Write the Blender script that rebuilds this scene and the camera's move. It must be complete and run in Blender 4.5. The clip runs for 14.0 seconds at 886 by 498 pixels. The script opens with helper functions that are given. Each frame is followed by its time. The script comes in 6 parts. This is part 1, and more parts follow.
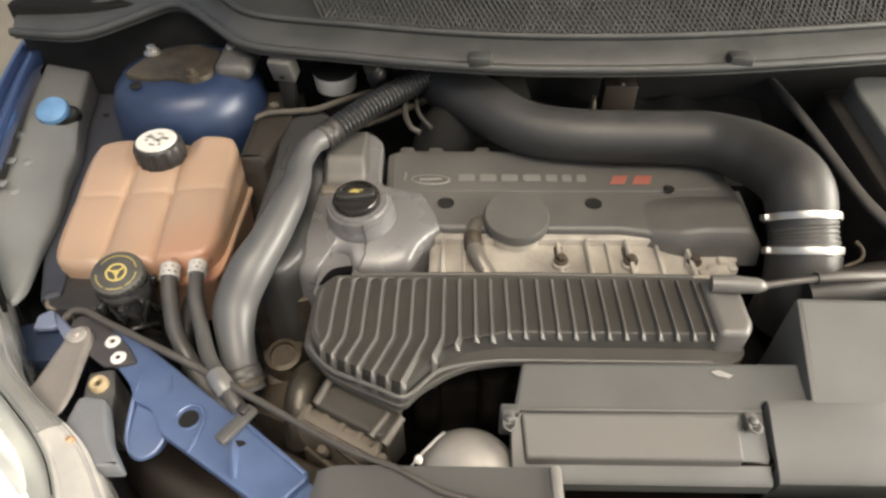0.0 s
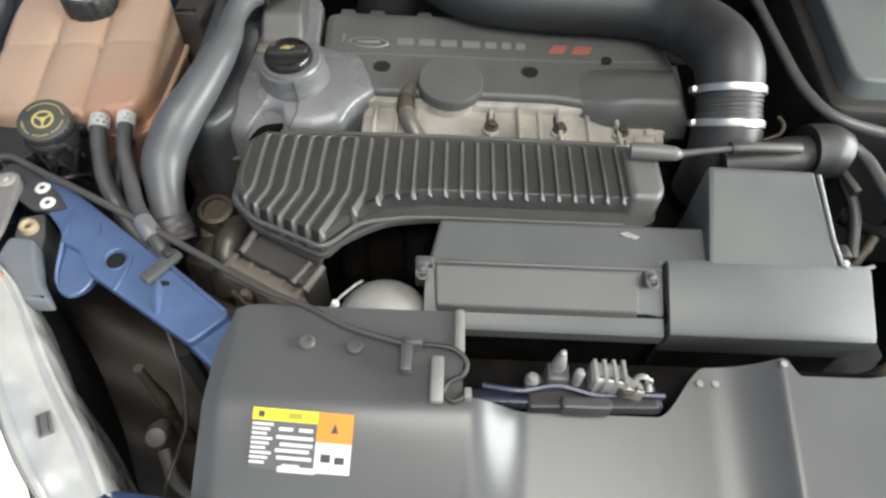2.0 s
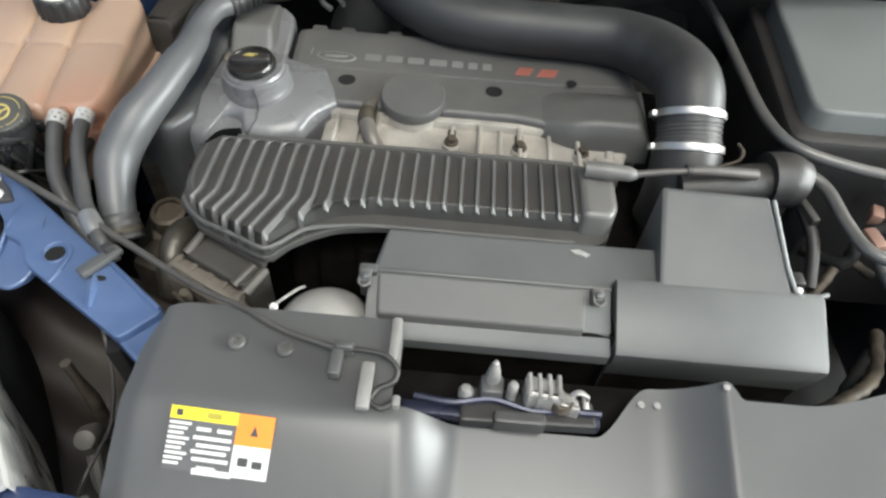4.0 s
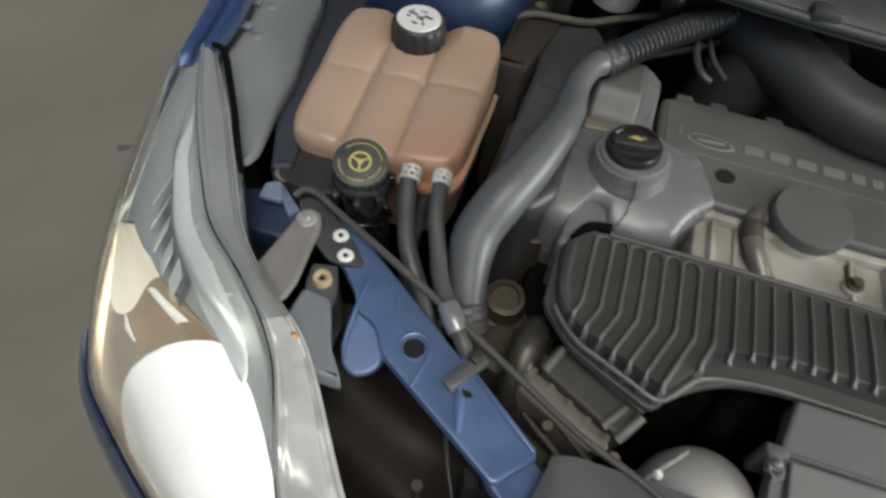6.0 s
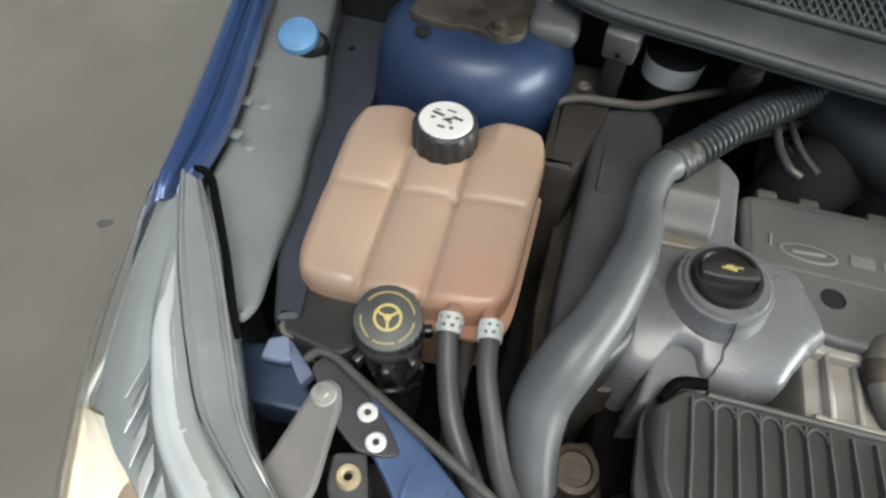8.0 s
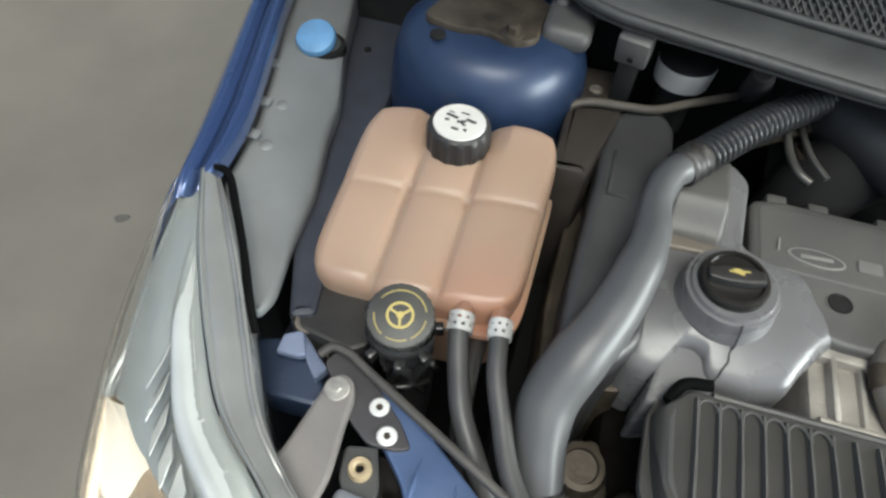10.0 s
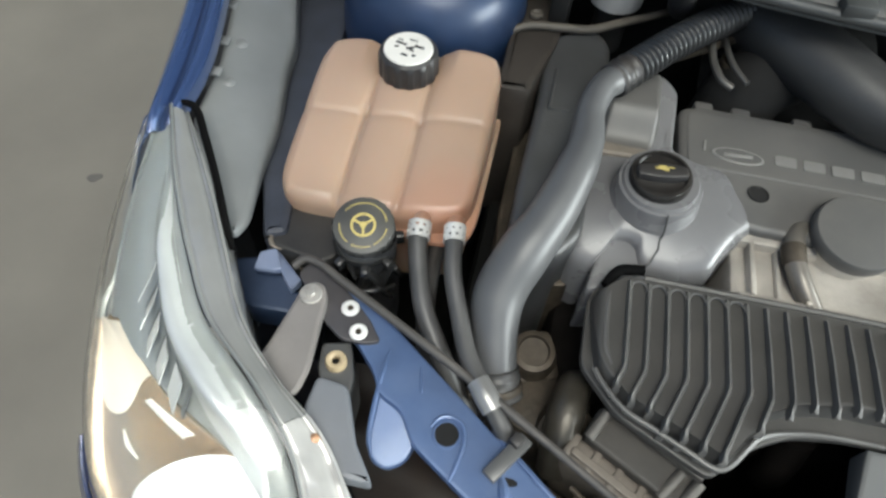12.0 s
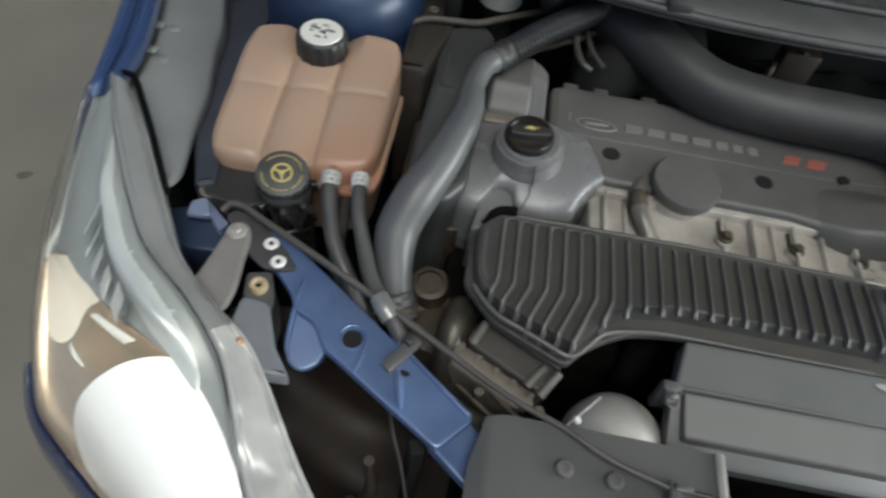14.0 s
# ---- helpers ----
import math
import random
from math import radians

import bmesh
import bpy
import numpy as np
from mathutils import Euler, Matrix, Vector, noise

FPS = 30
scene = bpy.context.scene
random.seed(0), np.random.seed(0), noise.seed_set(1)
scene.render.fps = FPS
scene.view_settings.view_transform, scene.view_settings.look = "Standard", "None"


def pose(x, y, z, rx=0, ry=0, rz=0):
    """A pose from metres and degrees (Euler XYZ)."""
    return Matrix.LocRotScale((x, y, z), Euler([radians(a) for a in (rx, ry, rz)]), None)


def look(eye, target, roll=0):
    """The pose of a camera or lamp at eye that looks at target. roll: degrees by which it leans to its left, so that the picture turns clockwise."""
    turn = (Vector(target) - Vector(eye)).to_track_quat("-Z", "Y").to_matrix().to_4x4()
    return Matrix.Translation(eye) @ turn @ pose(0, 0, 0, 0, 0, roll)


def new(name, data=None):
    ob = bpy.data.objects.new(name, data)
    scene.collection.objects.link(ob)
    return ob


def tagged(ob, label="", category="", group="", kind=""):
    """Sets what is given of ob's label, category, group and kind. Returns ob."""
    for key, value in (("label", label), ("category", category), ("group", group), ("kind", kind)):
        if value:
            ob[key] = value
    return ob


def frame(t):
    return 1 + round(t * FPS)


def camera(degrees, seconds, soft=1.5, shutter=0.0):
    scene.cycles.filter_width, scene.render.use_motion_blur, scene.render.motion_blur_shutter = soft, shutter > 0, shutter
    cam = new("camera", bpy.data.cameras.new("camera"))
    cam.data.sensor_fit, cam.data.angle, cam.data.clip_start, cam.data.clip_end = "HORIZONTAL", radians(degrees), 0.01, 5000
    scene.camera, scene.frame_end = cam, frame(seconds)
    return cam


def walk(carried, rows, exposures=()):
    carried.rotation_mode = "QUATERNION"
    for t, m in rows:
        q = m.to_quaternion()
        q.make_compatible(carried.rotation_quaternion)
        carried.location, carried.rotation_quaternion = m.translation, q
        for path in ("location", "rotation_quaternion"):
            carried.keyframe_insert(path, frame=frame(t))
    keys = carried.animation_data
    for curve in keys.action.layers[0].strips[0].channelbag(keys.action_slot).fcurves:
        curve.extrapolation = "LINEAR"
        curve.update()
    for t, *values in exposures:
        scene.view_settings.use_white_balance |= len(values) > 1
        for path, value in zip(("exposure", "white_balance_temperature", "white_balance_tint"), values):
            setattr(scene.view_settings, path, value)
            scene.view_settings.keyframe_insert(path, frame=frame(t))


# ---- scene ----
cam = camera(69.5, 14.0, soft=2.6, shutter=0.25)
PATH = [
    (0, (0.015, 0.01, 1.436), (-0.018, 1.429, 0.026), -0.5),
    (0.5, (0.073, 0.046, 1.429), (0.014, 1.389, -0.053), -0.6),
    (1, (0.098, 0.039, 1.448), (0.093, 1.345, -0.067), 0.6),
    (1.5, (0.102, -0.016, 1.442), (0.227, 1.26, -0.093), 4.7),
    (2, (0.096, -0.044, 1.417), (0.113, 1.144, -0.191), 3.0),
    (2.5, (0.176, -0.072, 1.421), (0.174, 1.23, -0.097), 4.7),
    (2.7, (0.183, -0.083, 1.414), (0.173, 1.216, -0.106), 4.6),
    (4.8, (0.153, -0.055, 1.383), (0.155, 1.231, -0.148), 5.0),
    (5, (0.14, -0.06, 1.412), (-0.037, 1.129, -0.186), 4.0),
    (5.5, (-0.045, -0.018, 1.401), (-0.273, 1.191, -0.176), 7.6),
    (6, (-0.203, 0.09, 1.379), (-0.46, 1.25, -0.23), 7.0),
    (6.5, (-0.308, 0.19, 1.359), (-0.561, 1.412, -0.203), 8.1),
    (7, (-0.302, 0.238, 1.348), (-0.544, 1.45, -0.225), 5.2),
    (9.3, (-0.322, 0.284, 1.341), (-0.593, 1.448, -0.263), 4.4),
    (9.5, (-0.318, 0.281, 1.344), (-0.602, 1.436, -0.264), 3.9),
    (10, (-0.31, 0.268, 1.354), (-0.593, 1.448, -0.236), 4.2),
    (10.5, (-0.286, 0.254, 1.353), (-0.525, 1.4, -0.269), 4.0),
    (11, (-0.286, 0.233, 1.362), (-0.527, 1.384, -0.257), 4.0),
    (11.5, (-0.275, 0.215, 1.371), (-0.49, 1.37, -0.248), 3.5),
    (12, (-0.269, 0.201, 1.382), (-0.457, 1.286, -0.287), 3.6),
    (12.5, (-0.262, 0.176, 1.384), (-0.415, 1.145, -0.359), 4.8),
    (13, (-0.239, 0.139, 1.392), (-0.34, 1.151, -0.33), 6.6),
    (13.5, (-0.242, 0.091, 1.417), (-0.485, 1.17, -0.25), 3.4),
    (14, (-0.199, 0.053, 1.438), (-0.214, 1.24, -0.171), 10.2),
]
EXPOSURES = [
    (0.0, 0.59, 7750, 8), (0.4, 0.75, 6650, 4), (1.0, 0.87, 6420, 3), (1.5, 0.96, 6400, 3), (2.0, 0.45, 6450, 3), (2.7, 0.47, 6450, 3), (4.8, 0.55, 6400, 2),
    (5.2, 0.41, 6400, 3), (6.0, -0.26, 6500, 2), (6.5, -0.35, 6400, 2), (7.0, 0.14, 6350, 2), (9.5, 0.39, 6350, 1), (11.0, 0.41, 6350, 1), (12.5, 0.31, 6300, 1), (13.0, 0.06, 6300, 1), (14.0, -0.24, 6300, 2),
]
walk(cam, [(t, look(eye, target, roll)) for t, eye, target, roll in PATH], EXPOSURES)

# ---- world and light ----
world = bpy.data.worlds.new("sky")
scene.world = world
world.use_nodes = True
wn = world.node_tree
sky = wn.nodes.new("ShaderNodeTexSky")
sky.sky_type = "NISHITA"
sky.sun_disc = False
sky.sun_elevation, sky.sun_rotation = radians(67), radians(162)
sky.air_density, sky.dust_density = 1.0, 4.0
wn.links.new(sky.outputs[0], wn.nodes["Background"].inputs[0])
wn.nodes["Background"].inputs[1].default_value = 0.13
sun = new("sun", bpy.data.lights.new("sun", "SUN"))
sun.data.energy, sun.data.angle, sun.data.color = 1.35, radians(32), (1.0, 0.98, 0.95)
sun.matrix_world = look((0, 0, 0), (-0.12, 0.36, -0.92))
# fill lamp added on the right for highlights; its source is unseen
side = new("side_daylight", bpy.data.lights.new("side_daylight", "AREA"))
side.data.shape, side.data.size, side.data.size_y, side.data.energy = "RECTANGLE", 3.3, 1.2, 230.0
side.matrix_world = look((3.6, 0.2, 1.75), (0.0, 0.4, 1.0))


# ---- materials ----
def mat(name, col, rough=0.5, metal=0.0, var=0.15, scale=30.0, bump=0.15, bscale=250.0, dust=0.0, dustcol=(0.24, 0.2, 0.16), coat=0.0, sss=0.0, rvar=0.12):
    m = bpy.data.materials.new(name)
    m.use_nodes = True
    t = m.node_tree
    n, k = t.nodes, t.links
    p = n["Principled BSDF"]
    tc = n.new("ShaderNodeTexCoord")
    a = n.new("ShaderNodeTexNoise")
    a.inputs["Scale"].default_value, a.inputs["Detail"].default_value = scale, 5.0
    k.new(tc.outputs["Object"], a.inputs["Vector"])
    r = n.new("ShaderNodeValToRGB")
    r.color_ramp.elements[0].position, r.color_ramp.elements[1].position = 0.3, 0.7
    r.color_ramp.elements[0].color = (*[c * (1 - var) for c in col], 1)
    r.color_ramp.elements[1].color = (*[min(1, c * (1 + var)) for c in col], 1)
    k.new(a.outputs["Fac"], r.inputs["Fac"])
    last = r.outputs["Color"]
    if dust > 0:
        b = n.new("ShaderNodeTexNoise")
        b.inputs["Scale"].default_value, b.inputs["Detail"].default_value = 9.0, 6.0
        b.inputs["Roughness"].default_value = 0.65
        k.new(tc.outputs["Object"], b.inputs["Vector"])
        geo = n.new("ShaderNodeNewGeometry")
        sep = n.new("ShaderNodeSeparateXYZ")
        k.new(geo.outputs["Normal"], sep.inputs[0])
        up = n.new("ShaderNodeMapRange")
        up.inputs["From Min"].default_value, up.inputs["From Max"].default_value = -0.1, 0.9
        k.new(sep.outputs["Z"], up.inputs["Value"])
        rr = n.new("ShaderNodeMapRange")
        rr.interpolation_type = "SMOOTHSTEP"
        rr.inputs["From Min"].default_value, rr.inputs["From Max"].default_value = 0.35, 0.7
        rr.inputs["To Min"].default_value, rr.inputs["To Max"].default_value = dust * 0.35, dust
        k.new(b.outputs["Fac"], rr.inputs["Value"])
        mul = n.new("ShaderNodeMath")
        mul.operation = "MULTIPLY"
        k.new(up.outputs[0], mul.inputs[0])
        k.new(rr.outputs[0], mul.inputs[1])
        mix = n.new("ShaderNodeMix")
        mix.data_type = "RGBA"
        k.new(mul.outputs[0], mix.inputs["Factor"])
        k.new(last, mix.inputs["A"])
        mix.inputs["B"].default_value = (*dustcol, 1)
        last = mix.outputs["Result"]
    k.new(last, p.inputs["Base Color"])
    p.inputs["Metallic"].default_value = metal
    q = n.new("ShaderNodeMapRange")
    q.inputs["To Min"].default_value, q.inputs["To Max"].default_value = max(0.02, rough - rvar), min(1, rough + rvar)
    k.new(a.outputs["Fac"], q.inputs["Value"])
    k.new(q.outputs[0], p.inputs["Roughness"])
    if coat:
        p.inputs["Coat Weight"].default_value, p.inputs["Coat Roughness"].default_value = coat, 0.06
    if sss:
        p.inputs["Subsurface Weight"].default_value = sss
        p.inputs["Subsurface Radius"].default_value = (1.0, 0.45, 0.25)
        p.inputs["Subsurface Scale"].default_value = 0.02
    if bump:
        f = n.new("ShaderNodeTexNoise")
        f.inputs["Scale"].default_value, f.inputs["Detail"].default_value = bscale, 3.0
        k.new(tc.outputs["Object"], f.inputs["Vector"])
        bp = n.new("ShaderNodeBump")
        bp.inputs["Strength"].default_value, bp.inputs["Distance"].default_value = bump, 0.002
        k.new(f.outputs["Fac"], bp.inputs["Height"])
        k.new(bp.outputs[0], p.inputs["Normal"])
    return m


BLACK = mat("black_plastic", (0.018, 0.018, 0.019), 0.45, dust=0.12)
# dark grime, taken darker to stand in for shade in gaps and holes
DARK = mat("grime_and_shade_black", (0.017, 0.0172, 0.017), 0.8, dust=0.08, dustcol=(0.05, 0.042, 0.034))
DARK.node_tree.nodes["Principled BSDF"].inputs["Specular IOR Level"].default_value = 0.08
TIMING = mat("dark_grey_plastic", (0.045, 0.046, 0.047), 0.42, var=0.15, dust=0.3, dustcol=(0.06, 0.056, 0.05))
GRIME = mat("oily_brown_metal", (0.052, 0.042, 0.031), 0.55, 0.4, var=0.65, scale=45, bump=0.5, bscale=140, dust=0.5, dustcol=(0.115, 0.094, 0.07))
GREY = mat("grey_plastic", (0.084, 0.0835, 0.082), 0.30, var=0.07, scale=9, bump=0.0, rvar=0.05)
AIRGREY = mat("matt_grey_plastic", (0.077, 0.08, 0.08), 0.42, var=0.08, scale=9, bump=0.03, bscale=400, dust=0.2, dustcol=(0.14, 0.132, 0.12), rvar=0.08)
COVER = mat("engine_cover_plastic", (0.070, 0.0695, 0.068), 0.48, var=0.08, scale=15, bump=0.04, bscale=220, dust=0.45, dustcol=(0.15, 0.14, 0.125))
PALE = mat("pale_grey_plastic", (0.112, 0.11, 0.106), 0.38, var=0.06, scale=12, bump=0.05, dust=0.3, dustcol=(0.22, 0.2, 0.18))
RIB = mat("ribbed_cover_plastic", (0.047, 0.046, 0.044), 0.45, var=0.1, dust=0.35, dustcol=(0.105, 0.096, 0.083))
# paler than the duct body, painting the light caught on rib tops
RIBEDGE = mat("rib_lit_plastic", (0.088, 0.087, 0.084), 0.4, var=0.1, dust=0.4, dustcol=(0.11, 0.103, 0.091))
RADHOSE = mat("grey_rubber_hose", (0.088, 0.089, 0.091), 0.40, var=0.06, dust=0.1, dustcol=(0.15, 0.148, 0.145), bump=0.04)
RUBBER = mat("rubber_hose", (0.048, 0.047, 0.046), 0.42, var=0.1, dust=0.3, dustcol=(0.13, 0.125, 0.12), bump=0.1)
HOSE = mat("silicone_hose", (0.02, 0.021, 0.022), 0.5, var=0.1, dust=0.35, dustcol=(0.085, 0.081, 0.077))
SEAL = mat("rubber_seal", (0.034, 0.036, 0.036), 0.46, dust=0.35, dustcol=(0.12, 0.122, 0.118))
STEEL = mat("zinc_steel", (0.5, 0.49, 0.465), 0.4, 0.9, var=0.2, bump=0.05)
CAST = mat("cast_aluminium", (0.44, 0.415, 0.375), 0.52, 0.35, var=0.25, scale=25, bump=0.4, bscale=180, dust=0.45, dustcol=(0.33, 0.29, 0.235))
WHITE = mat("white_plastic", (0.75, 0.73, 0.68), 0.45, var=0.06, dust=0.25)
PAINT = mat("blue_paint", (0.02, 0.036, 0.105), 0.3, 0.35, var=0.08, bump=0.0, coat=0.8, dust=0.1, dustcol=(0.2, 0.22, 0.28))
PAINTDUST = mat("dusty_blue_paint", (0.075, 0.125, 0.255), 0.36, 0.25, var=0.1, bump=0.03, coat=0.4, dust=0.35, dustcol=(0.2, 0.245, 0.34))
DEEP = mat("dark_blue_paint", (0.036, 0.041, 0.056), 0.5, 0.1, var=0.2, dust=0.25, dustcol=(0.085, 0.085, 0.092))
TOWER = mat("satin_blue_paint", (0.011, 0.028, 0.074), 0.48, 0.2, var=0.12, bump=0.02, coat=0.3, dust=0.12, dustcol=(0.1, 0.12, 0.17))
TOWER.node_tree.nodes["Principled BSDF"].inputs["Coat Roughness"].default_value = 0.25
WINGPAINT = mat("glossy_blue_paint", (0.04, 0.07, 0.17), 0.22, 0.45, var=0.06, scale=6, bump=0.0, coat=1.0, rvar=0.03)
WING = mat("grey_primer_panel", (0.165, 0.172, 0.174), 0.42, var=0.12, scale=14, bump=0.06, dust=0.3, dustcol=(0.2, 0.2, 0.19))
YELLOW = mat("yellow_print", (0.46, 0.37, 0.12), 0.5, var=0.05, bump=0)
YELLOWSTRIP = mat("yellow_sticker", (0.85, 0.68, 0.03), 0.4, var=0.04, bump=0)
ORANGE = mat("orange_sticker", (0.9, 0.25, 0.02), 0.4, var=0.04, bump=0)
PAPER = mat("white_sticker", (0.72, 0.71, 0.68), 0.45, var=0.05, bump=0)
CHALK = mat("dull_chalk", (0.3, 0.29, 0.275), 0.7, var=0.25, scale=120, bump=0.05)
INK = mat("dark_print", (0.05, 0.05, 0.05), 0.6, var=0.05, bump=0)
SILVERPRINT = mat("silver_print", (0.4, 0.385, 0.36), 0.35, 0.5, var=0.1, bump=0)
SILVERDIM = mat("worn_silver_print", (0.26, 0.252, 0.238), 0.35, 0.4, var=0.08, scale=40, bump=0)
RED = mat("red_print", (0.30, 0.1, 0.075), 0.45, var=0.1, bump=0)
BEZEL = mat("satin_bezel", (0.30, 0.315, 0.30), 0.25, 0.35, var=0.02, bump=0.0, rvar=0.03)
# tan tint paints the ground's reflection into the metal
WARM = mat("ground_tinted_reflector", (0.74, 0.6, 0.44), 0.24, 0.8, var=0.06, bump=0.0, rvar=0.04)
AMBER = mat("amber_spot", (0.45, 0.26, 0.15), 0.25, 0.2, bump=0)
COPPER = mat("rusty_connector", (0.3, 0.18, 0.14), 0.5, 0.3)
GROUND = mat("concrete_ground", (0.175, 0.162, 0.135), 0.85, var=0.12, scale=3.0, bump=0.25, bscale=60, rvar=0.08)
ROOF = mat("unseen_walls", (0.3, 0.29, 0.27), 0.8, var=0.08, scale=2.0)
GAP = mat("gap_black", (0.004, 0.004, 0.004), 0.9, var=0.2, bump=0.0)
GAP.node_tree.nodes["Principled BSDF"].inputs["Specular IOR Level"].default_value = 0.05
BAND = mat("dusty_band", (0.16, 0.14, 0.116), 0.5, 0.15, var=0.25, dust=0.5, dustcol=(0.19, 0.16, 0.128))
ZINC = mat("bright_zinc", (0.62, 0.61, 0.58), 0.4, 0.3, bump=0.05)
PALEZINC = mat("worn_zinc", (0.36, 0.34, 0.31), 0.45, 0.4, var=0.25, scale=90, bump=0.2)
# near black stands in for the deep shade low in the bay
VOID = mat("deep_shade_black", (0.006, 0.0052, 0.0047), 0.85, 0.0, var=0.5)
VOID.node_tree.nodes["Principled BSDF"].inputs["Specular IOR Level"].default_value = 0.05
STAIN = mat("oil_stain", (0.1, 0.094, 0.084), 0.7, var=0.25, scale=60)

# translucent tank plastic with a reddish tide near the outlets: coolant, deepened to paint the plastic's shading
TANK = mat("tank_plastic", (0.365, 0.25, 0.178), 0.36, var=0.06, scale=8, bump=0.06, bscale=120, dust=0.25, dustcol=(0.39, 0.285, 0.22), sss=0.15)
_t = TANK.node_tree
_p = _t.nodes["Principled BSDF"]
_src = _p.inputs["Base Color"].links[0].from_socket
_tc = _t.nodes.new("ShaderNodeTexCoord")
_d = _t.nodes.new("ShaderNodeVectorMath")
_d.operation = "DISTANCE"
_d.inputs[1].default_value = (-0.335, 0.60, 0.79)
_t.links.new(_tc.outputs["Object"], _d.inputs[0])
_r = _t.nodes.new("ShaderNodeMapRange")
_r.inputs["From Min"].default_value, _r.inputs["From Max"].default_value = 0.01, 0.10
_r.inputs["To Min"].default_value, _r.inputs["To Max"].default_value = 0.38, 0.0
_t.links.new(_d.outputs["Value"], _r.inputs["Value"])
_m = _t.nodes.new("ShaderNodeMix")
_m.data_type = "RGBA"
_m.inputs["B"].default_value = (0.52, 0.17, 0.085, 1)
_t.links.new(_r.outputs[0], _m.inputs["Factor"])
_t.links.new(_src, _m.inputs["A"])
_t.links.new(_m.outputs["Result"], _p.inputs["Base Color"])


def wavy(m, scale, height):
    """Adds broad uneven relief to a glossy moulding, so that its reflections run in streaks."""
    t = m.node_tree
    tc, f, b = t.nodes.new("ShaderNodeTexCoord"), t.nodes.new("ShaderNodeTexNoise"), t.nodes.new("ShaderNodeBump")
    f.inputs["Scale"].default_value, f.inputs["Detail"].default_value = scale, 1.5
    b.inputs["Strength"].default_value, b.inputs["Distance"].default_value = 1.0, height
    t.links.new(tc.outputs["Object"], f.inputs["Vector"])
    t.links.new(f.outputs["Fac"], b.inputs["Height"])
    t.links.new(b.outputs[0], t.nodes["Principled BSDF"].inputs["Normal"])
    return m


GLASS = bpy.data.materials.new("clear_lens")
GLASS.use_nodes = True
_p = GLASS.node_tree.nodes["Principled BSDF"]
_p.inputs["Transmission Weight"].default_value = 1.0
_p.inputs["Roughness"].default_value = 0.03
_p.inputs["IOR"].default_value = 1.36
_p.inputs["Base Color"].default_value = (0.99, 0.99, 0.975, 1)

# concrete with broad damp patches
_t = GROUND.node_tree
_p = _t.nodes["Principled BSDF"]
_src = _p.inputs["Base Color"].links[0].from_socket
_tc = _t.nodes.new("ShaderNodeTexCoord")
_n = _t.nodes.new("ShaderNodeTexNoise")
_n.inputs["Scale"].default_value, _n.inputs["Detail"].default_value = 0.9, 4.0
_t.links.new(_tc.outputs["Object"], _n.inputs["Vector"])
_r = _t.nodes.new("ShaderNodeMapRange")
_r.inputs["To Min"].default_value, _r.inputs["To Max"].default_value = 0.75, 1.2
_t.links.new(_n.outputs["Fac"], _r.inputs["Value"])
_m = _t.nodes.new("ShaderNodeVectorMath")
_m.operation = "SCALE"
_t.links.new(_src, _m.inputs[0])
_t.links.new(_r.outputs[0], _m.inputs["Scale"])
_t.links.new(_m.outputs[0], _p.inputs["Base Color"])


# ---- mesh helpers ----
from mathutils.geometry import tessellate_polygon


def finish(bm, angle=38):
    bmesh.ops.recalc_face_normals(bm, faces=bm.faces)
    for f in bm.faces:
        f.smooth = True
    lim = radians(angle)
    for e in bm.edges:
        if len(e.link_faces) == 2 and e.calc_face_angle(0) > lim:
            e.smooth = False
    return bm


def part(name, bm, material, parent=None, label="", angle=38):
    finish(bm, angle)
    me = bpy.data.meshes.new(name)
    bm.to_mesh(me)
    bm.free()
    me.materials.append(material)
    ob = new(name, me)
    if parent is not None:
        ob.parent = parent
        w = parent.matrix_basis.copy()
        if parent.parent is not None:
            w = parent.parent.matrix_basis @ parent.matrix_parent_inverse @ w
        ob.matrix_parent_inverse = w.inverted()
    if label:
        ob["label"] = label
    return ob


def thing(name, label, category, base, group="", kind=""):
    ob = new(name)
    ob.empty_display_size = 0.02
    ob.matrix_basis = Matrix.Translation(base)
    return tagged(ob, label, category, group, kind)


def bevelled(bm, b, seg=2, edges=None):
    if b > 0:
        bmesh.ops.bevel(bm, geom=list(edges if edges is not None else bm.edges), offset=b, segments=seg, profile=0.5, affect="EDGES", clamp_overlap=True)
    return bm


def box(x0, x1, y0, y1, z0, z1, b=0.003, m=None, seg=2):
    bm = bmesh.new()
    bmesh.ops.create_cube(bm, size=1.0, matrix=Matrix.Translation(((x0 + x1) / 2, (y0 + y1) / 2, (z0 + z1) / 2)) @ Matrix.Diagonal((x1 - x0, y1 - y0, z1 - z0, 1)))
    bevelled(bm, min(b, 0.45 * min(x1 - x0, y1 - y0, z1 - z0)), seg)
    if m is not None:
        bm.transform(m)
    return bm


def join(*bms):
    out = bmesh.new()
    for b in bms:
        me = bpy.data.meshes.new("tmp")
        b.to_mesh(me)
        b.free()
        out.from_mesh(me)
        bpy.data.meshes.remove(me)
    return out


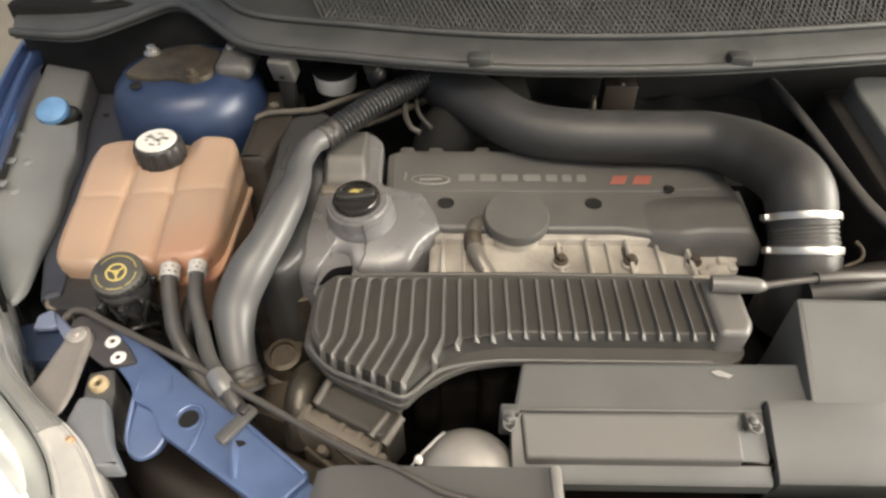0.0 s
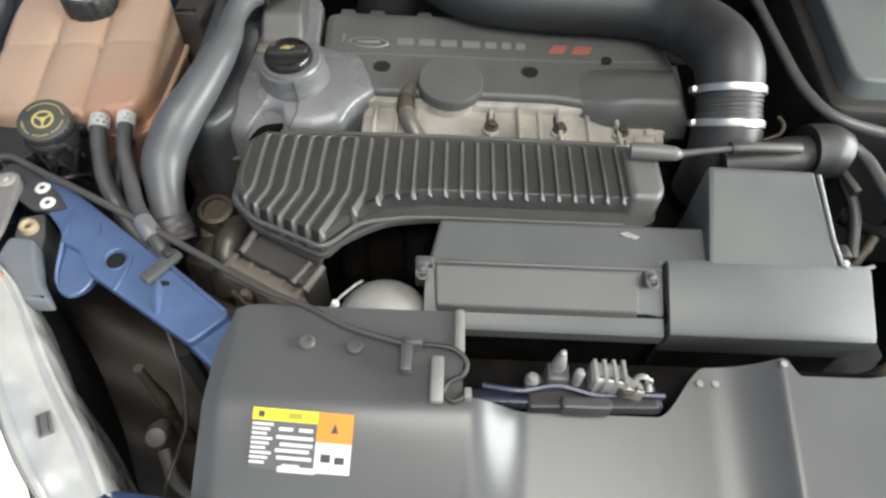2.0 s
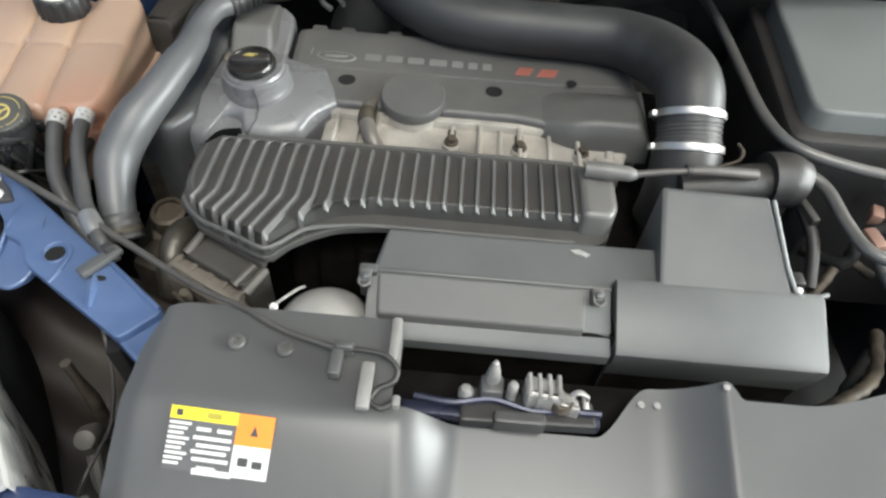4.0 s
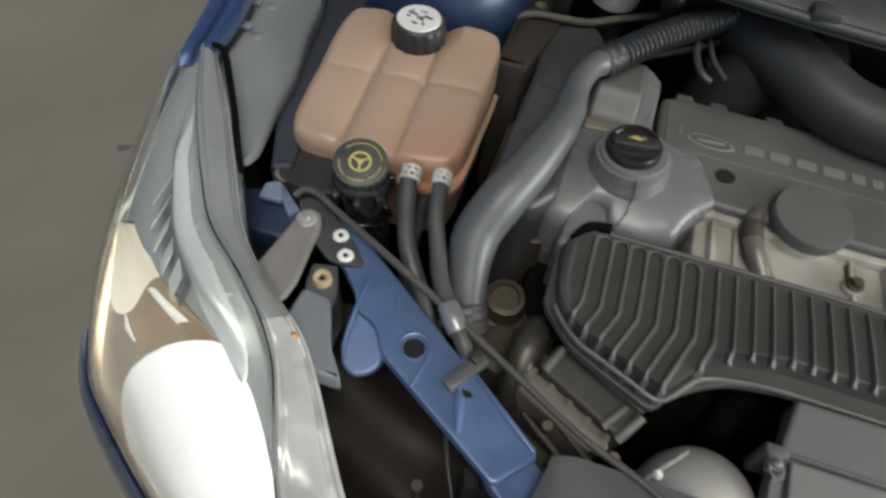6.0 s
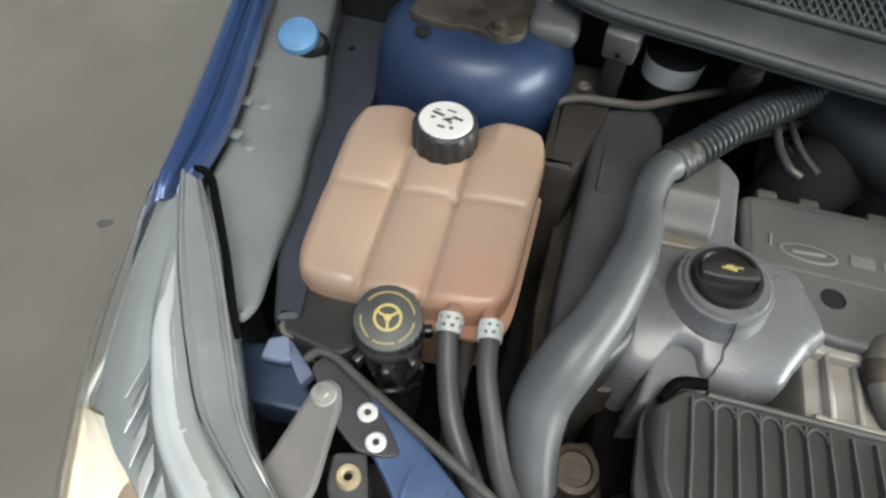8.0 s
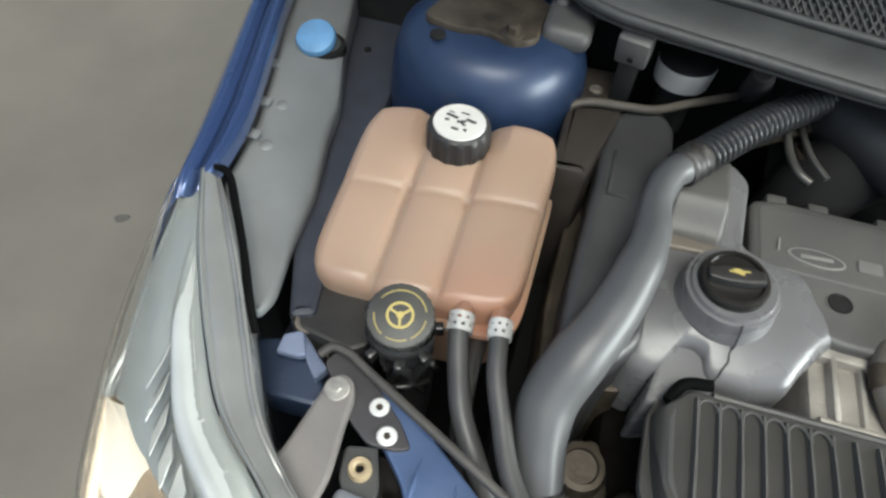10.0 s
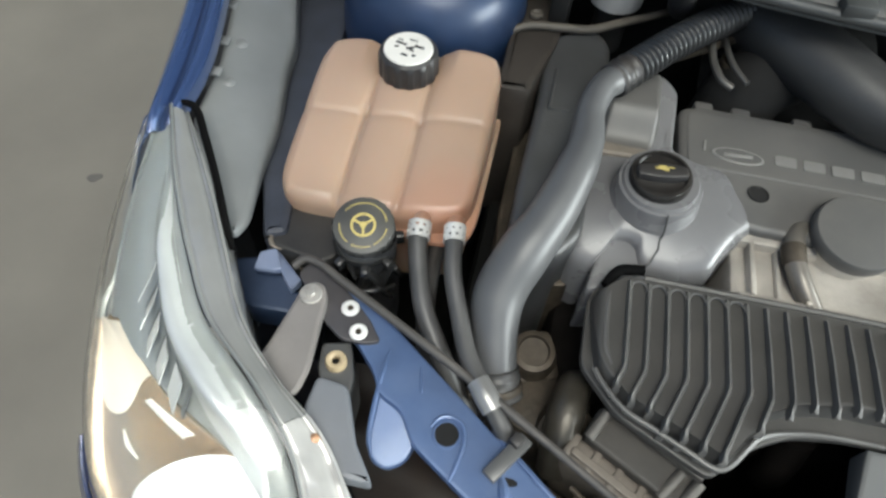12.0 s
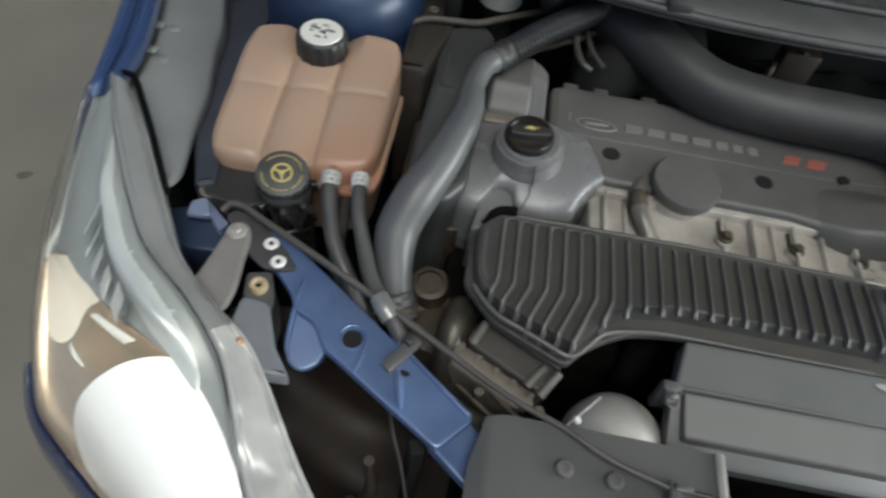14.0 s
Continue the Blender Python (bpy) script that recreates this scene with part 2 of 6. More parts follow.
def inset(pts, d):
    """A plan outline drawn in by d."""
    n = len(pts)
    turn = 1 if sum(pts[i - 1][0] * pts[i][1] - pts[i][0] * pts[i - 1][1] for i in range(n)) > 0 else -1
    out = []
    for i in range(n):
        a, b, c = Vector(pts[i - 1]), Vector(pts[i]), Vector(pts[(i + 1) % n])
        u, v = (b - a).normalized(), (c - b).normalized()
        m = Vector((-u.y - v.y, u.x + v.x)) * turn
        m = m.normalized() if m.length > 1e-6 else Vector((-u.y, u.x)) * turn
        k = max(0.5, m.dot(Vector((-u.y, u.x)) * turn))
        out.append(tuple(b + m * d / k))
    return out


def prism(pts, z0, z1, b=0.004, seg=2, top=None, both=False):
    """A plate from a plan outline with a rounded upper rim; top(x, y) lifts the upper face. both: the lower rim is rounded too."""
    bm = bmesh.new()
    lift = top or (lambda x, y: 0.0)
    rows = []
    if both and b > 0:
        rows += [(b * (1 - math.sin(a)), z0 + b * (1 - math.cos(a))) for a in (math.pi / 2 * k / seg for k in range(seg))]
    else:
        rows.append((0.0, z0))
    if b > 0:
        rows += [(b * (1 - math.cos(a)), z1 - b * (1 - math.sin(a))) for a in (math.pi / 2 * k / seg for k in range(seg + 1))]
        rows.append((b * 1.35, z1))
    else:
        rows.append((0.0, z1))
    rings = [[bm.verts.new((x, y, z + (lift(x, y) if k >= len(rows) - seg - (2 if b > 0 else 1) else 0))) for x, y in (inset(pts, d) if d > 1e-7 else pts)] for k, (d, z) in enumerate(rows)]
    n = len(pts)
    for a, c in zip(rings, rings[1:]):
        for i in range(n):
            bm.faces.new((a[i], a[(i + 1) % n], c[(i + 1) % n], c[i]))
    for ring in (rings[0], rings[-1]):
        flat = [Vector((v.co.x, v.co.y, 0)) for v in ring]
        for t in tessellate_polygon([flat]):
            if len(set(t)) == 3:
                try:
                    bm.faces.new([ring[k] for k in t])
                except ValueError:
                    pass
    return bm


def xprism(prof, x0, x1, b=0.004, seg=2):
    """A bar along x from its (y, z) section, with rounded ends."""
    bm = prism(prof, x0, x1, b, seg, both=True)
    bm.transform(Matrix(((0, 0, 1, 0), (1, 0, 0, 0), (0, 1, 0, 0), (0, 0, 0, 1))))
    return bm


def rounded(pts, r, n=4):
    """Rounds the corners of a plan outline."""
    out = []
    k = len(pts)
    for i in range(k):
        p, a, c = Vector(pts[i]), Vector(pts[i - 1]), Vector(pts[(i + 1) % k])
        u, v = a - p, c - p
        d = min(r, u.length * 0.45, v.length * 0.45)
        s, e = p + u.normalized() * d, p + v.normalized() * d
        for q in range(n + 1):
            w = q / n
            out.append(tuple((1 - w) ** 2 * s + 2 * w * (1 - w) * p + w * w * e))
    return out


def spline(pts, sub=6):
    """Points of a smooth line through pts (any number of values in each)."""
    p = [Vector(q) for q in pts]
    p = [2 * p[0] - p[1]] + p + [2 * p[-1] - p[-2]]
    out = []
    for i in range(1, len(p) - 2):
        a, b, c, d = p[i - 1:i + 3]
        for s in range(sub):
            t = s / sub
            out.append(0.5 * ((2 * b) + (c - a) * t + (2 * a - 5 * b + 4 * c - d) * t * t + (3 * b - a - 3 * c + d) * t ** 3))
    return out + [p[-2]]


def tube(pts, r, n=12, sub=6, ripple=None):
    """A round pipe through pts; r is one radius or one for each point. ripple: (wave length, depth, from, to) along its length in metres."""
    rs = list(r) if isinstance(r, (list, tuple)) else [r] * len(pts)
    c = [Vector(q) for q in spline(pts, sub)]
    rad = []
    for i in range(len(c)):
        s = i / sub
        k = min(int(s), len(rs) - 2)
        w = s - k
        w = w * w * (3 - 2 * w)
        rad.append(rs[k] * (1 - w) + rs[k + 1] * w)
    bm = bmesh.new()
    side = None
    rings = []
    run = 0.0
    for i, q in enumerate(c):
        d = (c[min(i + 1, len(c) - 1)] - c[max(i - 1, 0)]).normalized()
        if side is None:
            side = d.cross(Vector((0, 0, 1)) if abs(d.z) < 0.9 else Vector((1, 0, 0))).normalized()
        else:
            side = (side - d * side.dot(d)).normalized()
            run += (q - c[i - 1]).length
        up = d.cross(side)
        rr = rad[i]
        if ripple and ripple[2] <= run <= ripple[3]:
            rr += ripple[1] * math.sin(2 * math.pi * run / ripple[0])
        rings.append([bm.verts.new(q + rr * (math.cos(a) * side + math.sin(a) * up)) for a in (2 * math.pi * j / n for j in range(n))])
    for a, b in zip(rings, rings[1:]):
        for j in range(n):
            bm.faces.new((a[j], a[(j + 1) % n], b[(j + 1) % n], b[j]))
    bm.faces.new(rings[0][::-1])
    bm.faces.new(rings[-1])
    return bm


def bellows(pts, r, pitch, depth, n=18):
    """A ribbed pipe through pts with evenly spaced rings."""
    c = spline(pts, 60)
    run = [0.0]
    for a, b in zip(c, c[1:]):
        run.append(run[-1] + (b - a).length)
    steps = int(run[-1] / pitch) * 6
    bm, rings, side, k = bmesh.new(), [], None, 0
    for i in range(steps + 1):
        s = run[-1] * i / steps
        while k < len(c) - 2 and run[k + 1] < s:
            k += 1
        q = c[k].lerp(c[k + 1], (s - run[k]) / max(1e-9, run[k + 1] - run[k]))
        d = (c[k + 1] - c[k]).normalized()
        side = d.cross(Vector((0, 0, 1))).normalized() if side is None else (side - d * side.dot(d)).normalized()
        up = d.cross(side)
        rr = r + depth * (0.9, 1.0, 0.9, -0.3, -1.0, -0.3)[i % 6]
        rings.append([bm.verts.new(q + rr * (math.cos(a) * side + math.sin(a) * up)) for a in (2 * math.pi * j / n for j in range(n))])
    for a, b in zip(rings, rings[1:]):
        for j in range(n):
            bm.faces.new((a[j], a[(j + 1) % n], b[(j + 1) % n], b[j]))
    return bm


def lathe(profile, m=None, n=32, wobble=None):
    """Turns (radius, height) pairs round the z axis; closed where the radius is 0. wobble: (count, depth, from, to) grips between two heights."""
    bm = bmesh.new()
    rings = []
    for r, z in profile:
        if r < 1e-6:
            rings.append([bm.verts.new((0, 0, z))])
        else:
            g = (lambda j: wobble[1] * (1 if j % (n // wobble[0]) < n // wobble[0] * 0.5 else -1)) if wobble and wobble[2] < z < wobble[3] else (lambda j: 0.0)
            rings.append([bm.verts.new(((r + g(j)) * math.cos(2 * math.pi * j / n), (r + g(j)) * math.sin(2 * math.pi * j / n), z)) for j in range(n)])
    for a, b in zip(rings, rings[1:]):
        for j in range(n):
            k = (j + 1) % n
            if len(a) == 1 and len(b) == 1:
                continue
            if len(a) == 1:
                bm.faces.new((a[0], b[j], b[k]))
            elif len(b) == 1:
                bm.faces.new((a[j], a[k], b[0]))
            else:
                bm.faces.new((a[j], a[k], b[k], b[j]))
    if m is not None:
        bm.transform(m)
    return bm


def sheet(fn, nu, nv, thick=0.0):
    bm = bmesh.new()
    vs = [[bm.verts.new(fn(i / nu, j / nv)) for j in range(nv + 1)] for i in range(nu + 1)]
    for i in range(nu):
        for j in range(nv):
            bm.faces.new((vs[i][j], vs[i + 1][j], vs[i + 1][j + 1], vs[i][j + 1]))
    if thick:
        bmesh.ops.recalc_face_normals(bm, faces=bm.faces)
        bmesh.ops.solidify(bm, geom=list(bm.faces), thickness=thick)
    return bm


def along(line, u):
    """The point at share u of a list of points."""
    s = u * (len(line) - 1)
    k = min(int(s), len(line) - 2)
    return Vector(line[k]).lerp(Vector(line[k + 1]), s - k)


def smooth(a, b, x):
    t = max(0.0, min(1.0, (x - a) / (b - a)))
    return t * t * (3 - 2 * t)


def at(x, y, z, rx=0, ry=0, rz=0):
    return pose(x, y, z, rx, ry, rz)


def tilted(x, y, z, rx=0, ry=0, rz=0):
    """Turns a lathe's profile, given in true heights, about the point (x, y, z)."""
    return pose(x, y, z, rx, ry, rz) @ Matrix.Translation((0, 0, -z))


def bolt(parent, x, y, z, r, material, name="bolt", label="", washer=1.5, m=None, h=0.006):
    """A hexagon head on a round washer."""
    b = join(lathe([(0, 0), (r * washer, 0), (r * washer, 0.002), (r * washer * 0.92, 0.0028), (0, 0.0028)], n=20),
             lathe([(0, 0.002), (r, 0.002), (r, h - 0.0008), (r * 0.85, h), (0, h)], n=6))
    b.transform(m if m is not None else Matrix.Translation((x, y, z)))
    return part(name, b, material, parent, label)


def ring_clip(parent, p, d, r, width, material, name="hose_clamp", label=""):
    """A band round a hose with its screw housing."""
    q = Vector(d).to_track_quat("Z", "Y").to_matrix().to_4x4()
    w = width / 2
    b = join(lathe([(r, -w), (r + 0.002, -w), (r + 0.0026, -w * 0.6), (r + 0.0026, w * 0.6), (r + 0.002, w), (r, w)], n=32),
             box(r, r + 0.008, -0.008, 0.008, -w * 0.9, w * 0.9, 0.0015))
    b.transform(Matrix.Translation(p) @ q)
    return part(name, b, material, parent, label)


# ---- setting ----
ground = part("ground", sheet(lambda u, v: ((u - 0.5) * 3000 * abs(u - 0.5) ** 1.5, (v - 0.5) * 3000 * abs(v - 0.5) ** 1.5, 0), 40, 40), GROUND)
tagged(ground, "grey-brown smooth concrete ground with faint stains", "ground", kind="structure")
# unseen roof and walls, added to hold back and shape the light
roof = part("ceiling", box(-0.9, 3.6, 0.5, 4.0, 2.4, 2.52, 0.01), ROOF)
tagged(roof, "plain pale unseen roof added to block overhead light", "ceiling", kind="structure")
wall = part("wall_north", box(-0.9, 3.6, 3.8, 4.0, -0.1, 2.398, 0.01), ROOF)
tagged(wall, "plain unseen wall added behind the car", "wall", kind="structure")


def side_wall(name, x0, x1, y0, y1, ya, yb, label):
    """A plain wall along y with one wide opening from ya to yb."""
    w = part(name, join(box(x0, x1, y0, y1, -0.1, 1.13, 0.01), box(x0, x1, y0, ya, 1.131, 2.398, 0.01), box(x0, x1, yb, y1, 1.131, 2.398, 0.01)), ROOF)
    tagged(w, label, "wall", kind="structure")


# opening made to frame the added fill lamp on the right
side_wall("wall_east", 3.62, 3.8, -1.9, 3.798, -1.48, 1.88, "plain unseen wall added round the fill lamp")
# unseen low wall; its height sets what the headlight mirrors
yard = part("wall_west", box(-3.3, -3.12, -3.0, 3.798, -0.1, 1.35, 0.01), ROOF)
tagged(yard, "plain low unseen wall added to shape the headlight's reflections", "wall", kind="structure")
st = part("oil_stain", lathe([(0.0, 0.0022), (0.012, 0.0022), (0.0155, 0.0016), (0.0172, 0.0004)], at(-1.40, 1.094, 0, 0, 0, 25) @ Matrix.Diagonal((1.2, 0.82, 1, 1)), 28, (3, 0.0012, 0.0, 0.003)), STAIN)
tagged(st, "small dark oil stain on the concrete", "stain")

# ---- car body shell ----
car = thing("car_body", "blue metallic hatchback front end with the bonnet open", "car", (0.2, 0.6, 0.0))

# wing beside the engine bay: crest, outer skin, inner flange
WIN = [(-0.652, 0.632), (-0.652, 0.70), (-0.660, 0.76), (-0.685, 0.86), (-0.705, 0.94), (-0.735, 1.10), (-0.76, 1.4)]
WOUT = [(-0.677, 0.590), (-0.698, 0.68), (-0.716, 0.76), (-0.740, 0.86), (-0.758, 0.94), (-0.79, 1.10), (-0.82, 1.4)]


def wing_skin(u, v):
    i, o = along(spline([(*p, 0) for p in WIN], 4), u), along(spline([(*p, 0) for p in WOUT], 4), u)
    lift = 0.02 * u - 0.009 * (1 - smooth(0.0, 0.06, u))
    prof = [(0.0, -0.02), (0.0, 0.0), (0.10, 0.004), (0.24, 0.004), (0.34, -0.002), (0.42, -0.001), (0.52, 0.010), (0.70, 0.010), (1.0, -0.012), (1.35, -0.06), (1.7, -0.14), (1.9, -0.3), (1.8, -0.52)]
    s = v * (len(prof) - 1)
    k = min(int(s), len(prof) - 2)
    a = prof[k][0] + (prof[k + 1][0] - prof[k][0]) * (s - k)
    z = prof[k][1] + (prof[k + 1][1] - prof[k][1]) * (s - k)
    w = Vector((o.x - i.x, o.y - i.y, 0))
    p = i + w * min(a, 1.0) + Vector((-0.075, -0.03, 0)) * max(0, a - 1.0)
    return (p.x, p.y, 0.868 + lift + z * (0.55 + 0.45 * smooth(0.0, 0.05, u) if z > -0.02 else 1.0))


part("wing", sheet(wing_skin, 24, 30, 0.0012), WINGPAINT, car, "glossy blue wing", angle=60)
# notched flange hidden under the wing's edge
for y, x in ((0.735, -0.655), (0.79, -0.668), (0.86, -0.687)):
    part("wing_clip", box(x - 0.008, x + 0.008, y - 0.007, y + 0.007, 0.842, 0.847, 0.002), WING, car)

# grey inner apron
APR = [(-0.657, 0.665), (-0.664, 0.76), (-0.688, 0.86), (-0.708, 0.94), (-0.735, 1.08), (-0.66, 1.08), (-0.630, 0.95), (-0.594, 0.84), (-0.585, 0.78), (-0.566, 0.70), (-0.559, 0.62), (-0.549, 0.558), (-0.557, 0.534), (-0.575, 0.552), (-0.61, 0.60)]
part("inner_apron", prism(rounded(APR, 0.01), 0.80, 0.824, 0.006, 2, lambda x, y: 0.03 * (y - 0.6) - 0.2 * (x + 0.62)), WING, car, "dusty grey inner wing panel")
# raised dimples on the apron
for x, y in ((-0.652, 0.80), (-0.642, 0.735)):
    part("dimple", lathe([(0.0, 0.0016), (0.004, 0.0014), (0.008, 0.0003), (0.010, -0.002)], at(x, y, 0.824 + 0.03 * (y - 0.6) - 0.2 * (x + 0.62))), WING, car)
RAIL = [(-0.70, 1.08), (-0.555, 1.08), (-0.552, 0.93), (-0.540, 0.80), (-0.535, 0.70), (-0.506, 0.560), (-0.532, 0.550), (-0.56, 0.62), (-0.60, 0.72), (-0.66, 0.86)]
part("inner_rail", prism(rounded(RAIL, 0.008), 0.60, 0.798, 0.008), DEEP, car, "dusty dark blue inner rail")
part("rail_wall", box(-0.60, -0.56, 0.50, 1.10, 0.30, 0.62, 0.01), DEEP, car)
# flat dark disc for the shade in the rail's hole
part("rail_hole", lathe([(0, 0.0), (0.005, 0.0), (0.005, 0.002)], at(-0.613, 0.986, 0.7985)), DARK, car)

# strut tower with its top mount
tower = part("strut_tower", lathe([(0.0, 0.918), (0.05, 0.918), (0.075, 0.916), (0.098, 0.908), (0.113, 0.892), (0.122, 0.865), (0.127, 0.82), (0.132, 0.6), (0.132, 0.4)], at(-0.43, 0.950, 0, 0, 0, 0) @ Matrix.Diagonal((1.0, 0.95, 1, 1)), 56), TOWER, car, "deep blue domed suspension tower", angle=60)
mount = [(-0.427 + r * 1.15 * math.cos(radians(a)), 0.955 + r * math.sin(radians(a))) for a, r in ((210, 0.085), (240, 0.065), (268, 0.05), (292, 0.068), (318, 0.068), (345, 0.05), (30, 0.06), (90, 0.06), (150, 0.06))]
part("mount_plate", prism(rounded(mount, 0.015), 0.915, 0.925, 0.003), GRIME, tower, "worn bare metal mount plate")
bolt(tower, -0.400, 0.909, 0.925, 0.008, GRIME, "mount_nut", "zinc nut with washer", 1.7, h=0.012)
bolt(tower, -0.355, 0.985, 0.925, 0.008, STEEL, "mount_nut", "zinc nut with washer", 1.7, h=0.012)
bolt(tower, -0.485, 0.98, 0.925, 0.008, STEEL, "mount_nut", "zinc nut with washer", 1.7, h=0.012)
# the drain hole's shade is a flat dark disc on the dome
part("drain_hole", lathe([(0, 0.0), (0.009, 0.0), (0.0095, -0.002)], at(-0.484, 0.889, 0.9185, 3, -3, 0)), DARK, tower)
part("tower_shield", box(-0.372, -0.312, 0.925, 1.06, 0.90, 0.931, 0.014, seg=3), COVER, tower, "crumpled clear grey shield")

# bump stop
stop = thing("bump_stop", "bright blue round rubber bonnet stop on the grey apron", "bonnet stop", (-0.648, 0.893, 0.84))
part("pad", lathe([(0, 0.859), (0.021, 0.8588), (0.025, 0.8575), (0.0268, 0.854), (0.0265, 0.849), (0.022, 0.846), (0.020, 0.835)], tilted(-0.656, 0.918, 0.852, 22, 0, 0), 20), mat("light_blue_paint", (0.13, 0.3, 0.52), 0.4, 0.1, bump=0.03, dust=0.1), stop)
part("socket", lathe([(0.02, 0.828), (0.029, 0.830), (0.028, 0.840), (0.022, 0.841)], at(-0.649, 0.925, 0)), DARK, stop)

# bulkhead, cowl and the rubber seal
part("bulkhead", box(-0.75, 1.1, 1.06, 1.09, 0.25, 0.97, 0.004), DARK, car, "dark grimy bulkhead")
part("undertray", box(-0.60, 1.1, 0.05, 1.08, 0.22, 0.25, 0.004), DARK, car)
SEALP = [(-0.74, 1.03, 0.935), (-0.62, 1.02, 0.935), (-0.53, 1.04, 0.955), (-0.45, 1.05, 0.975), (-0.38, 1.0, 0.965), (-0.31, 0.945, 0.955), (-0.157, 0.918, 0.952), (-0.022, 0.896, 0.951), (0.10, 0.882, 0.951), (0.212, 0.879, 0.951), (0.33, 0.882, 0.951), (0.441, 0.891, 0.951), (0.643, 0.915, 0.952), (0.85, 0.945, 0.953), (1.1, 0.99, 0.955)]
_s = spline(SEALP, 5)


def cowl_fn(u, v):
    p = along(_s, u)
    prof = [(-0.002, -0.010), (0.0, 0.0), (0.02, 0.014), (0.045, 0.022), (0.06, 0.026), (0.066, 0.012), (0.08, 0.012), (0.3, 0.09)]
    s = v * (len(prof) - 1)
    k = min(int(s), len(prof) - 2)
    w = s - k
    return (p.x, p.y + prof[k][0] * (1 - w) + prof[k + 1][0] * w, p.z + prof[k][1] * (1 - w) + prof[k + 1][1] * w)


cowl = part("cowl_panel", sheet(cowl_fn, 70, 14, 0.003), SEAL, car, "black plastic cowl panel below the windscreen", angle=50)
part("seal_lip", tube([(p.x, p.y - 0.002, p.z + 0.002) for p in _s[::2]], 0.0075, 10, 2), SEAL, cowl, "rubber bonnet seal")
part("seal_rib", tube([(p.x, p.y + 0.052, p.z + 0.028) for p in _s[::2]], 0.0055, 10, 2), SEAL, cowl, "rubber bonnet seal")
for x in (0.06, 0.44):
    k = min(range(len(_s)), key=lambda i: abs(_s[i].x - x))
    part("seal_clip", box(-0.018, 0.018, -0.012, 0.012, -0.008, 0.010, 0.004, at(_s[k].x, _s[k].y + 0.004, _s[k].z + 0.01)), SEAL, cowl)


def mesh_grid(x0, x1, step):
    """The honeycomb of the cowl's air intake, as crossing bars."""
    bars = bmesh.new()
    for sgn in (1, -1):
        x = x0
        while x < x1:
            k = min(range(len(_s)), key=lambda i: abs(_s[i].x - x))
            y0, z0 = _s[k].y + 0.085, _s[k].z + 0.016
            a, b = Vector((x, y0, z0)), Vector((x + sgn * 0.07, y0 + 0.15, z0 + 0.055))
            d = (b - a).normalized()
            n = Vector((0, -0.34, 0.94))
            s = d.cross(n).normalized() * 0.0012
            q = [bars.verts.new(p) for p in (a - s, a + s, b + s, b - s)]
            h = [bars.verts.new(p.co + n * 0.002) for p in q]
            bars.faces.new(h)
            for i in range(4):
                bars.faces.new((q[i], q[(i + 1) % 4], h[(i + 1) % 4], h[i]))
            x += step
    return bars


part("intake_mesh", mesh_grid(-0.2, 0.75, 0.009), mat("grey_mesh_plastic", (0.085, 0.087, 0.085), 0.45), cowl, "fine plastic air intake mesh")

# open bonnet standing up over the rear of the bay
part("bonnet", sheet(lambda u, v: (0.17 + 1.36 * (u - 0.5), 1.24 - 0.56 * v + 0.05 * math.sin(math.pi * v), 1.07 + 0.74 * v + 0.04 * math.sin(math.pi * u)), 16, 12, 0.02), DARK, car, "open bonnet with a dark padded underside", angle=60)

# bumper skin below the headlight
OUT = [(-0.679, 0.608, 0.866), (-0.691, 0.540, 0.815), (-0.692, 0.465, 0.765), (-0.684, 0.395, 0.720), (-0.670, 0.332, 0.688), (-0.642, 0.278, 0.668), (-0.590, 0.237, 0.658), (-0.50, 0.180, 0.658), (-0.40, 0.122, 0.662), (-0.30, 0.068, 0.672)]
INN = [(-0.661, 0.645, 0.871), (-0.630, 0.578, 0.861), (-0.603, 0.530, 0.852), (-0.571, 0.480, 0.843), (-0.530, 0.426, 0.834), (-0.468, 0.378, 0.826), (-0.410, 0.320, 0.806), (-0.358, 0.220, 0.79), (-0.312, 0.155, 0.783), (-0.262, 0.100, 0.772)]
OUTS, INNS = spline(OUT, 6), spline(INN, 6)


def bumper_fn(u, v):
    p = along(OUTS, 0.45 + 0.55 * u) if u <= 1 else None
    prof = [(0.0, -0.012), (0.004, -0.004), (0.012, -0.002), (0.03, -0.02), (0.045, -0.06), (0.055, -0.16), (0.04, -0.34), (0.0, -0.45)]
    s = v * (len(prof) - 1)
    k = min(int(s), len(prof) - 2)
    w = s - k
    a = prof[k][0] * (1 - w) + prof[k + 1][0] * w
    z = prof[k][1] * (1 - w) + prof[k + 1][1] * w
    out = Vector((-0.75 + 0.35 * u, -0.65 - 0.2 * u, 0)).normalized()
    return tuple(p + out * a * 0.55 + Vector((0, 0, z)))


bumper = part("bumper", sheet(bumper_fn, 30, 14, 0.002), PAINT, car, "glossy blue bumper corner", angle=60)
part("bumper_top", sheet(lambda u, v: (-0.295 + 0.65 * u * 1.0, 0.066 - 0.05 * math.sin(math.pi * min(1, u)) * 0.6 - 0.10 * v, 0.72 + 0.02 * math.sin(math.pi * u) - 0.11 * v ** 1.6), 20, 8, 0.002), PAINT, bumper, angle=60)
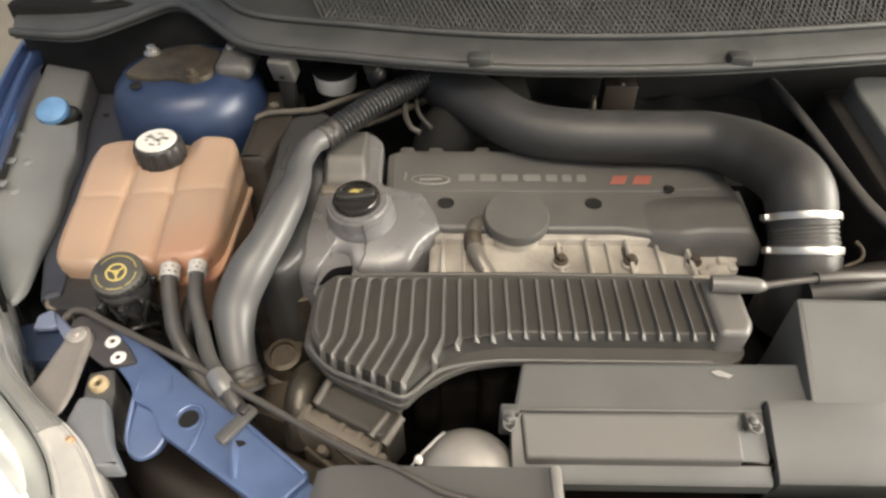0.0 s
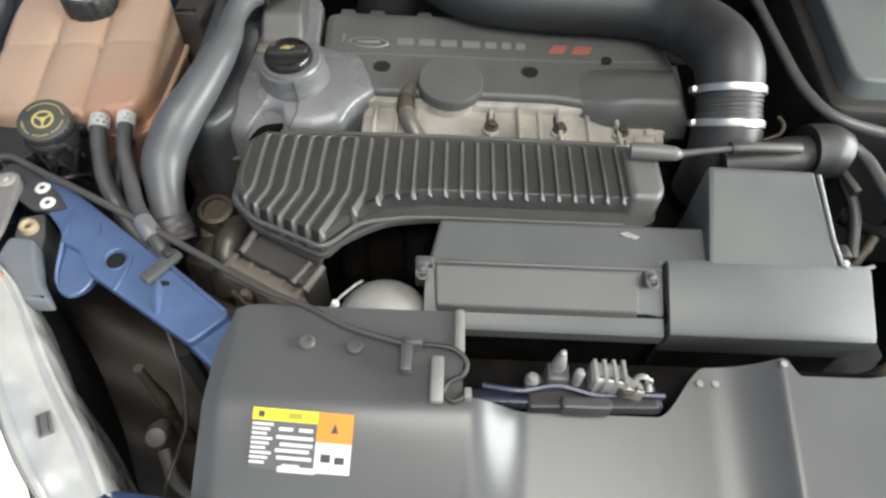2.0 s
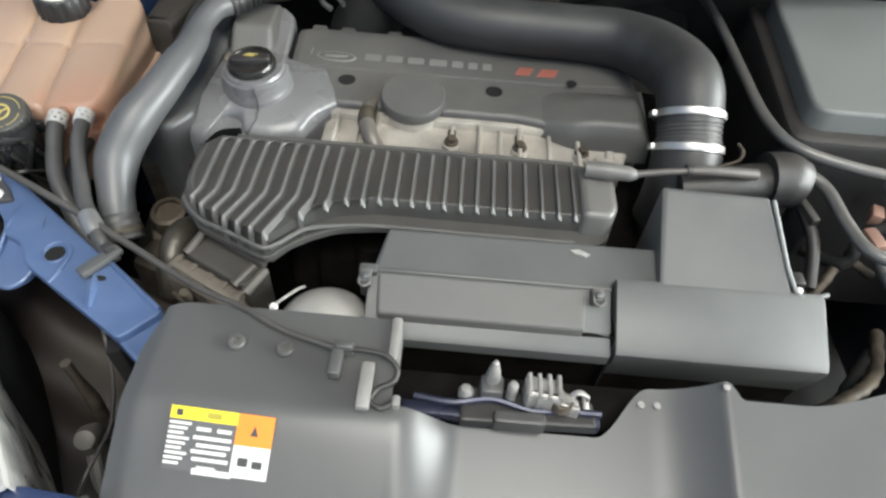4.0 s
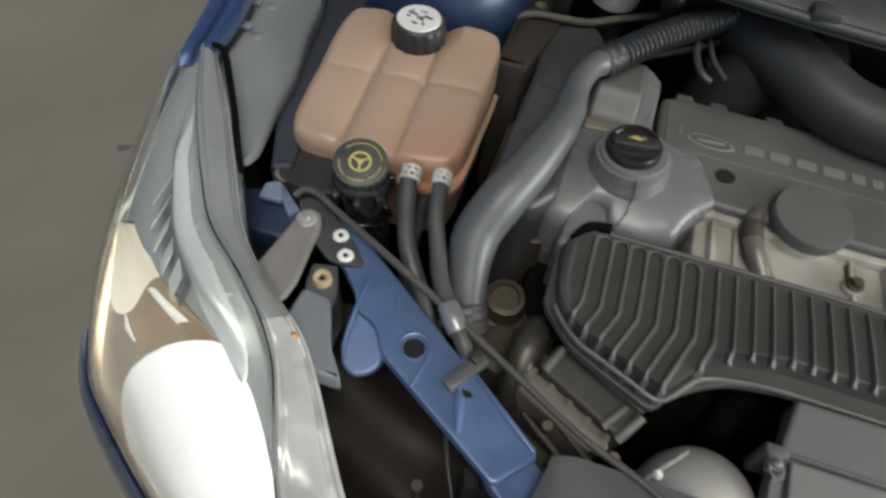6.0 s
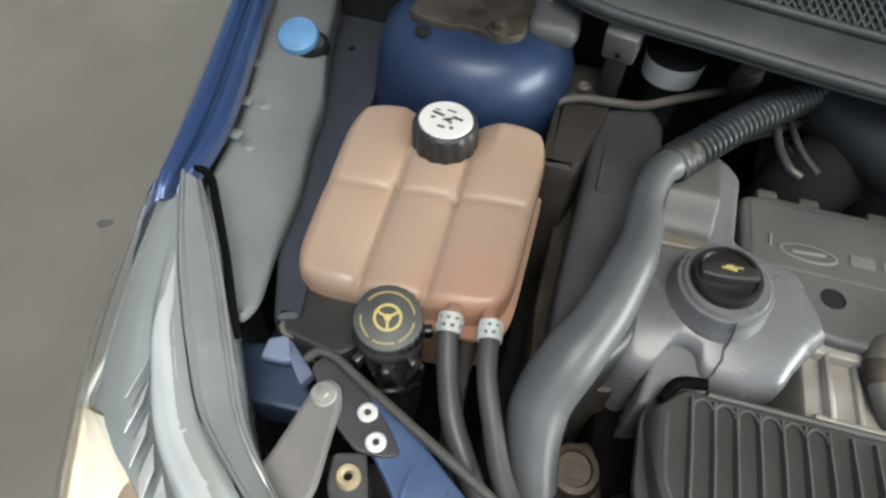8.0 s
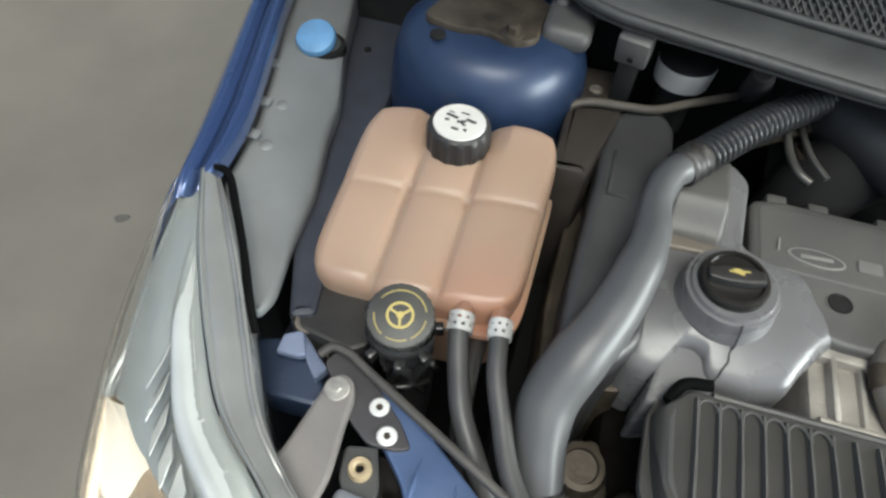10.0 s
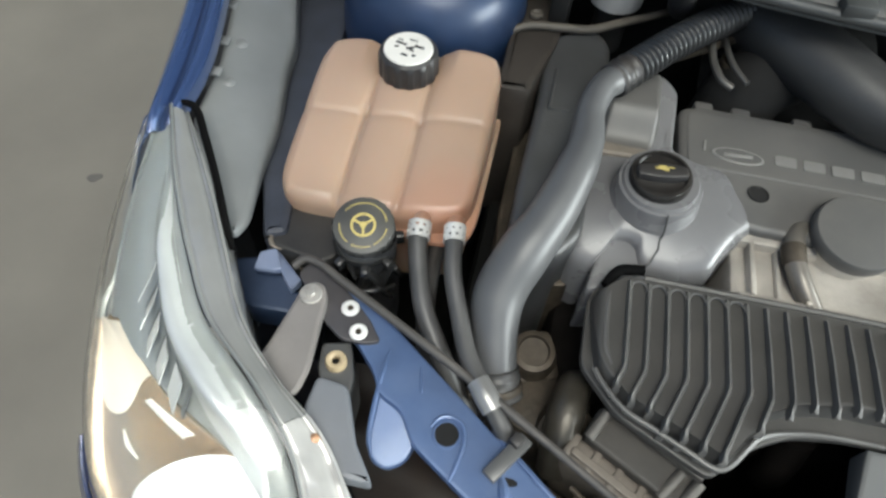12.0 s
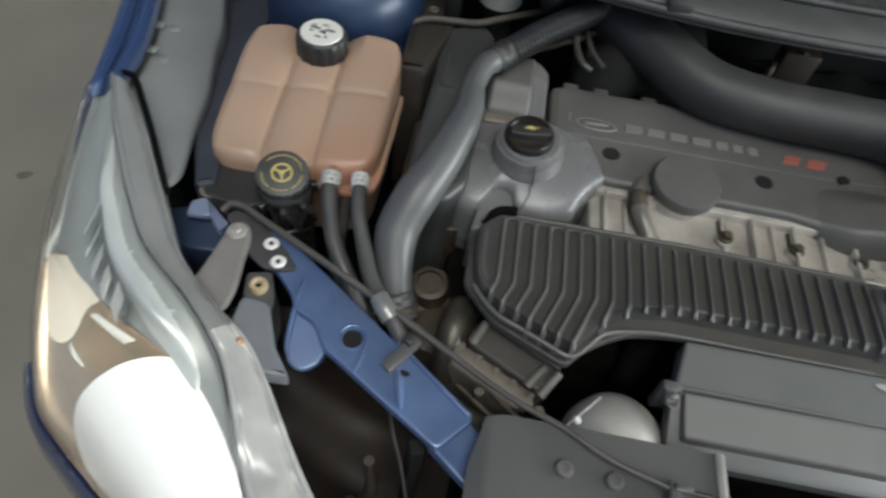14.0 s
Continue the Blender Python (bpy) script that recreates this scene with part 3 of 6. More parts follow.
for wx in (-0.72, 1.1):
    wheel = part("wheel", lathe([(0.0, -0.02), (0.19, -0.02), (0.20, 0.0), (0.19, 0.10), (0.0, 0.10)], at(wx, 0.98, 0.315, 0, 90, 0), 32), STEEL, car, "silver wheel")
    part("tyre", lathe([(0.20, -0.05), (0.29, -0.06), (0.314, -0.04), (0.315, 0.12), (0.29, 0.14), (0.20, 0.13)], at(wx, 0.98, 0.315, 0, 90, 0), 40), BLACK, wheel, "black rubber tyre")
part("wheel_arch_liner", box(-0.66, -0.60, 0.62, 1.3, 0.30, 0.75, 0.02), DARK, car)

# blue headlamp carrier
ARM = [(-0.452, 0.500), (-0.414, 0.521), (-0.305, 0.443), (-0.136, 0.320), (-0.172, 0.280), (-0.316, 0.370), (-0.335, 0.400), (-0.360, 0.410), (-0.371, 0.431), (-0.398, 0.459), (-0.420, 0.470)]
carrier = part("lamp_carrier", prism(rounded(ARM, 0.008, 3), 0.772, 0.784, 0.003), PAINTDUST, car, "dusty blue steel lamp carrier arm")
part("carrier_flange", prism([(-0.235, 0.396), (-0.14, 0.3245), (-0.143, 0.3205), (-0.238, 0.392)], 0.765, 0.7865, 0.002), PAINTDUST, carrier)

part("carrier_end", prism(rounded([(-0.150, 0.326), (-0.138, 0.319), (-0.098, 0.290), (-0.128, 0.247), (-0.170, 0.279), (-0.182, 0.288)], 0.006), 0.756, 0.7735, 0.003, 2, lambda x, y: -0.12 * max(0.0, x + 0.15)), PAINTDUST, carrier)


TONGUE = [(-0.335, 0.464), (-0.362, 0.458), (-0.363, 0.410), (-0.362, 0.372), (-0.354, 0.353), (-0.337, 0.347), (-0.319, 0.358), (-0.313, 0.380), (-0.312, 0.425)]
part("carrier_tongue", prism(rounded(TONGUE, 0.014, 4), 0.756, 0.7825, 0.003, 3, lambda x, y: -0.25 * max(0.0, 0.44 - y)), PAINTDUST, carrier, angle=60)
part("tongue_lip", tube([(-0.361, 0.458, 0.7835), (-0.3615, 0.43, 0.7838), (-0.3615, 0.40, 0.775), (-0.3595, 0.372, 0.766), (-0.352, 0.355, 0.761)], [0.001, 0.0026, 0.0032, 0.0028, 0.001], 8, 6), PAINTDUST, carrier, "bright folded edge")
part("tongue_crease", tube([(-0.326, 0.446, 0.7835), (-0.320, 0.425, 0.7835), (-0.317, 0.395, 0.772), (-0.318, 0.372, 0.765)], [0.001, 0.0022, 0.0022, 0.001], 8, 6), PAINTDUST, carrier)
# no hole is cut; a dark disc paints its shade
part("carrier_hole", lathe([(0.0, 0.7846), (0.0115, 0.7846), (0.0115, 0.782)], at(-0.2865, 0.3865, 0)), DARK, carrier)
part("hole_rim", lathe([(0.0112, 0.784), (0.0118, 0.7852), (0.0128, 0.7852), (0.014, 0.784)], at(-0.2865, 0.3865, 0)), PAINTDUST, carrier)
part("pressed_ridge", tube([(-0.230, 0.362, 0.783), (-0.224, 0.344, 0.785), (-0.217, 0.316, 0.783)], [0.003, 0.006, 0.003], 8, 6), PAINTDUST, carrier)
part("pressed_ridge", tube([(-0.303, 0.390, 0.783), (-0.297, 0.400, 0.784), (-0.2865, 0.404, 0.7845), (-0.274, 0.399, 0.7845), (-0.269, 0.386, 0.7845), (-0.271, 0.365, 0.784), (-0.276, 0.345, 0.783)], [0.0016, 0.0022, 0.0024, 0.0026, 0.0028, 0.0028, 0.002], 8, 6), PAINTDUST, carrier)
# slot shade drawn as a flattened dark disc
part("slot", lathe([(0, 0), (0.006, 0), (0.006, -0.001)], at(-0.222, 0.357, 0.7848) @ Matrix.Diagonal((1.3, 0.6, 1, 1))), DARK, carrier)
part("end_plate", prism(rounded([(-0.480, 0.518), (-0.473, 0.534), (-0.452, 0.530), (-0.424, 0.512), (-0.390, 0.484), (-0.372, 0.462), (-0.386, 0.456), (-0.412, 0.455), (-0.436, 0.471), (-0.452, 0.490)], 0.006), 0.784, 0.789, 0.0015), mat("dark_steel", (0.04, 0.04, 0.047), 0.5, 0.2, dust=0.2), carrier, "dark steel end plate")
for x, y in ((-0.413, 0.491), (-0.397, 0.467)):
    rivet = part("rivet", lathe([(0.0, 0.7895), (0.004, 0.7895), (0.0045, 0.7915), (0.0075, 0.7915), (0.0095, 0.789)], at(x, y, 0), 24), PAPER, carrier, "white painted rivet")
    part("rivet_pin", lathe([(0.0, 0.7908), (0.0028, 0.7906), (0.0032, 0.7895)], at(x, y, 0), 12), GRIME, rivet)
GUSSET = mat("gusset_blue", (0.022, 0.038, 0.078), 0.36, 0.25, var=0.12, coat=0.3, dust=0.15, dustcol=(0.07, 0.08, 0.11))
part("corner_gusset", prism(rounded([(-0.575, 0.530), (-0.540, 0.541), (-0.496, 0.532), (-0.474, 0.500), (-0.478, 0.484), (-0.529, 0.482), (-0.556, 0.498)], 0.006), 0.72, 0.762, 0.004, 2, lambda x, y: 0.15 * (y - 0.51)), GUSSET, car, "dusty blue gusset")
PALEBLUE = mat("pale_blue_paint", (0.2, 0.25, 0.38), 0.35, 0.2, dust=0.2)
strap = part("gusset_strap", prism(rounded([(-0.534, 0.519), (-0.533, 0.538), (-0.515, 0.547), (-0.503, 0.524), (-0.510, 0.520)], 0.003), 0.772, 0.781, 0.002, 2, lambda x, y: 0.25 * (y - 0.53)), PALEBLUE, car, "pale blue steel strap")
part("strap_leg", prism(rounded([(-0.515, 0.547), (-0.478, 0.518), (-0.486, 0.503), (-0.504, 0.523)], 0.003), 0.765, 0.780, 0.002, 2, lambda x, y: -0.12 * (x + 0.515)), PALEBLUE, strap)
part("strap_web", prism([(-0.533, 0.520), (-0.504, 0.524), (-0.505, 0.527), (-0.532, 0.524)], 0.755, 0.776, 0.001), GUSSET, strap)
part("lower_strut", box(-0.008, 0.008, -0.010, 0.010, 0.35, 0.75, 0.003, at(-0.192, 0.292, 0, 0, 0, 20)), DARK, car)
part("lower_member", box(-0.56, -0.14, 0.24, 0.29, 0.32, 0.40, 0.01), GRIME, car)
part("splash_shield", sheet(lambda u, v: (-0.50 + 0.36 * u, 0.16 + 0.34 * v, 0.50 + 0.10 * v + 0.03 * math.sin(u * 7) + 0.012 * math.sin(v * 17 + u * 5)), 30, 30, 0.003), mat("brown_shield", (0.02, 0.014, 0.011), 0.6, var=0.4, dust=0.25, dustcol=(0.045, 0.033, 0.026)), car, "brown dusty splash shield")
part("lower_brace", tube([(-0.24, 0.27, 0.74), (-0.235, 0.265, 0.66), (-0.245, 0.27, 0.56), (-0.24, 0.27, 0.42)], [0.006, 0.009, 0.008, 0.006], 10, 5, (0.018, 0.0015, 0.01, 0.3)), GRIME, car, "brown dusty corrugated sleeve")
# far side of the bay
part("far_apron", box(0.98, 1.02, 0.35, 1.10, 0.30, 0.88, 0.01), DEEP, car)
part("far_carrier", prism(rounded([(0.735, 0.355), (0.79, 0.41), (0.95, 0.55), (0.98, 0.52), (0.83, 0.36), (0.76, 0.31)], 0.01), 0.765, 0.785, 0.003), PAINTDUST, car, "dusty blue lamp carrier arm")
part("far_front", box(0.62, 1.0, 0.20, 0.27, 0.30, 0.74, 0.01), DARK, car)

# ---- headlight ----
lamp = thing("headlight", "large clear headlight unit with chromed reflector, swept back", "headlight", (-0.55, 0.35, 0.62))


def lens_fn(off, edge=0.0):
    def f(u, v):
        a, b = along(INNS, u), along(OUTS, u)
        vv = edge + (1 - 2 * edge) * v
        p = a.lerp(b, vv)
        n = Vector((-0.62, -0.38, 0.68)).normalized()
        w = (b - a).length
        h = w * 0.21 * math.sin(math.pi * vv ** 0.85) - off * (math.sin(math.pi * max(0.0, min(1, v))) ** 0.35 if off else 0)
        return tuple(p + n * h)
    return f


lens = part("lens", sheet(lens_fn(0.0), 60, 24, 0.003), GLASS, lamp, "clear polycarbonate lens", angle=70)
lens.visible_shadow = False
_rf = lens_fn(0.020, 0.004)


END = [(0.0, 0.80), (0.05, 0.735), (0.12, 0.665), (0.20, 0.595), (0.26, 0.53), (0.30, 0.46), (0.38, 0.40), (0.46, 0.355), (0.70, 0.305), (1.0, 0.27)]


def bezel_end(v):
    """Where the bezel gives way to the reflector, across the lamp."""
    for (a, p), (b, q) in zip(END, END[1:]):
        if v <= b:
            return p + (q - p) * (v - a) / (b - a)
    return END[-1][1]


def dish(u, v):
    """The hollow reflector below the bezel's end."""
    e = bezel_end(v)
    p = Vector(_rf(e + (0.99 - e) * u, v))
    return tuple(p - Vector((-0.62, -0.38, 0.68)).normalized() * 0.062 * max(0.0, math.sin(math.pi * u)) ** 0.5 * math.sin(math.pi * v) ** 0.8)


def bezel(u, v):
    """The satin bezel with one soft crease along the bay side."""
    p = Vector(_rf(0.001 + (bezel_end(v) - 0.001) * u, v))
    return tuple(p + Vector((-0.62, -0.38, 0.68)).normalized() * (0.013 * math.exp(-((v - 0.10) / 0.05) ** 2) * smooth(0.10, 0.45, u) * (1 - smooth(0.80, 1.0, u)) - 0.006 * math.exp(-((v - 0.22) / 0.05) ** 2) * smooth(0.3, 0.6, u) - 0.012 * smooth(0.70, 1.0, v) * (1 - smooth(0.72, 0.98, u))))


part("upper_bezel", sheet(bezel, 48, 60, 0.001), BEZEL, lamp, "smooth satin grey bezel", angle=70)
part("reflector", sheet(dish, 100, 60, 0.001), WARM, lamp, "shiny reflector tinted tan for the mirrored ground", angle=70)


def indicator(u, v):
    """The indicator reflector at the outer top of the dish, cream to paint its bright reflection, bending down into it.
    """
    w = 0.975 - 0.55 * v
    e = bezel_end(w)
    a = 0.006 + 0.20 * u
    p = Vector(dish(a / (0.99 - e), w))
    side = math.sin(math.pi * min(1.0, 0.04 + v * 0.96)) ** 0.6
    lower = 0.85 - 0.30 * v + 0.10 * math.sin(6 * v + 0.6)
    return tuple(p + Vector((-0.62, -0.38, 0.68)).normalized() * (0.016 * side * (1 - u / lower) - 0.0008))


part("indicator_reflector", sheet(indicator, 72, 48), mat("cream_glare", (0.97, 0.88, 0.73), 0.25, 0.1, var=0.03, bump=0.0, rvar=0.04), lamp, "indicator reflector coloured cream for its bright reflection", angle=70)


def lamp_point(u, v, depth):
    return Vector(lens_fn(depth)(u, v))


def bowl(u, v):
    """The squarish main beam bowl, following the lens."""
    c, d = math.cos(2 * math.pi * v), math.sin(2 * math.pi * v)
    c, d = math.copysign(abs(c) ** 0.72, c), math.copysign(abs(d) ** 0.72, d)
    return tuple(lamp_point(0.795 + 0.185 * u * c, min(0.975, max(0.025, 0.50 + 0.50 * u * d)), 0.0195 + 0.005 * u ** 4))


# plain white colour stands in for the sky mirrored in the bowl
part("reflector_bowl", sheet(bowl, 12, 48), mat("bowl_white_glare", (0.99, 0.985, 0.965), 0.25, 0.0, var=0.03, bump=0.0, rvar=0.04), lamp, "main beam bowl painted white for its sky reflection", angle=60)


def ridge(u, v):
    """A pale band painted along the bezel's crest for its bright reflected streak."""
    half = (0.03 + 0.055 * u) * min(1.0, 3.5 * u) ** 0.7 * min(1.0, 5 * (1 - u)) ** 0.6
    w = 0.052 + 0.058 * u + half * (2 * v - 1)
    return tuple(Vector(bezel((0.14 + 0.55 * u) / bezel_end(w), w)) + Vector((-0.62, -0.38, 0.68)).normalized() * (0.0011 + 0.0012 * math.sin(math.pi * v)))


# the reflected streak is put into this band's pale colour
part("bezel_ridge", sheet(ridge, 80, 24), mat("pale_streak", (0.5, 0.515, 0.5), 0.24, 0.3, var=0.05, bump=0.0, rvar=0.04), lamp, "pale band painted for the bezel's bright reflected streak", angle=70)
part("reflector_bar", sheet(lambda u, v: tuple(lamp_point(0.522 + 0.072 * u, 0.322 - 0.075 * u + 0.036 * (v - 0.5) * (0.8 + 0.4 * u), 0.016 - 0.003 * math.sin(math.pi * v))), 8, 6, 0.002), WHITE, lamp, "cream plastic bar")
part("reflector_slit", tube([lamp_point(0.535, 0.505, 0.019), lamp_point(0.56, 0.50, 0.017), lamp_point(0.585, 0.495, 0.019)], [0.001, 0.0024, 0.001], 8, 4), WHITE, lamp, "narrow bright slit")
FIN = mat("fin_glint", (0.46, 0.465, 0.45), 0.25, 0.2, bump=0.0)
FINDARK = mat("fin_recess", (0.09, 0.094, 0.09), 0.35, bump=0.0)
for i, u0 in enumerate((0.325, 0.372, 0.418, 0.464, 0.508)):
    # each louvre is a small tilted blade, painted pale for its sky glint, with a dark strip behind for the slot
    fin = part("bezel_fin", sheet(lambda u, v: tuple(lamp_point(u0 + (0.026 + 0.003 * i) * (u - 0.5) + 0.034 * v, 0.165 + 0.070 * v, 0.0135 - 0.007 * u)), 6, 6, 0.0012), FIN, lamp, "louvre painted pale for its sky glint")
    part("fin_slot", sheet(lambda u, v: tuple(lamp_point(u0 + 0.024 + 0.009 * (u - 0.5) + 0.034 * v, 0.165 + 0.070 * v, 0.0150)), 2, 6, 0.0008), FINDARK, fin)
# amber dome added where a warm spot shows on the rim
part("side_bulb", lathe([(0, 0.002), (0.003, 0.0015), (0.0045, 0.0), (0.0045, -0.01)], Matrix.Translation((-0.402, 0.350, 0.802))), AMBER, lamp, "small amber dome for a warm spot on the rim")
# opaque rim and back shell on the bay side
RIM = [(-0.642, 0.646, 0.863), (-0.603, 0.594, 0.854), (-0.575, 0.554, 0.846), (-0.539, 0.497, 0.836), (-0.500, 0.438, 0.824), (-0.452, 0.394, 0.812), (-0.385, 0.345, 0.797), (-0.305, 0.240, 0.78), (-0.250, 0.175, 0.775), (-0.215, 0.125, 0.768)]
RIMS = spline(RIM, 6)


def rim_fn(u, v):
    a, b = along(INNS, u), along(RIMS, u)
    prof = [(0.0, 0.001), (0.05, 0.003), (0.11, 0.0006), (0.15, 0.0004), (0.2, 0.0015), (0.5, 0.002), (0.72, 0.0), (0.80, -0.003), (0.88, -0.002), (0.93, 0.0015), (1.0, 0.0), (1.02, -0.03), (0.9, -0.16)]
    s = v * (len(prof) - 1)
    k = min(int(s), len(prof) - 2)
    w = s - k
    p = a.lerp(b, prof[k][0] * (1 - w) + prof[k + 1][0] * w)
    return (p.x, p.y, p.z + prof[k][1] * (1 - w) + prof[k + 1][1] * w)


# lower rim takes a paler copy of the housing colour for its glare
part("rim_foot", sheet(lambda u, v: rim_fn(0.62 + 0.38 * u, v), 40, 48, 0.002), wavy(mat("glare_lamp_housing", (0.52, 0.51, 0.485), 0.22, 0.35, var=0.12, scale=18), 16, 0.02), lamp, "housing rim coloured paler for the glare low on the lamp", angle=50)
part("housing_rim", sheet(lambda u, v: rim_fn(0.619 * u, v), 50, 48, 0.002), wavy(mat("lamp_housing", (0.33, 0.332, 0.32), 0.24, 0.45, var=0.12, scale=11, rvar=0.06), 16, 0.010), lamp, "smooth grey housing rim", angle=50)
part("rim_bead", tube([tuple(Vector(p) + Vector((0.002, 0.0015, 0.002))) for p in INNS[::3]], 0.0009, 8, 3), BEZEL, lamp, "thin lens bead")
part("back_shell", prism([(-0.50, 0.44), (-0.40, 0.375), (-0.32, 0.26), (-0.26, 0.16), (-0.33, 0.20), (-0.45, 0.32), (-0.56, 0.46)], 0.56, 0.72, 0.01), DARK, lamp)
part("rubber_gap_seal", tube([(-0.656, 0.656, 0.868), (-0.637, 0.654, 0.864), (-0.613, 0.621, 0.855), (-0.583, 0.576, 0.845), (-0.558, 0.534, 0.835), (-0.543, 0.511, 0.822)], [0.003, 0.0045, 0.0045, 0.0042, 0.0045, 0.003], 10, 5), GAP, lamp, "black rubber gap seal")
brk = part("mounting_lug", prism(rounded([(-0.470, 0.480), (-0.467, 0.499), (-0.455, 0.509), (-0.442, 0.504), (-0.436, 0.488), (-0.436, 0.468), (-0.431, 0.416), (-0.434, 0.392), (-0.458, 0.368), (-0.494, 0.402), (-0.481, 0.428)], 0.008, 4), 0.788, 0.800, 0.004, 2, lambda x, y: 0.10 * (y - 0.487)), mat("lug_plastic", (0.165, 0.153, 0.145), 0.38, var=0.12, scale=40, dust=0.3, dustcol=(0.2, 0.18, 0.16)), lamp, "grey plastic mounting lug")
bolt(brk, -0.4545, 0.491, 0.8005, 0.0052, PALEZINC, "lug_bolt", "pale zinc bolt with washer", 2.3, h=0.006)
part("plug_cover", prism(rounded([(-0.423, 0.413), (-0.390, 0.410), (-0.368, 0.360), (-0.341, 0.326), (-0.372, 0.325), (-0.425, 0.370)], 0.008), 0.765, 0.789, 0.004), mat("blue_grey_plastic", (0.15, 0.162, 0.18), 0.4, var=0.06, dust=0.2), lamp, "blue-grey plastic plug cover")
tab = part("warning_tab", box(-0.013, 0.013, -0.007, 0.007, 0, 0.002, 0.0005, at(-0.292, 0.185, 0.782, 0, 0, -60)), PALE, lamp, "small pale label tab")
for y in (-0.004, 0.004):
    part("tab_line", box(-0.011, 0.011, y - 0.0009, y + 0.0009, 0.002, 0.0026, 0, at(-0.292, 0.185, 0.782, 0, 0, -60)), INK, tab)
rub = thing("rubber_mount", "grey bracket with a cream rubber bush beside the lamp", "bracket", (-0.411, 0.432, 0.75))
part("bracket", prism(rounded([(-0.432, 0.452), (-0.403, 0.460), (-0.389, 0.425), (-0.388, 0.39), (-0.41, 0.392), (-0.428, 0.425)], 0.005), 0.70, 0.777, 0.003), GREY, rub)
part("bush", lathe([(0.004, 0.776), (0.004, 0.784), (0.006, 0.786), (0.0095, 0.786), (0.011, 0.783), (0.011, 0.776)], at(-0.411, 0.434, 0), 24), mat("cream_rubber", (0.42, 0.33, 0.2), 0.5), rub, "cream rubber bush")
part("bush_hole", lathe([(0, 0.778), (0.0042, 0.778)], at(-0.411, 0.434, 0), 16), DARK, rub)

# ---- coolant expansion tank ----
tank = thing("coolant_tank", "translucent peach plastic coolant tank with moulded seams", "coolant tank", (-0.42, 0.71, 0.66))


def tank_top(x, y):
    z = 0.818 + (y - 0.60) * 0.235
    for xs in (-0.460, -0.395):
        xl = xs + (y - 0.72) * (0.02 if xs < -0.43 else 0.0)
        z -= 0.0036 * math.exp(-((x - xl) / 0.004) ** 2) + 0.0026 * math.exp(-((x - xl) / 0.014) ** 2)
    yl = 0.718 + 0.01 * math.sin((x + 0.42) * 12)
    z -= 0.0016 * math.exp(-((y - yl) / 0.004) ** 2) + 0.0012 * math.exp(-((y - yl) / 0.014) ** 2)
    for xs, ys in ((-0.460, 0.722), (-0.395, 0.716)):
        z -= 0.004 * math.exp(-(((x - xs) / 0.004) ** 2 + ((y - ys) / 0.004) ** 2))
    z += 0.0012 * (abs(math.sin((x + 0.527) / 0.0665 * math.pi)) ** 0.6)
    return z


def tank_fn(u, v):
    s, t = 2 * u - 1, 2 * v - 1
    s = math.copysign(abs(s) ** 0.85, s)
    t = math.copysign(abs(t) ** 0.85, t)
    hx, hy = 0.112, 0.113
    x = -0.424 + hx * s * (1 - 0.11 * abs(t) ** 7)
    y = 0.712 + hy * t * (1 - 0.11 * abs(s) ** 7)
    y += 0.012 * (x + 0.42) / 0.1 * 0.6
    e = min(hx * (1 - abs(s)), hy * (1 - abs(t)))
    r = 0.015
    d = 0.0
    if e < r:
        d = r - math.sqrt(max(0.0, r * r - (r - e) ** 2))
    notch = 0.022 * max(0.0, min(1, (t - 0.55) / 0.3)) * max(0.0, 1 - ((x + 0.426) / 0.055) ** 2) if abs(x + 0.426) < 0.055 else 0.0
    return (x, y, tank_top(x, y) - d - notch * 0.6)


def tank_shell():
    n = 120
    bm = sheet(tank_fn, n, n)
    rim = [v for v in bm.verts if v.is_boundary]
    es = [e for e in bm.edges if e.is_boundary]
    r = bmesh.ops.extrude_edge_only(bm, edges=es)
    vs = [g for g in r["geom"] if isinstance(g, bmesh.types.BMVert)]
    for v in vs:
        v.co.z = 0.775
    es = [e for e in bm.edges if e.is_boundary]
    r = bmesh.ops.extrude_edge_only(bm, edges=es)
    vs = [g for g in r["geom"] if isinstance(g, bmesh.types.BMVert)]
    for v in vs:
        v.co.x += (-0.42 - v.co.x) * 0.08
        v.co.y += (0.712 - v.co.y) * 0.08
        v.co.z = 0.68
    return bm


shell = part("tank_shell", tank_shell(), TANK, tank, angle=75)


def flange_ring():
    pts = [(-0.423 + 0.117 * math.copysign(abs(math.cos(a)) ** 0.28, math.cos(a)), 0.712 + 0.1195 * math.copysign(abs(math.sin(a)) ** 0.28, math.sin(a))) for a in (2 * math.pi * i / 64 for i in range(64))]
    return prism(pts, 0.781, 0.788, 0.002)


part("weld_flange", flange_ring(), TANK, tank)
part("filler_neck", lathe([(0.03, 0.83), (0.03, 0.862), (0.026, 0.866)], at(-0.426, 0.786, 0)), TANK, tank)
cap = part("filler_cap", lathe([(0.033, 0.853), (0.0355, 0.856), (0.0355, 0.866), (0.0355, 0.878), (0.034, 0.884), (0.031, 0.8865), (0, 0.8865)], at(-0.426, 0.786, 0), 112, (14, 0.0007, 0.855, 0.88)), BLACK, tank, "black grooved screw cap")
part("cap_disc", lathe([(0, 0.8882), (0.0285, 0.8882), (0.0292, 0.8865)], at(-0.426, 0.786, 0), 40), WHITE, cap, "white printed disc")
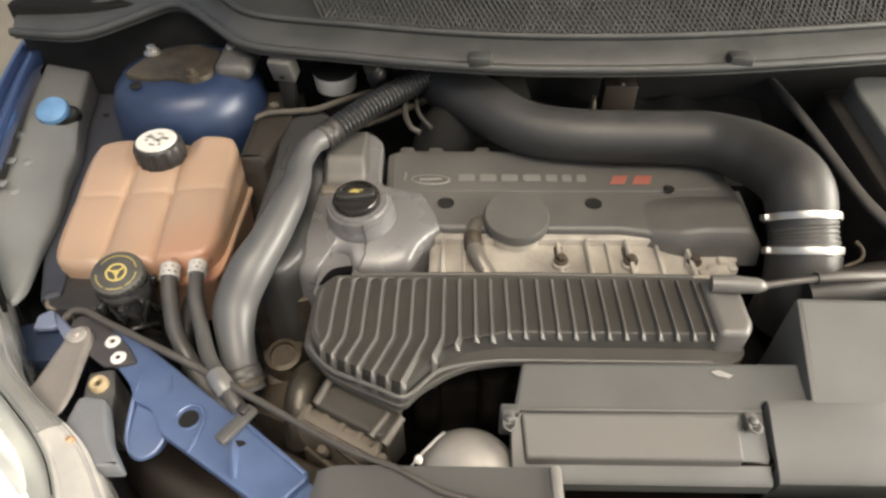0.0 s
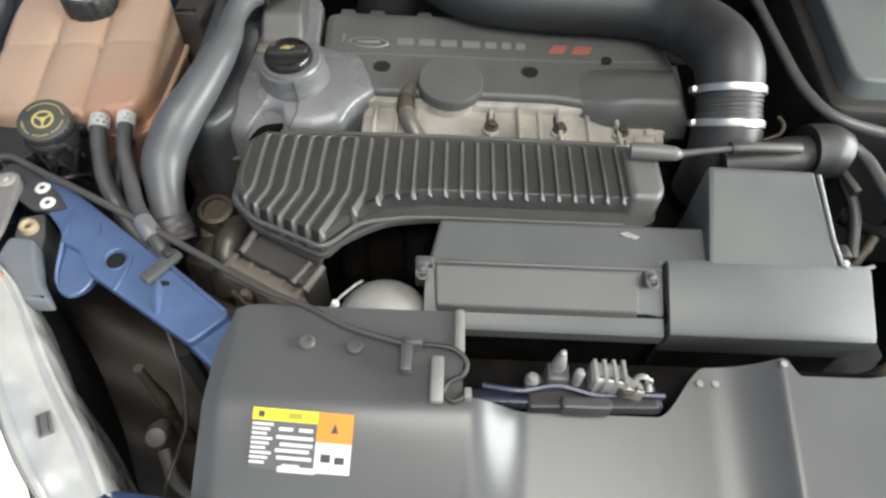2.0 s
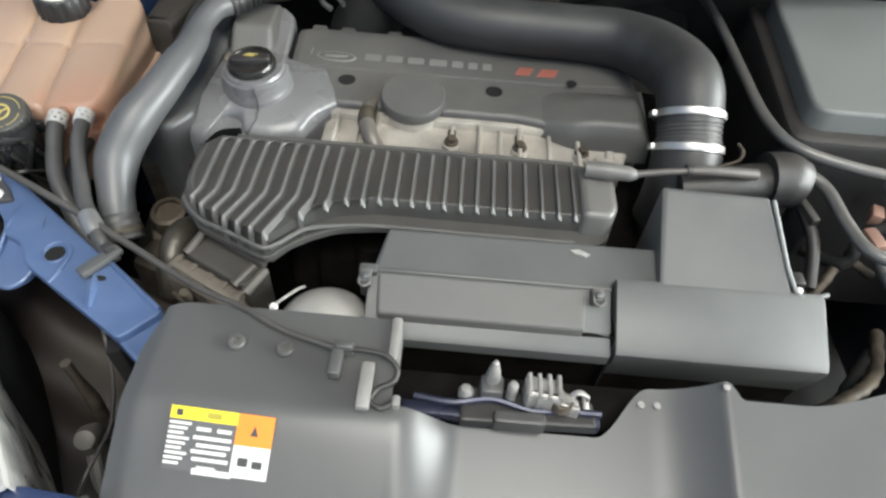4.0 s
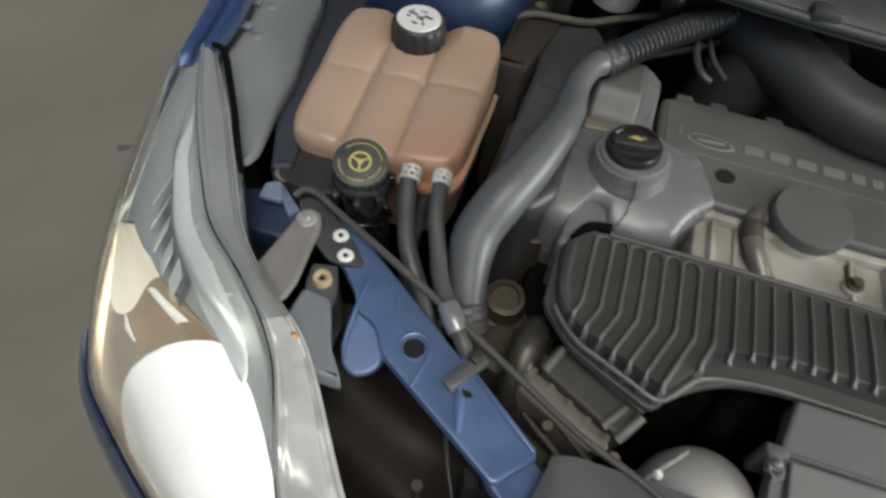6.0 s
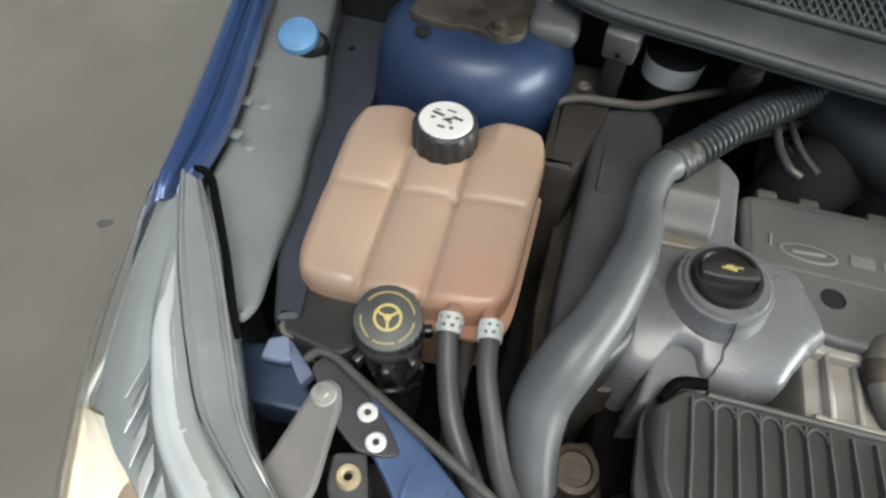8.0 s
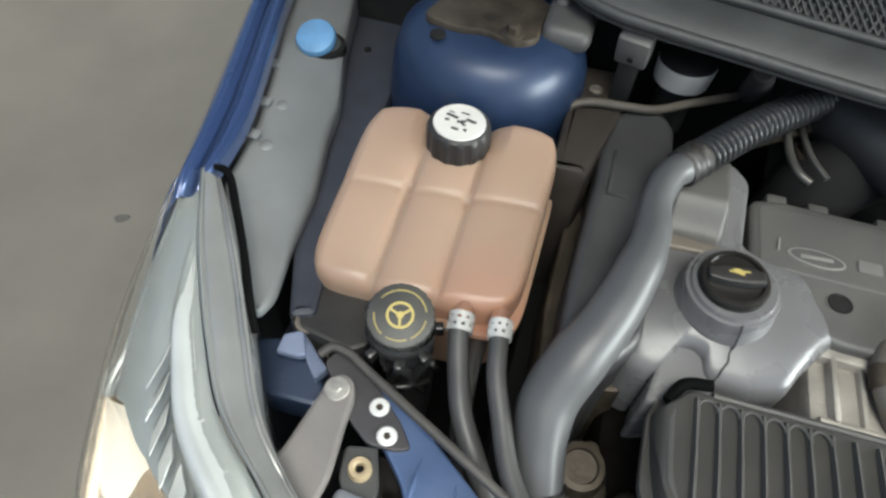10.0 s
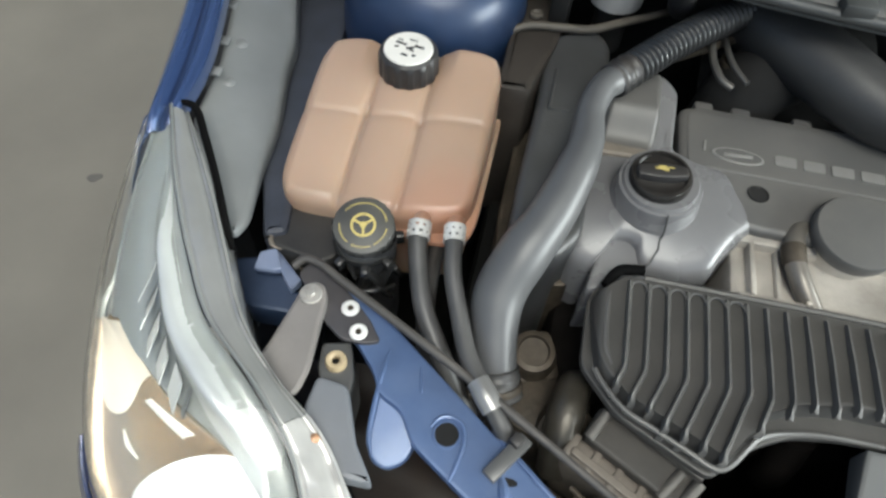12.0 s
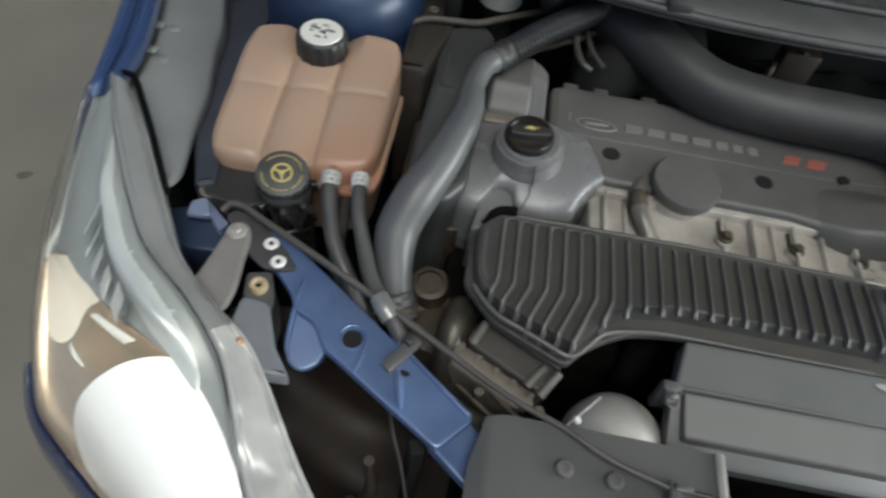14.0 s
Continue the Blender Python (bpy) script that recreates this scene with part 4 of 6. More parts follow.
for i, (dx, dy, w, h, a) in enumerate(((-0.010, 0.006, 0.014, 0.0035, -5), (0.012, 0.004, 0.012, 0.0035, -5), (-0.014, -0.001, 0.005, 0.003, 20), (0.002, 0.0, 0.010, 0.003, 30), (0.004, -0.003, 0.008, 0.0025, -25), (-0.002, -0.013, 0.008, 0.003, 0), (0.009, -0.012, 0.004, 0.003, 0), (-0.012, 0.012, 0.006, 0.0015, 0), (0.003, 0.014, 0.010, 0.0015, 0))):
    part("cap_print", box(-w / 2, w / 2, -h / 2, h / 2, 0, 0.0007, 0, at(-0.426 + dx, 0.786 + dy, 0.8882, 0, 0, a - 8)), INK, cap)
for x in (-0.364, -0.328):
    part("outlet_spigot", tube([(x - 0.001, 0.625, 0.799), (x, 0.605, 0.812), (x, 0.585, 0.819)], 0.0092, 14, 4), TANK, tank, "short plastic outlet spigot")


def coolant_hose(pts, r, label):
    h = thing("coolant_hose", label, "hose", pts[0], "hoses from the coolant tank")
    d = Vector(pts[1]) - Vector(pts[0])
    part("hose", tube([tuple(Vector(pts[0]) + d * 0.36)] + list(pts[1:]), r, 16, 8), RUBBER, h)
    c = Vector(pts[0]) + d * 0.6
    turn = Matrix.Translation(c) @ d.to_track_quat("Z", "Y").to_matrix().to_4x4()
    b = part("spring_clip", join(*[lathe([(r + 0.0003, z), (r + 0.0022, z), (r + 0.0022, z + 0.0042), (r + 0.0003, z + 0.0042)], turn, 24) for z in (-0.0095, -0.0024, 0.0052)]), ZINC, h, "zinc spring clip")
    for k in range(9):
        # slanted links between the bands
        a = 2 * math.pi * k / 9
        for z in (-0.0040, 0.0034):
            part("clip_link", box(r + 0.0003, r + 0.0021, -0.0022, 0.0022, -0.0022, 0.0022, 0, turn @ Matrix.Rotation(a + (0.3 if z > 0 else 0.0), 4, "Z") @ Matrix.Translation((0, 0, z))), ZINC, b)
    return h


coolant_hose([(-0.365, 0.604, 0.819), (-0.362, 0.575, 0.812), (-0.353, 0.545, 0.802), (-0.339, 0.509, 0.791), (-0.320, 0.481, 0.778), (-0.300, 0.458, 0.758), (-0.27, 0.43, 0.72)], 0.0107, "grey-black rubber coolant hose with a zinc clip")
coolant_hose([(-0.327, 0.605, 0.826), (-0.322, 0.572, 0.821), (-0.316, 0.542, 0.814), (-0.301, 0.505, 0.803), (-0.284, 0.467, 0.795), (-0.262, 0.436, 0.792), (-0.240, 0.409, 0.788), (-0.224, 0.391, 0.772)], 0.0096, "grey-black rubber coolant hose with a zinc clip, turning under the carrier")
h = thing("metal_pipe", "dull grey pipe joint by the carrier arm", "pipe", (-0.24, 0.41, 0.74))
part("pipe", tube([(-0.268, 0.441, 0.794), (-0.258, 0.429, 0.7935), (-0.248, 0.418, 0.790)], [0.0118, 0.0124, 0.0118], 14, 5), mat("bare_pipe", (0.3, 0.295, 0.285), 0.3, 0.6), h)
h = thing("coolant_hose", "thin black hose below the tank outlets", "hose", (-0.345, 0.6, 0.75), "hoses from the coolant tank")
part("hose", tube([(-0.345, 0.60, 0.77), (-0.343, 0.55, 0.765), (-0.335, 0.50, 0.74), (-0.315, 0.46, 0.70)], 0.010, 12, 6), BLACK, h)

# ---- power steering reservoir ----
psr = thing("fluid_reservoir", "black power steering reservoir with yellow steering wheel symbol", "reservoir", (-0.417, 0.56, 0.66))
PX, PY = -0.417, 0.563
GLOSS = mat("shiny_black_plastic", (0.014, 0.014, 0.014), 0.22, var=0.1, dust=0.15, dustcol=(0.1, 0.09, 0.08))
part("bottle", lathe([(0.0, 0.64), (0.020, 0.64), (0.024, 0.68), (0.025, 0.74), (0.022, 0.772), (0.024, 0.790), (0.025, 0.826)], at(PX + 0.010, PY - 0.002, 0), 24), BLACK, psr, "shiny black bottle")
part("neck_ring", lathe([(0.026, 0.806), (0.0335, 0.809), (0.0345, 0.813), (0.033, 0.819), (0.030, 0.822)], at(PX, PY, 0), 36), GLOSS, psr, "shiny black neck ring")
for a in (70, 150, 195, 235, 290):
    part("ring_tab", box(-0.004, 0.004, 0.030, 0.042, 0.800, 0.818, 0.0015, tilted(PX, PY, 0.81, 8, 0, 0) @ pose(0, 0, 0, 0, 0, a)), GLOSS, psr)
for a, z, tilt, h in ((150, 0.795, 25, 0.030), (178, 0.792, -18, 0.036), (200, 0.785, 30, 0.034), (222, 0.790, -24, 0.040), (248, 0.782, 18, 0.030), (190, 0.760, -30, 0.036), (215, 0.755, 26, 0.034)):
    # slanting moulded ribs between the neck and the bracket
    part("bottle_rib", box(-0.003, 0.003, 0.020, 0.036, -h / 2, h / 2, 0.0012, at(PX + 0.008, PY, z) @ Matrix.Rotation(radians(a), 4, "Z") @ Matrix.Rotation(radians(tilt), 4, "Y")), GLOSS, psr)
part("bracket_loop", tube([(PX - 0.014, PY - 0.035, 0.752), (PX + 0.002, PY - 0.042, 0.770), (PX + 0.022, PY - 0.035, 0.772), (PX + 0.034, PY - 0.018, 0.758)], 0.0036, 10, 6), GLOSS, psr, "shiny black bracket")
CAPM = tilted(PX, PY, 0.835, 14, 3, 0)
pc = part("screw_cap", lathe([(0.029, 0.824), (0.0325, 0.826), (0.0325, 0.832), (0.0325, 0.838), (0.0315, 0.8408), (0.030, 0.8415), (0, 0.8415)], CAPM, 96, (24, 0.0005, 0.825, 0.84)), mat("dusty_cap", (0.03, 0.03, 0.029), 0.45, dust=0.5, dustcol=(0.12, 0.115, 0.1)), psr, "black screw cap")
part("wheel_symbol", join(lathe([(0.0108, 0.8416), (0.0108, 0.8424), (0.0133, 0.8424), (0.0133, 0.8416)], CAPM, 36),
                          lathe([(0.0, 0.8424), (0.0035, 0.8424), (0.0035, 0.8416)], CAPM, 16),
                          *[box(-0.0012, 0.0012, 0.002, 0.0115, 0.8416, 0.8423, 0, CAPM @ pose(0, 0, 0, 0, 0, a)) for a in (75, 195, 315)]), YELLOW, pc, "yellow steering wheel symbol")
for a in list(range(-64, 65, 6)) + list(range(104, 158, 6)) + list(range(168, 214, 6)) + list(range(224, 276, 6)):
    part("ring_print", box(-0.0008, 0.0008, 0.0238, 0.0254, 0.8416, 0.8421, 0, CAPM @ pose(0, 0, 0, 0, 0, a)), YELLOW, pc)
tray = part("side_block", prism(rounded([(-0.535, 0.598), (-0.522, 0.545), (-0.46, 0.535), (-0.445, 0.548), (-0.44, 0.602)], 0.008), 0.73, 0.792, 0.004), mat("dusty_black_block", (0.02, 0.019, 0.018), 0.45, var=0.3, dust=0.3, dustcol=(0.08, 0.07, 0.058)), psr, "dusty ribbed black block")
for i in range(6):
    # dark bars on the rim stand in for shaded slots
    part("vent_slot", box(-0.0035, 0.0035, -0.002, 0.002, 0, 0.002, 0.0004, at(-0.527 + 0.0008 * i, 0.553 + 0.0075 * i, 0.7915, 0, 0, 5)), DARK, tray)
part("block_rim", tube([(-0.5335, 0.596, 0.7915), (-0.529, 0.570, 0.7915), (-0.521, 0.547, 0.7905), (-0.508, 0.543, 0.788)], [0.002, 0.0028, 0.003, 0.001], 8, 5), BAND, tray, "dusty tan rim")
part("wire_loop", tube([(-0.49, 0.545, 0.78), (-0.487, 0.535, 0.776), (-0.478, 0.529, 0.772), (-0.462, 0.527, 0.772)], 0.002, 8, 5), GRIME, psr)

# ---- bonnet release cable ----
cable = thing("bonnet_cable", "thin grey-black bonnet release cable along the carrier arm", "cable", (-0.2, 0.4, 0.79))
part("sheath", tube([(-0.485, 0.522, 0.796), (-0.474, 0.530, 0.802), (-0.455, 0.527, 0.803), (-0.432, 0.515, 0.803), (-0.355, 0.478, 0.801), (-0.262, 0.433, 0.797), (-0.225, 0.413, 0.796), (-0.187, 0.393, 0.795), (-0.142, 0.368, 0.795), (-0.095, 0.343, 0.798), (-0.045, 0.322, 0.803), (0.005, 0.296, 0.806), (0.068, 0.277, 0.809)], [0.0047] * 7 + [0.0043, 0.004] + [0.0037] * 4, 12, 8), mat("cable_sheath", (0.045, 0.042, 0.039), 0.45, dust=0.4, dustcol=(0.14, 0.125, 0.11)), cable)
part("sheath_end", tube([(0.068, 0.277, 0.809), (0.095, 0.276, 0.812), (0.118, 0.272, 0.812), (0.131, 0.260, 0.808), (0.128, 0.247, 0.804), (0.113, 0.238, 0.803), (0.108, 0.226, 0.803), (0.118, 0.218, 0.803), (0.129, 0.224, 0.802)], 0.003, 10, 8), BLACK, cable)
part("cable_clip", join(box(-0.006, 0.006, -0.02, 0.02, 0, 0.014, 0.002, at(0.068, 0.266, 0.8)), box(-0.009, 0.009, -0.004, 0.004, 0, 0.018, 0.002, at(0.075, 0.278, 0.8))), GREY, cable, "grey plastic clip")
part("cable_clip", join(box(-0.007, 0.007, -0.026, 0.026, 0, 0.01, 0.003, at(0.101, 0.240, 0.8)), box(-0.004, 0.004, -0.006, 0.006, 0, 0.014, 0.002, at(0.133, 0.228, 0.79))), mat("pale_clip_plastic", (0.22, 0.216, 0.207), 0.4, dust=0.2), cable, "pale plastic clip")
part("cable_clip", box(-0.006, 0.006, -0.006, 0.006, -0.012, 0.007, 0.002, at(-0.222, 0.392, 0.795, 0, 0, -35)), BLACK, cable, "black cable clip")
part("cable_clip", box(-0.034, 0.018, -0.0075, 0.0075, -0.004, 0.005, 0.002, at(-0.232, 0.370, 0.79, 0, 0, 236)), GREY, cable, "grey cable clip")

# ---- upper radiator hose ----
rad = thing("radiator_hose", "thick grey rubber radiator hose, corrugated towards the bulkhead", "hose", (-0.26, 0.47, 0.74))
part("smooth_hose", tube([(-0.247, 0.458, 0.750), (-0.258, 0.490, 0.776), (-0.265, 0.533, 0.804), (-0.249, 0.572, 0.834), (-0.230, 0.611, 0.851), (-0.214, 0.662, 0.864), (-0.206, 0.706, 0.870), (-0.206, 0.752, 0.874), (-0.1965, 0.790, 0.878), (-0.181, 0.812, 0.877)],
                         [0.0205, 0.0225, 0.0275, 0.0280, 0.0250, 0.0228, 0.0192, 0.0162, 0.0165, 0.0178], 24, 8), RADHOSE, rad, angle=60)
part("hose_joint", tube([(-0.186, 0.807, 0.874), (-0.176, 0.820, 0.876), (-0.166, 0.832, 0.877)], 0.0205, 20, 6, (0.012, 0.0012, 0.0, 1)), BLACK, rad, "black joint collar")
part("corrugated_hose", bellows([(-0.168, 0.830, 0.876), (-0.12, 0.885, 0.882), (-0.06, 0.945, 0.885), (0.0, 1.0, 0.885), (0.05, 1.05, 0.88)], 0.0188, 0.0078, 0.0019), mat("corrugated_plastic", (0.02, 0.021, 0.022), 0.33, dust=0.15, dustcol=(0.07, 0.068, 0.066)), rad, "grey corrugated section", angle=60)
part("hose_cuff", tube([(-0.243, 0.449, 0.742), (-0.248, 0.460, 0.752), (-0.253, 0.472, 0.762)], 0.0245, 20, 6, (0.010, 0.001, 0.0, 1)), RUBBER, rad)
ring_clip(rad, (-0.248, 0.458, 0.750), (-0.3, 0.6, 0.7), 0.0245, 0.008, GRIME, label="dull steel hose clamp")

# ---- timing covers and oil filler ----
tim = thing("timing_cover", "tall dark grey timing belt cover", "engine cover", (-0.25, 0.75, 0.6))
part("cover_plate", prism(rounded([(-0.270, 0.885), (-0.260, 0.922), (-0.238, 0.938), (-0.204, 0.943), (-0.186, 0.915), (-0.186, 0.80), (-0.19, 0.62), (-0.215, 0.585), (-0.269, 0.592), (-0.271, 0.672), (-0.267, 0.809)], 0.012), 0.60, 0.830, 0.010, 3, lambda x, y: 0.06 * (y - 0.75)), TIMING, tim)
part("cover_flange", prism(rounded([(-0.285, 0.885), (-0.272, 0.93), (-0.23, 0.95), (-0.196, 0.95), (-0.186, 0.60), (-0.276, 0.585), (-0.286, 0.68)], 0.012), 0.58, 0.745, 0.004), GRIME, tim, "dusty brown flange")
part("cover_rib", join(box(-0.253, -0.249, 0.79, 0.858, 0.828, 0.838, 0.0015), box(-0.253, -0.228, 0.787, 0.791, 0.828, 0.836, 0.0015)), TIMING, tim)

oil = thing("cam_cover_end", "smooth grey plastic cam cover end with the oil filler neck", "engine cover", (-0.11, 0.7, 0.72))
LOBE = [(-0.199, 0.604), (-0.208, 0.64), (-0.207, 0.70), (-0.20, 0.80), (-0.185, 0.862), (-0.12, 0.880), (-0.098, 0.86), (-0.096, 0.775), (-0.03, 0.757), (-0.016, 0.745), (-0.012, 0.728), (0.004, 0.712), (0.010, 0.698), (-0.016, 0.667), (-0.034, 0.642), (-0.045, 0.618), (-0.081, 0.606), (-0.117, 0.606), (-0.125, 0.613), (-0.129, 0.629), (-0.140, 0.635), (-0.156, 0.633), (-0.165, 0.615), (-0.174, 0.598)]


def lobe_top(x, y):
    return -0.0065 * smooth(-0.04, 0.0, x) + 0.010 * math.exp(-((x + 0.121) ** 2 + (y - 0.69) ** 2) / 0.0045) - 0.35 * max(0, 0.655 - y) + 0.03 * max(0, y - 0.78) / 0.1


def lobe_fn():
    bm = bmesh.new()
    out = rounded(LOBE, 0.009, 4)
    cx, cy = -0.115, 0.715
    steps = [(1.0, -0.09), (1.0, -0.018), (0.985, -0.006), (0.95, 0.0), (0.85, 0.002), (0.7, 0.002), (0.5, 0.002), (0.25, 0.002)]
    rings = []
    for s, dz in steps:
        rings.append([bm.verts.new((cx + (x - cx) * s, cy + (y - cy) * s, 0.815 + dz + lobe_top(cx + (x - cx) * s, cy + (y - cy) * s))) for x, y in out])
    for a, b in zip(rings, rings[1:]):
        for i in range(len(out)):
            j = (i + 1) % len(out)
            bm.faces.new((a[i], a[j], b[j], b[i]))
    bm.faces.new(rings[-1])
    return bm


# lighter copy of the cover plastic; the lobe's brighter lighting is painted in
LOBEGREY = mat("lit_cover_plastic", (0.132, 0.131, 0.135), 0.28, var=0.06, scale=14, bump=0.05, dust=0.2, dustcol=(0.2, 0.19, 0.175))
part("cover_shell", lobe_fn(), LOBEGREY, oil, angle=50)
part("arch_panel", prism(rounded([(-0.176, 0.572), (-0.165, 0.640), (-0.140, 0.645), (-0.118, 0.636), (-0.112, 0.600), (-0.135, 0.585)], 0.008), 0.70, 0.8055, 0.004, 2, lambda x, y: -0.28 * max(0.0, 0.64 - y)), LOBEGREY, oil, "recessed grey arch panel")


def hump(u, v):
    """The smooth raised hump behind the filler, sloping down to the front."""
    x, y = -0.202 + 0.100 * u, 0.750 + 0.137 * v
    s = smooth(0.0, 0.024, min(0.1 * u, 0.1 * (1 - u), 0.137 * (1 - v)))
    return (x, y, 0.780 + (0.042 + 0.028 * smooth(0.12, 0.42, v)) * s)


part("rear_hump", sheet(hump, 44, 48), COVER, oil, "grey raised hump", angle=70)
part("rear_step", prism(rounded([(-0.185, 0.742), (-0.185, 0.762), (-0.118, 0.760), (-0.122, 0.745)], 0.006), 0.80, 0.8255, 0.004, 3), BAND, oil, "dusty brown ledge")
part("filler_neck", lathe([(0.0500, 0.806), (0.0495, 0.826), (0.0485, 0.829), (0.0468, 0.832), (0.0465, 0.846), (0.045, 0.850), (0.042, 0.8508), (0.040, 0.855), (0.0, 0.855)], tilted(-0.118, 0.690, 0.84, 3, -2, 0), 48), LOBEGREY, oil, "grey plastic filler neck")
oc = part("oil_cap", lathe([(0.0335, 0.858), (0.0335, 0.866), (0.031, 0.870), (0.0275, 0.8705), (0.026, 0.867), (0.0, 0.866)], tilted(-0.121, 0.689, 0.86, 4, -3, 0) @ Matrix.Translation((0, 0, -0.005)), 40), mat("glossy_black", (0.012, 0.012, 0.012), 0.2, dust=0.08), oil, "glossy black oil filler cap")
part("cap_grip", prism(rounded([(-0.027, -0.006), (-0.027, 0.007), (-0.011, 0.010), (0.011, 0.010), (0.027, 0.007), (0.027, -0.006), (0.011, -0.009), (-0.011, -0.009)], 0.004), 0, 0.012, 0.003), BLACK, oc)
oc.children[0].matrix_basis = at(-0.121, 0.689, 0.859, 4, -3, 6)
part("oil_symbol", join(box(-0.006, 0.005, -0.0022, 0.0022, 0, 0.0007, 0), box(0.004, 0.010, -0.0008, 0.0008, 0, 0.0007, 0, at(0, 0.0015, 0, 0, 0, 15)), box(-0.009, -0.006, -0.003, -0.001, 0, 0.0007, 0), box(-0.003, 0.002, 0.002, 0.0038, 0, 0.0007, 0)), YELLOW, oc, "yellow oil can symbol")
bpy.data.objects["oil_symbol"].matrix_basis = at(-0.121, 0.690, 0.8715, 4, -3, -10)
part("neck_crack", tube([(-0.1085, 0.6455, 0.8505), (-0.1078, 0.6428, 0.845), (-0.1062, 0.6424, 0.834), (-0.1055, 0.6402, 0.824), (-0.1058, 0.6390, 0.816)], 0.0012, 6, 5), INK, oil, "thin dark crack")
part("crack_line", tube([(x, y, 0.8172 + lobe_top(x, y)) for x, y in ((-0.1058, 0.641), (-0.107, 0.634), (-0.1065, 0.628), (-0.110, 0.621), (-0.1125, 0.613), (-0.117, 0.607))], 0.0012, 6, 5), INK, oil, "thin dark crack")

# ---- main engine cover ----
eng = thing("engine_cover", "grey plastic engine cover with silver and red badge shapes", "engine cover", (0.18, 0.75, 0.74))
MAIN = [(-0.088, 0.755), (-0.092, 0.845), (-0.06, 0.853), (0.36, 0.853), (0.425, 0.82), (0.446, 0.74), (0.444, 0.672), (0.40, 0.655), (0.34, 0.660), (0.30, 0.674), (0.255, 0.682), (0.0, 0.682), (-0.03, 0.69), (-0.06, 0.72)]
part("cover_plate", prism(rounded(MAIN, 0.012), 0.745, 0.815, 0.007, 3, lambda x, y: 0.08 * (y - 0.735)), COVER, eng)
part("cover_ledge", prism(rounded([(-0.08, 0.755), (-0.084, 0.842), (0.36, 0.845), (0.415, 0.815), (0.42, 0.765), (0.30, 0.757)], 0.01), 0.81, 0.8165, 0.003, 2, lambda x, y: 0.08 * (y - 0.735)), COVER, eng)


def bulge(u, v):
    x = 0.262 + 0.185 * u
    front = 0.680 - 0.032 * smooth(0.0, 0.45, u)
    y = front + (0.766 - front) * v
    s = smooth(0.0, 0.6, u) * (1 - smooth(0.9, 1.0, u))
    t = smooth(0.0, 0.14, v) * (1 - smooth(0.5, 1.0, v))
    return (x, y, 0.8105 + 0.08 * (y - 0.735) + 0.024 * s * t - 0.03 * (1 - smooth(0.0, 0.08, v)))


part("cover_bulge", sheet(bulge, 24, 20), COVER, eng, angle=60)
for x, y in ((0.003, 0.732), (0.222, 0.733), (0.338, 0.76)):
    q = 0.65 if x > 0.3 else 1.0
    # dark disc laid on the cover for the recess's shade
    part("screw_recess", lathe([(0, 0.0), (0.0105 * q, 0.0), (0.0115 * q, 0.0008), (0.0125 * q, 0.0)], at(x, y, 0.8158 + 0.08 * (y - 0.735) + (0.0045 if x > 0.3 else 0), 0, 0, 0)), DARK, eng, "flat dark disc for the shade in a screw recess")


def ztop(y):
    return 0.8168 + 0.08 * (y - 0.735)


part("badge_oval", join(lathe([(0.0, 0.0), (0.0, 0.0012), (0.03, 0.0012), (0.0305, 0.0)], at(0, 0, 0) @ Matrix.Diagonal((1, 0.36, 1, 1)), 40)), SILVERPRINT, eng, "silver oval badge")
bpy.data.objects["badge_oval"].matrix_basis = at(-0.021, 0.780, ztop(0.78), 4.5, 0, -2)
part("badge_field", lathe([(0.0, 0.0), (0.0, 0.0008), (0.0275, 0.0008)], at(0, 0, 0.0008) @ Matrix.Diagonal((1, 0.33, 1, 1)), 40), COVER, eng)
bpy.data.objects["badge_field"].matrix_basis = at(-0.021, 0.780, ztop(0.78), 4.5, 0, -2)
part("badge_stroke", box(-0.017, 0.017, -0.0022, 0.0022, 0, 0.0009, 0.0002, at(-0.021, 0.780, ztop(0.78) + 0.0012, 4.5, 0, 4)), SILVERPRINT, eng)
part("badge_mark", box(-0.001, 0.001, -0.008, 0.008, 0, 0.0008, 0, at(-0.060, 0.788, ztop(0.788), 4.5, 0, -4)), SILVERPRINT, eng)
# plain blocks stand where the maker's lettering is
x = 0.022
for w in (0.030, 0.030, 0.030, 0.032, 0.022, 0.019, 0.019):
    part("badge_block", prism(rounded([(0, -0.0075), (w - 0.005, -0.0075), (w - 0.005, 0.0075), (0, 0.0075)], 0.003, 3), 0, 0.0009, 0), SILVERDIM, eng).matrix_basis = at(x, 0.785, ztop(0.785), 4.5, 0, 0)
    x += w + 0.003
for dx, w in ((0.252, 0.030), (0.286, 0.034)):
    part("badge_red", prism([(0, -0.009), (w - 0.008, -0.009), (w, 0.009), (0.008, 0.009)], 0, 0.001, 0), RED, eng, "red badge block").matrix_basis = at(dx, 0.782, ztop(0.782), 4.5, 0, 0)
for x in (-0.061, -0.015, 0.06):
    part("rear_tab", box(x - 0.012, x + 0.012, 0.848, 0.864, 0.806, 0.822, 0.004), COVER, eng)

# ---- cast cam cover strip ----
cast = thing("cam_housing", "dusty beige cast aluminium cam housing with ribs", "engine block", (0.2, 0.65, 0.6))
part("casting", prism(rounded([(-0.02, 0.60), (-0.02, 0.70), (0.43, 0.70), (0.42, 0.65), (0.385, 0.60)], 0.01), 0.60, 0.787, 0.006), CAST, cast)
part("front_lip", box(-0.015, 0.40, 0.6015, 0.609, 0.780, 0.796, 0.003), CAST, cast)
part("casting_lip", box(-0.02, 0.44, 0.672, 0.688, 0.775, 0.800, 0.004), CAST, cast)
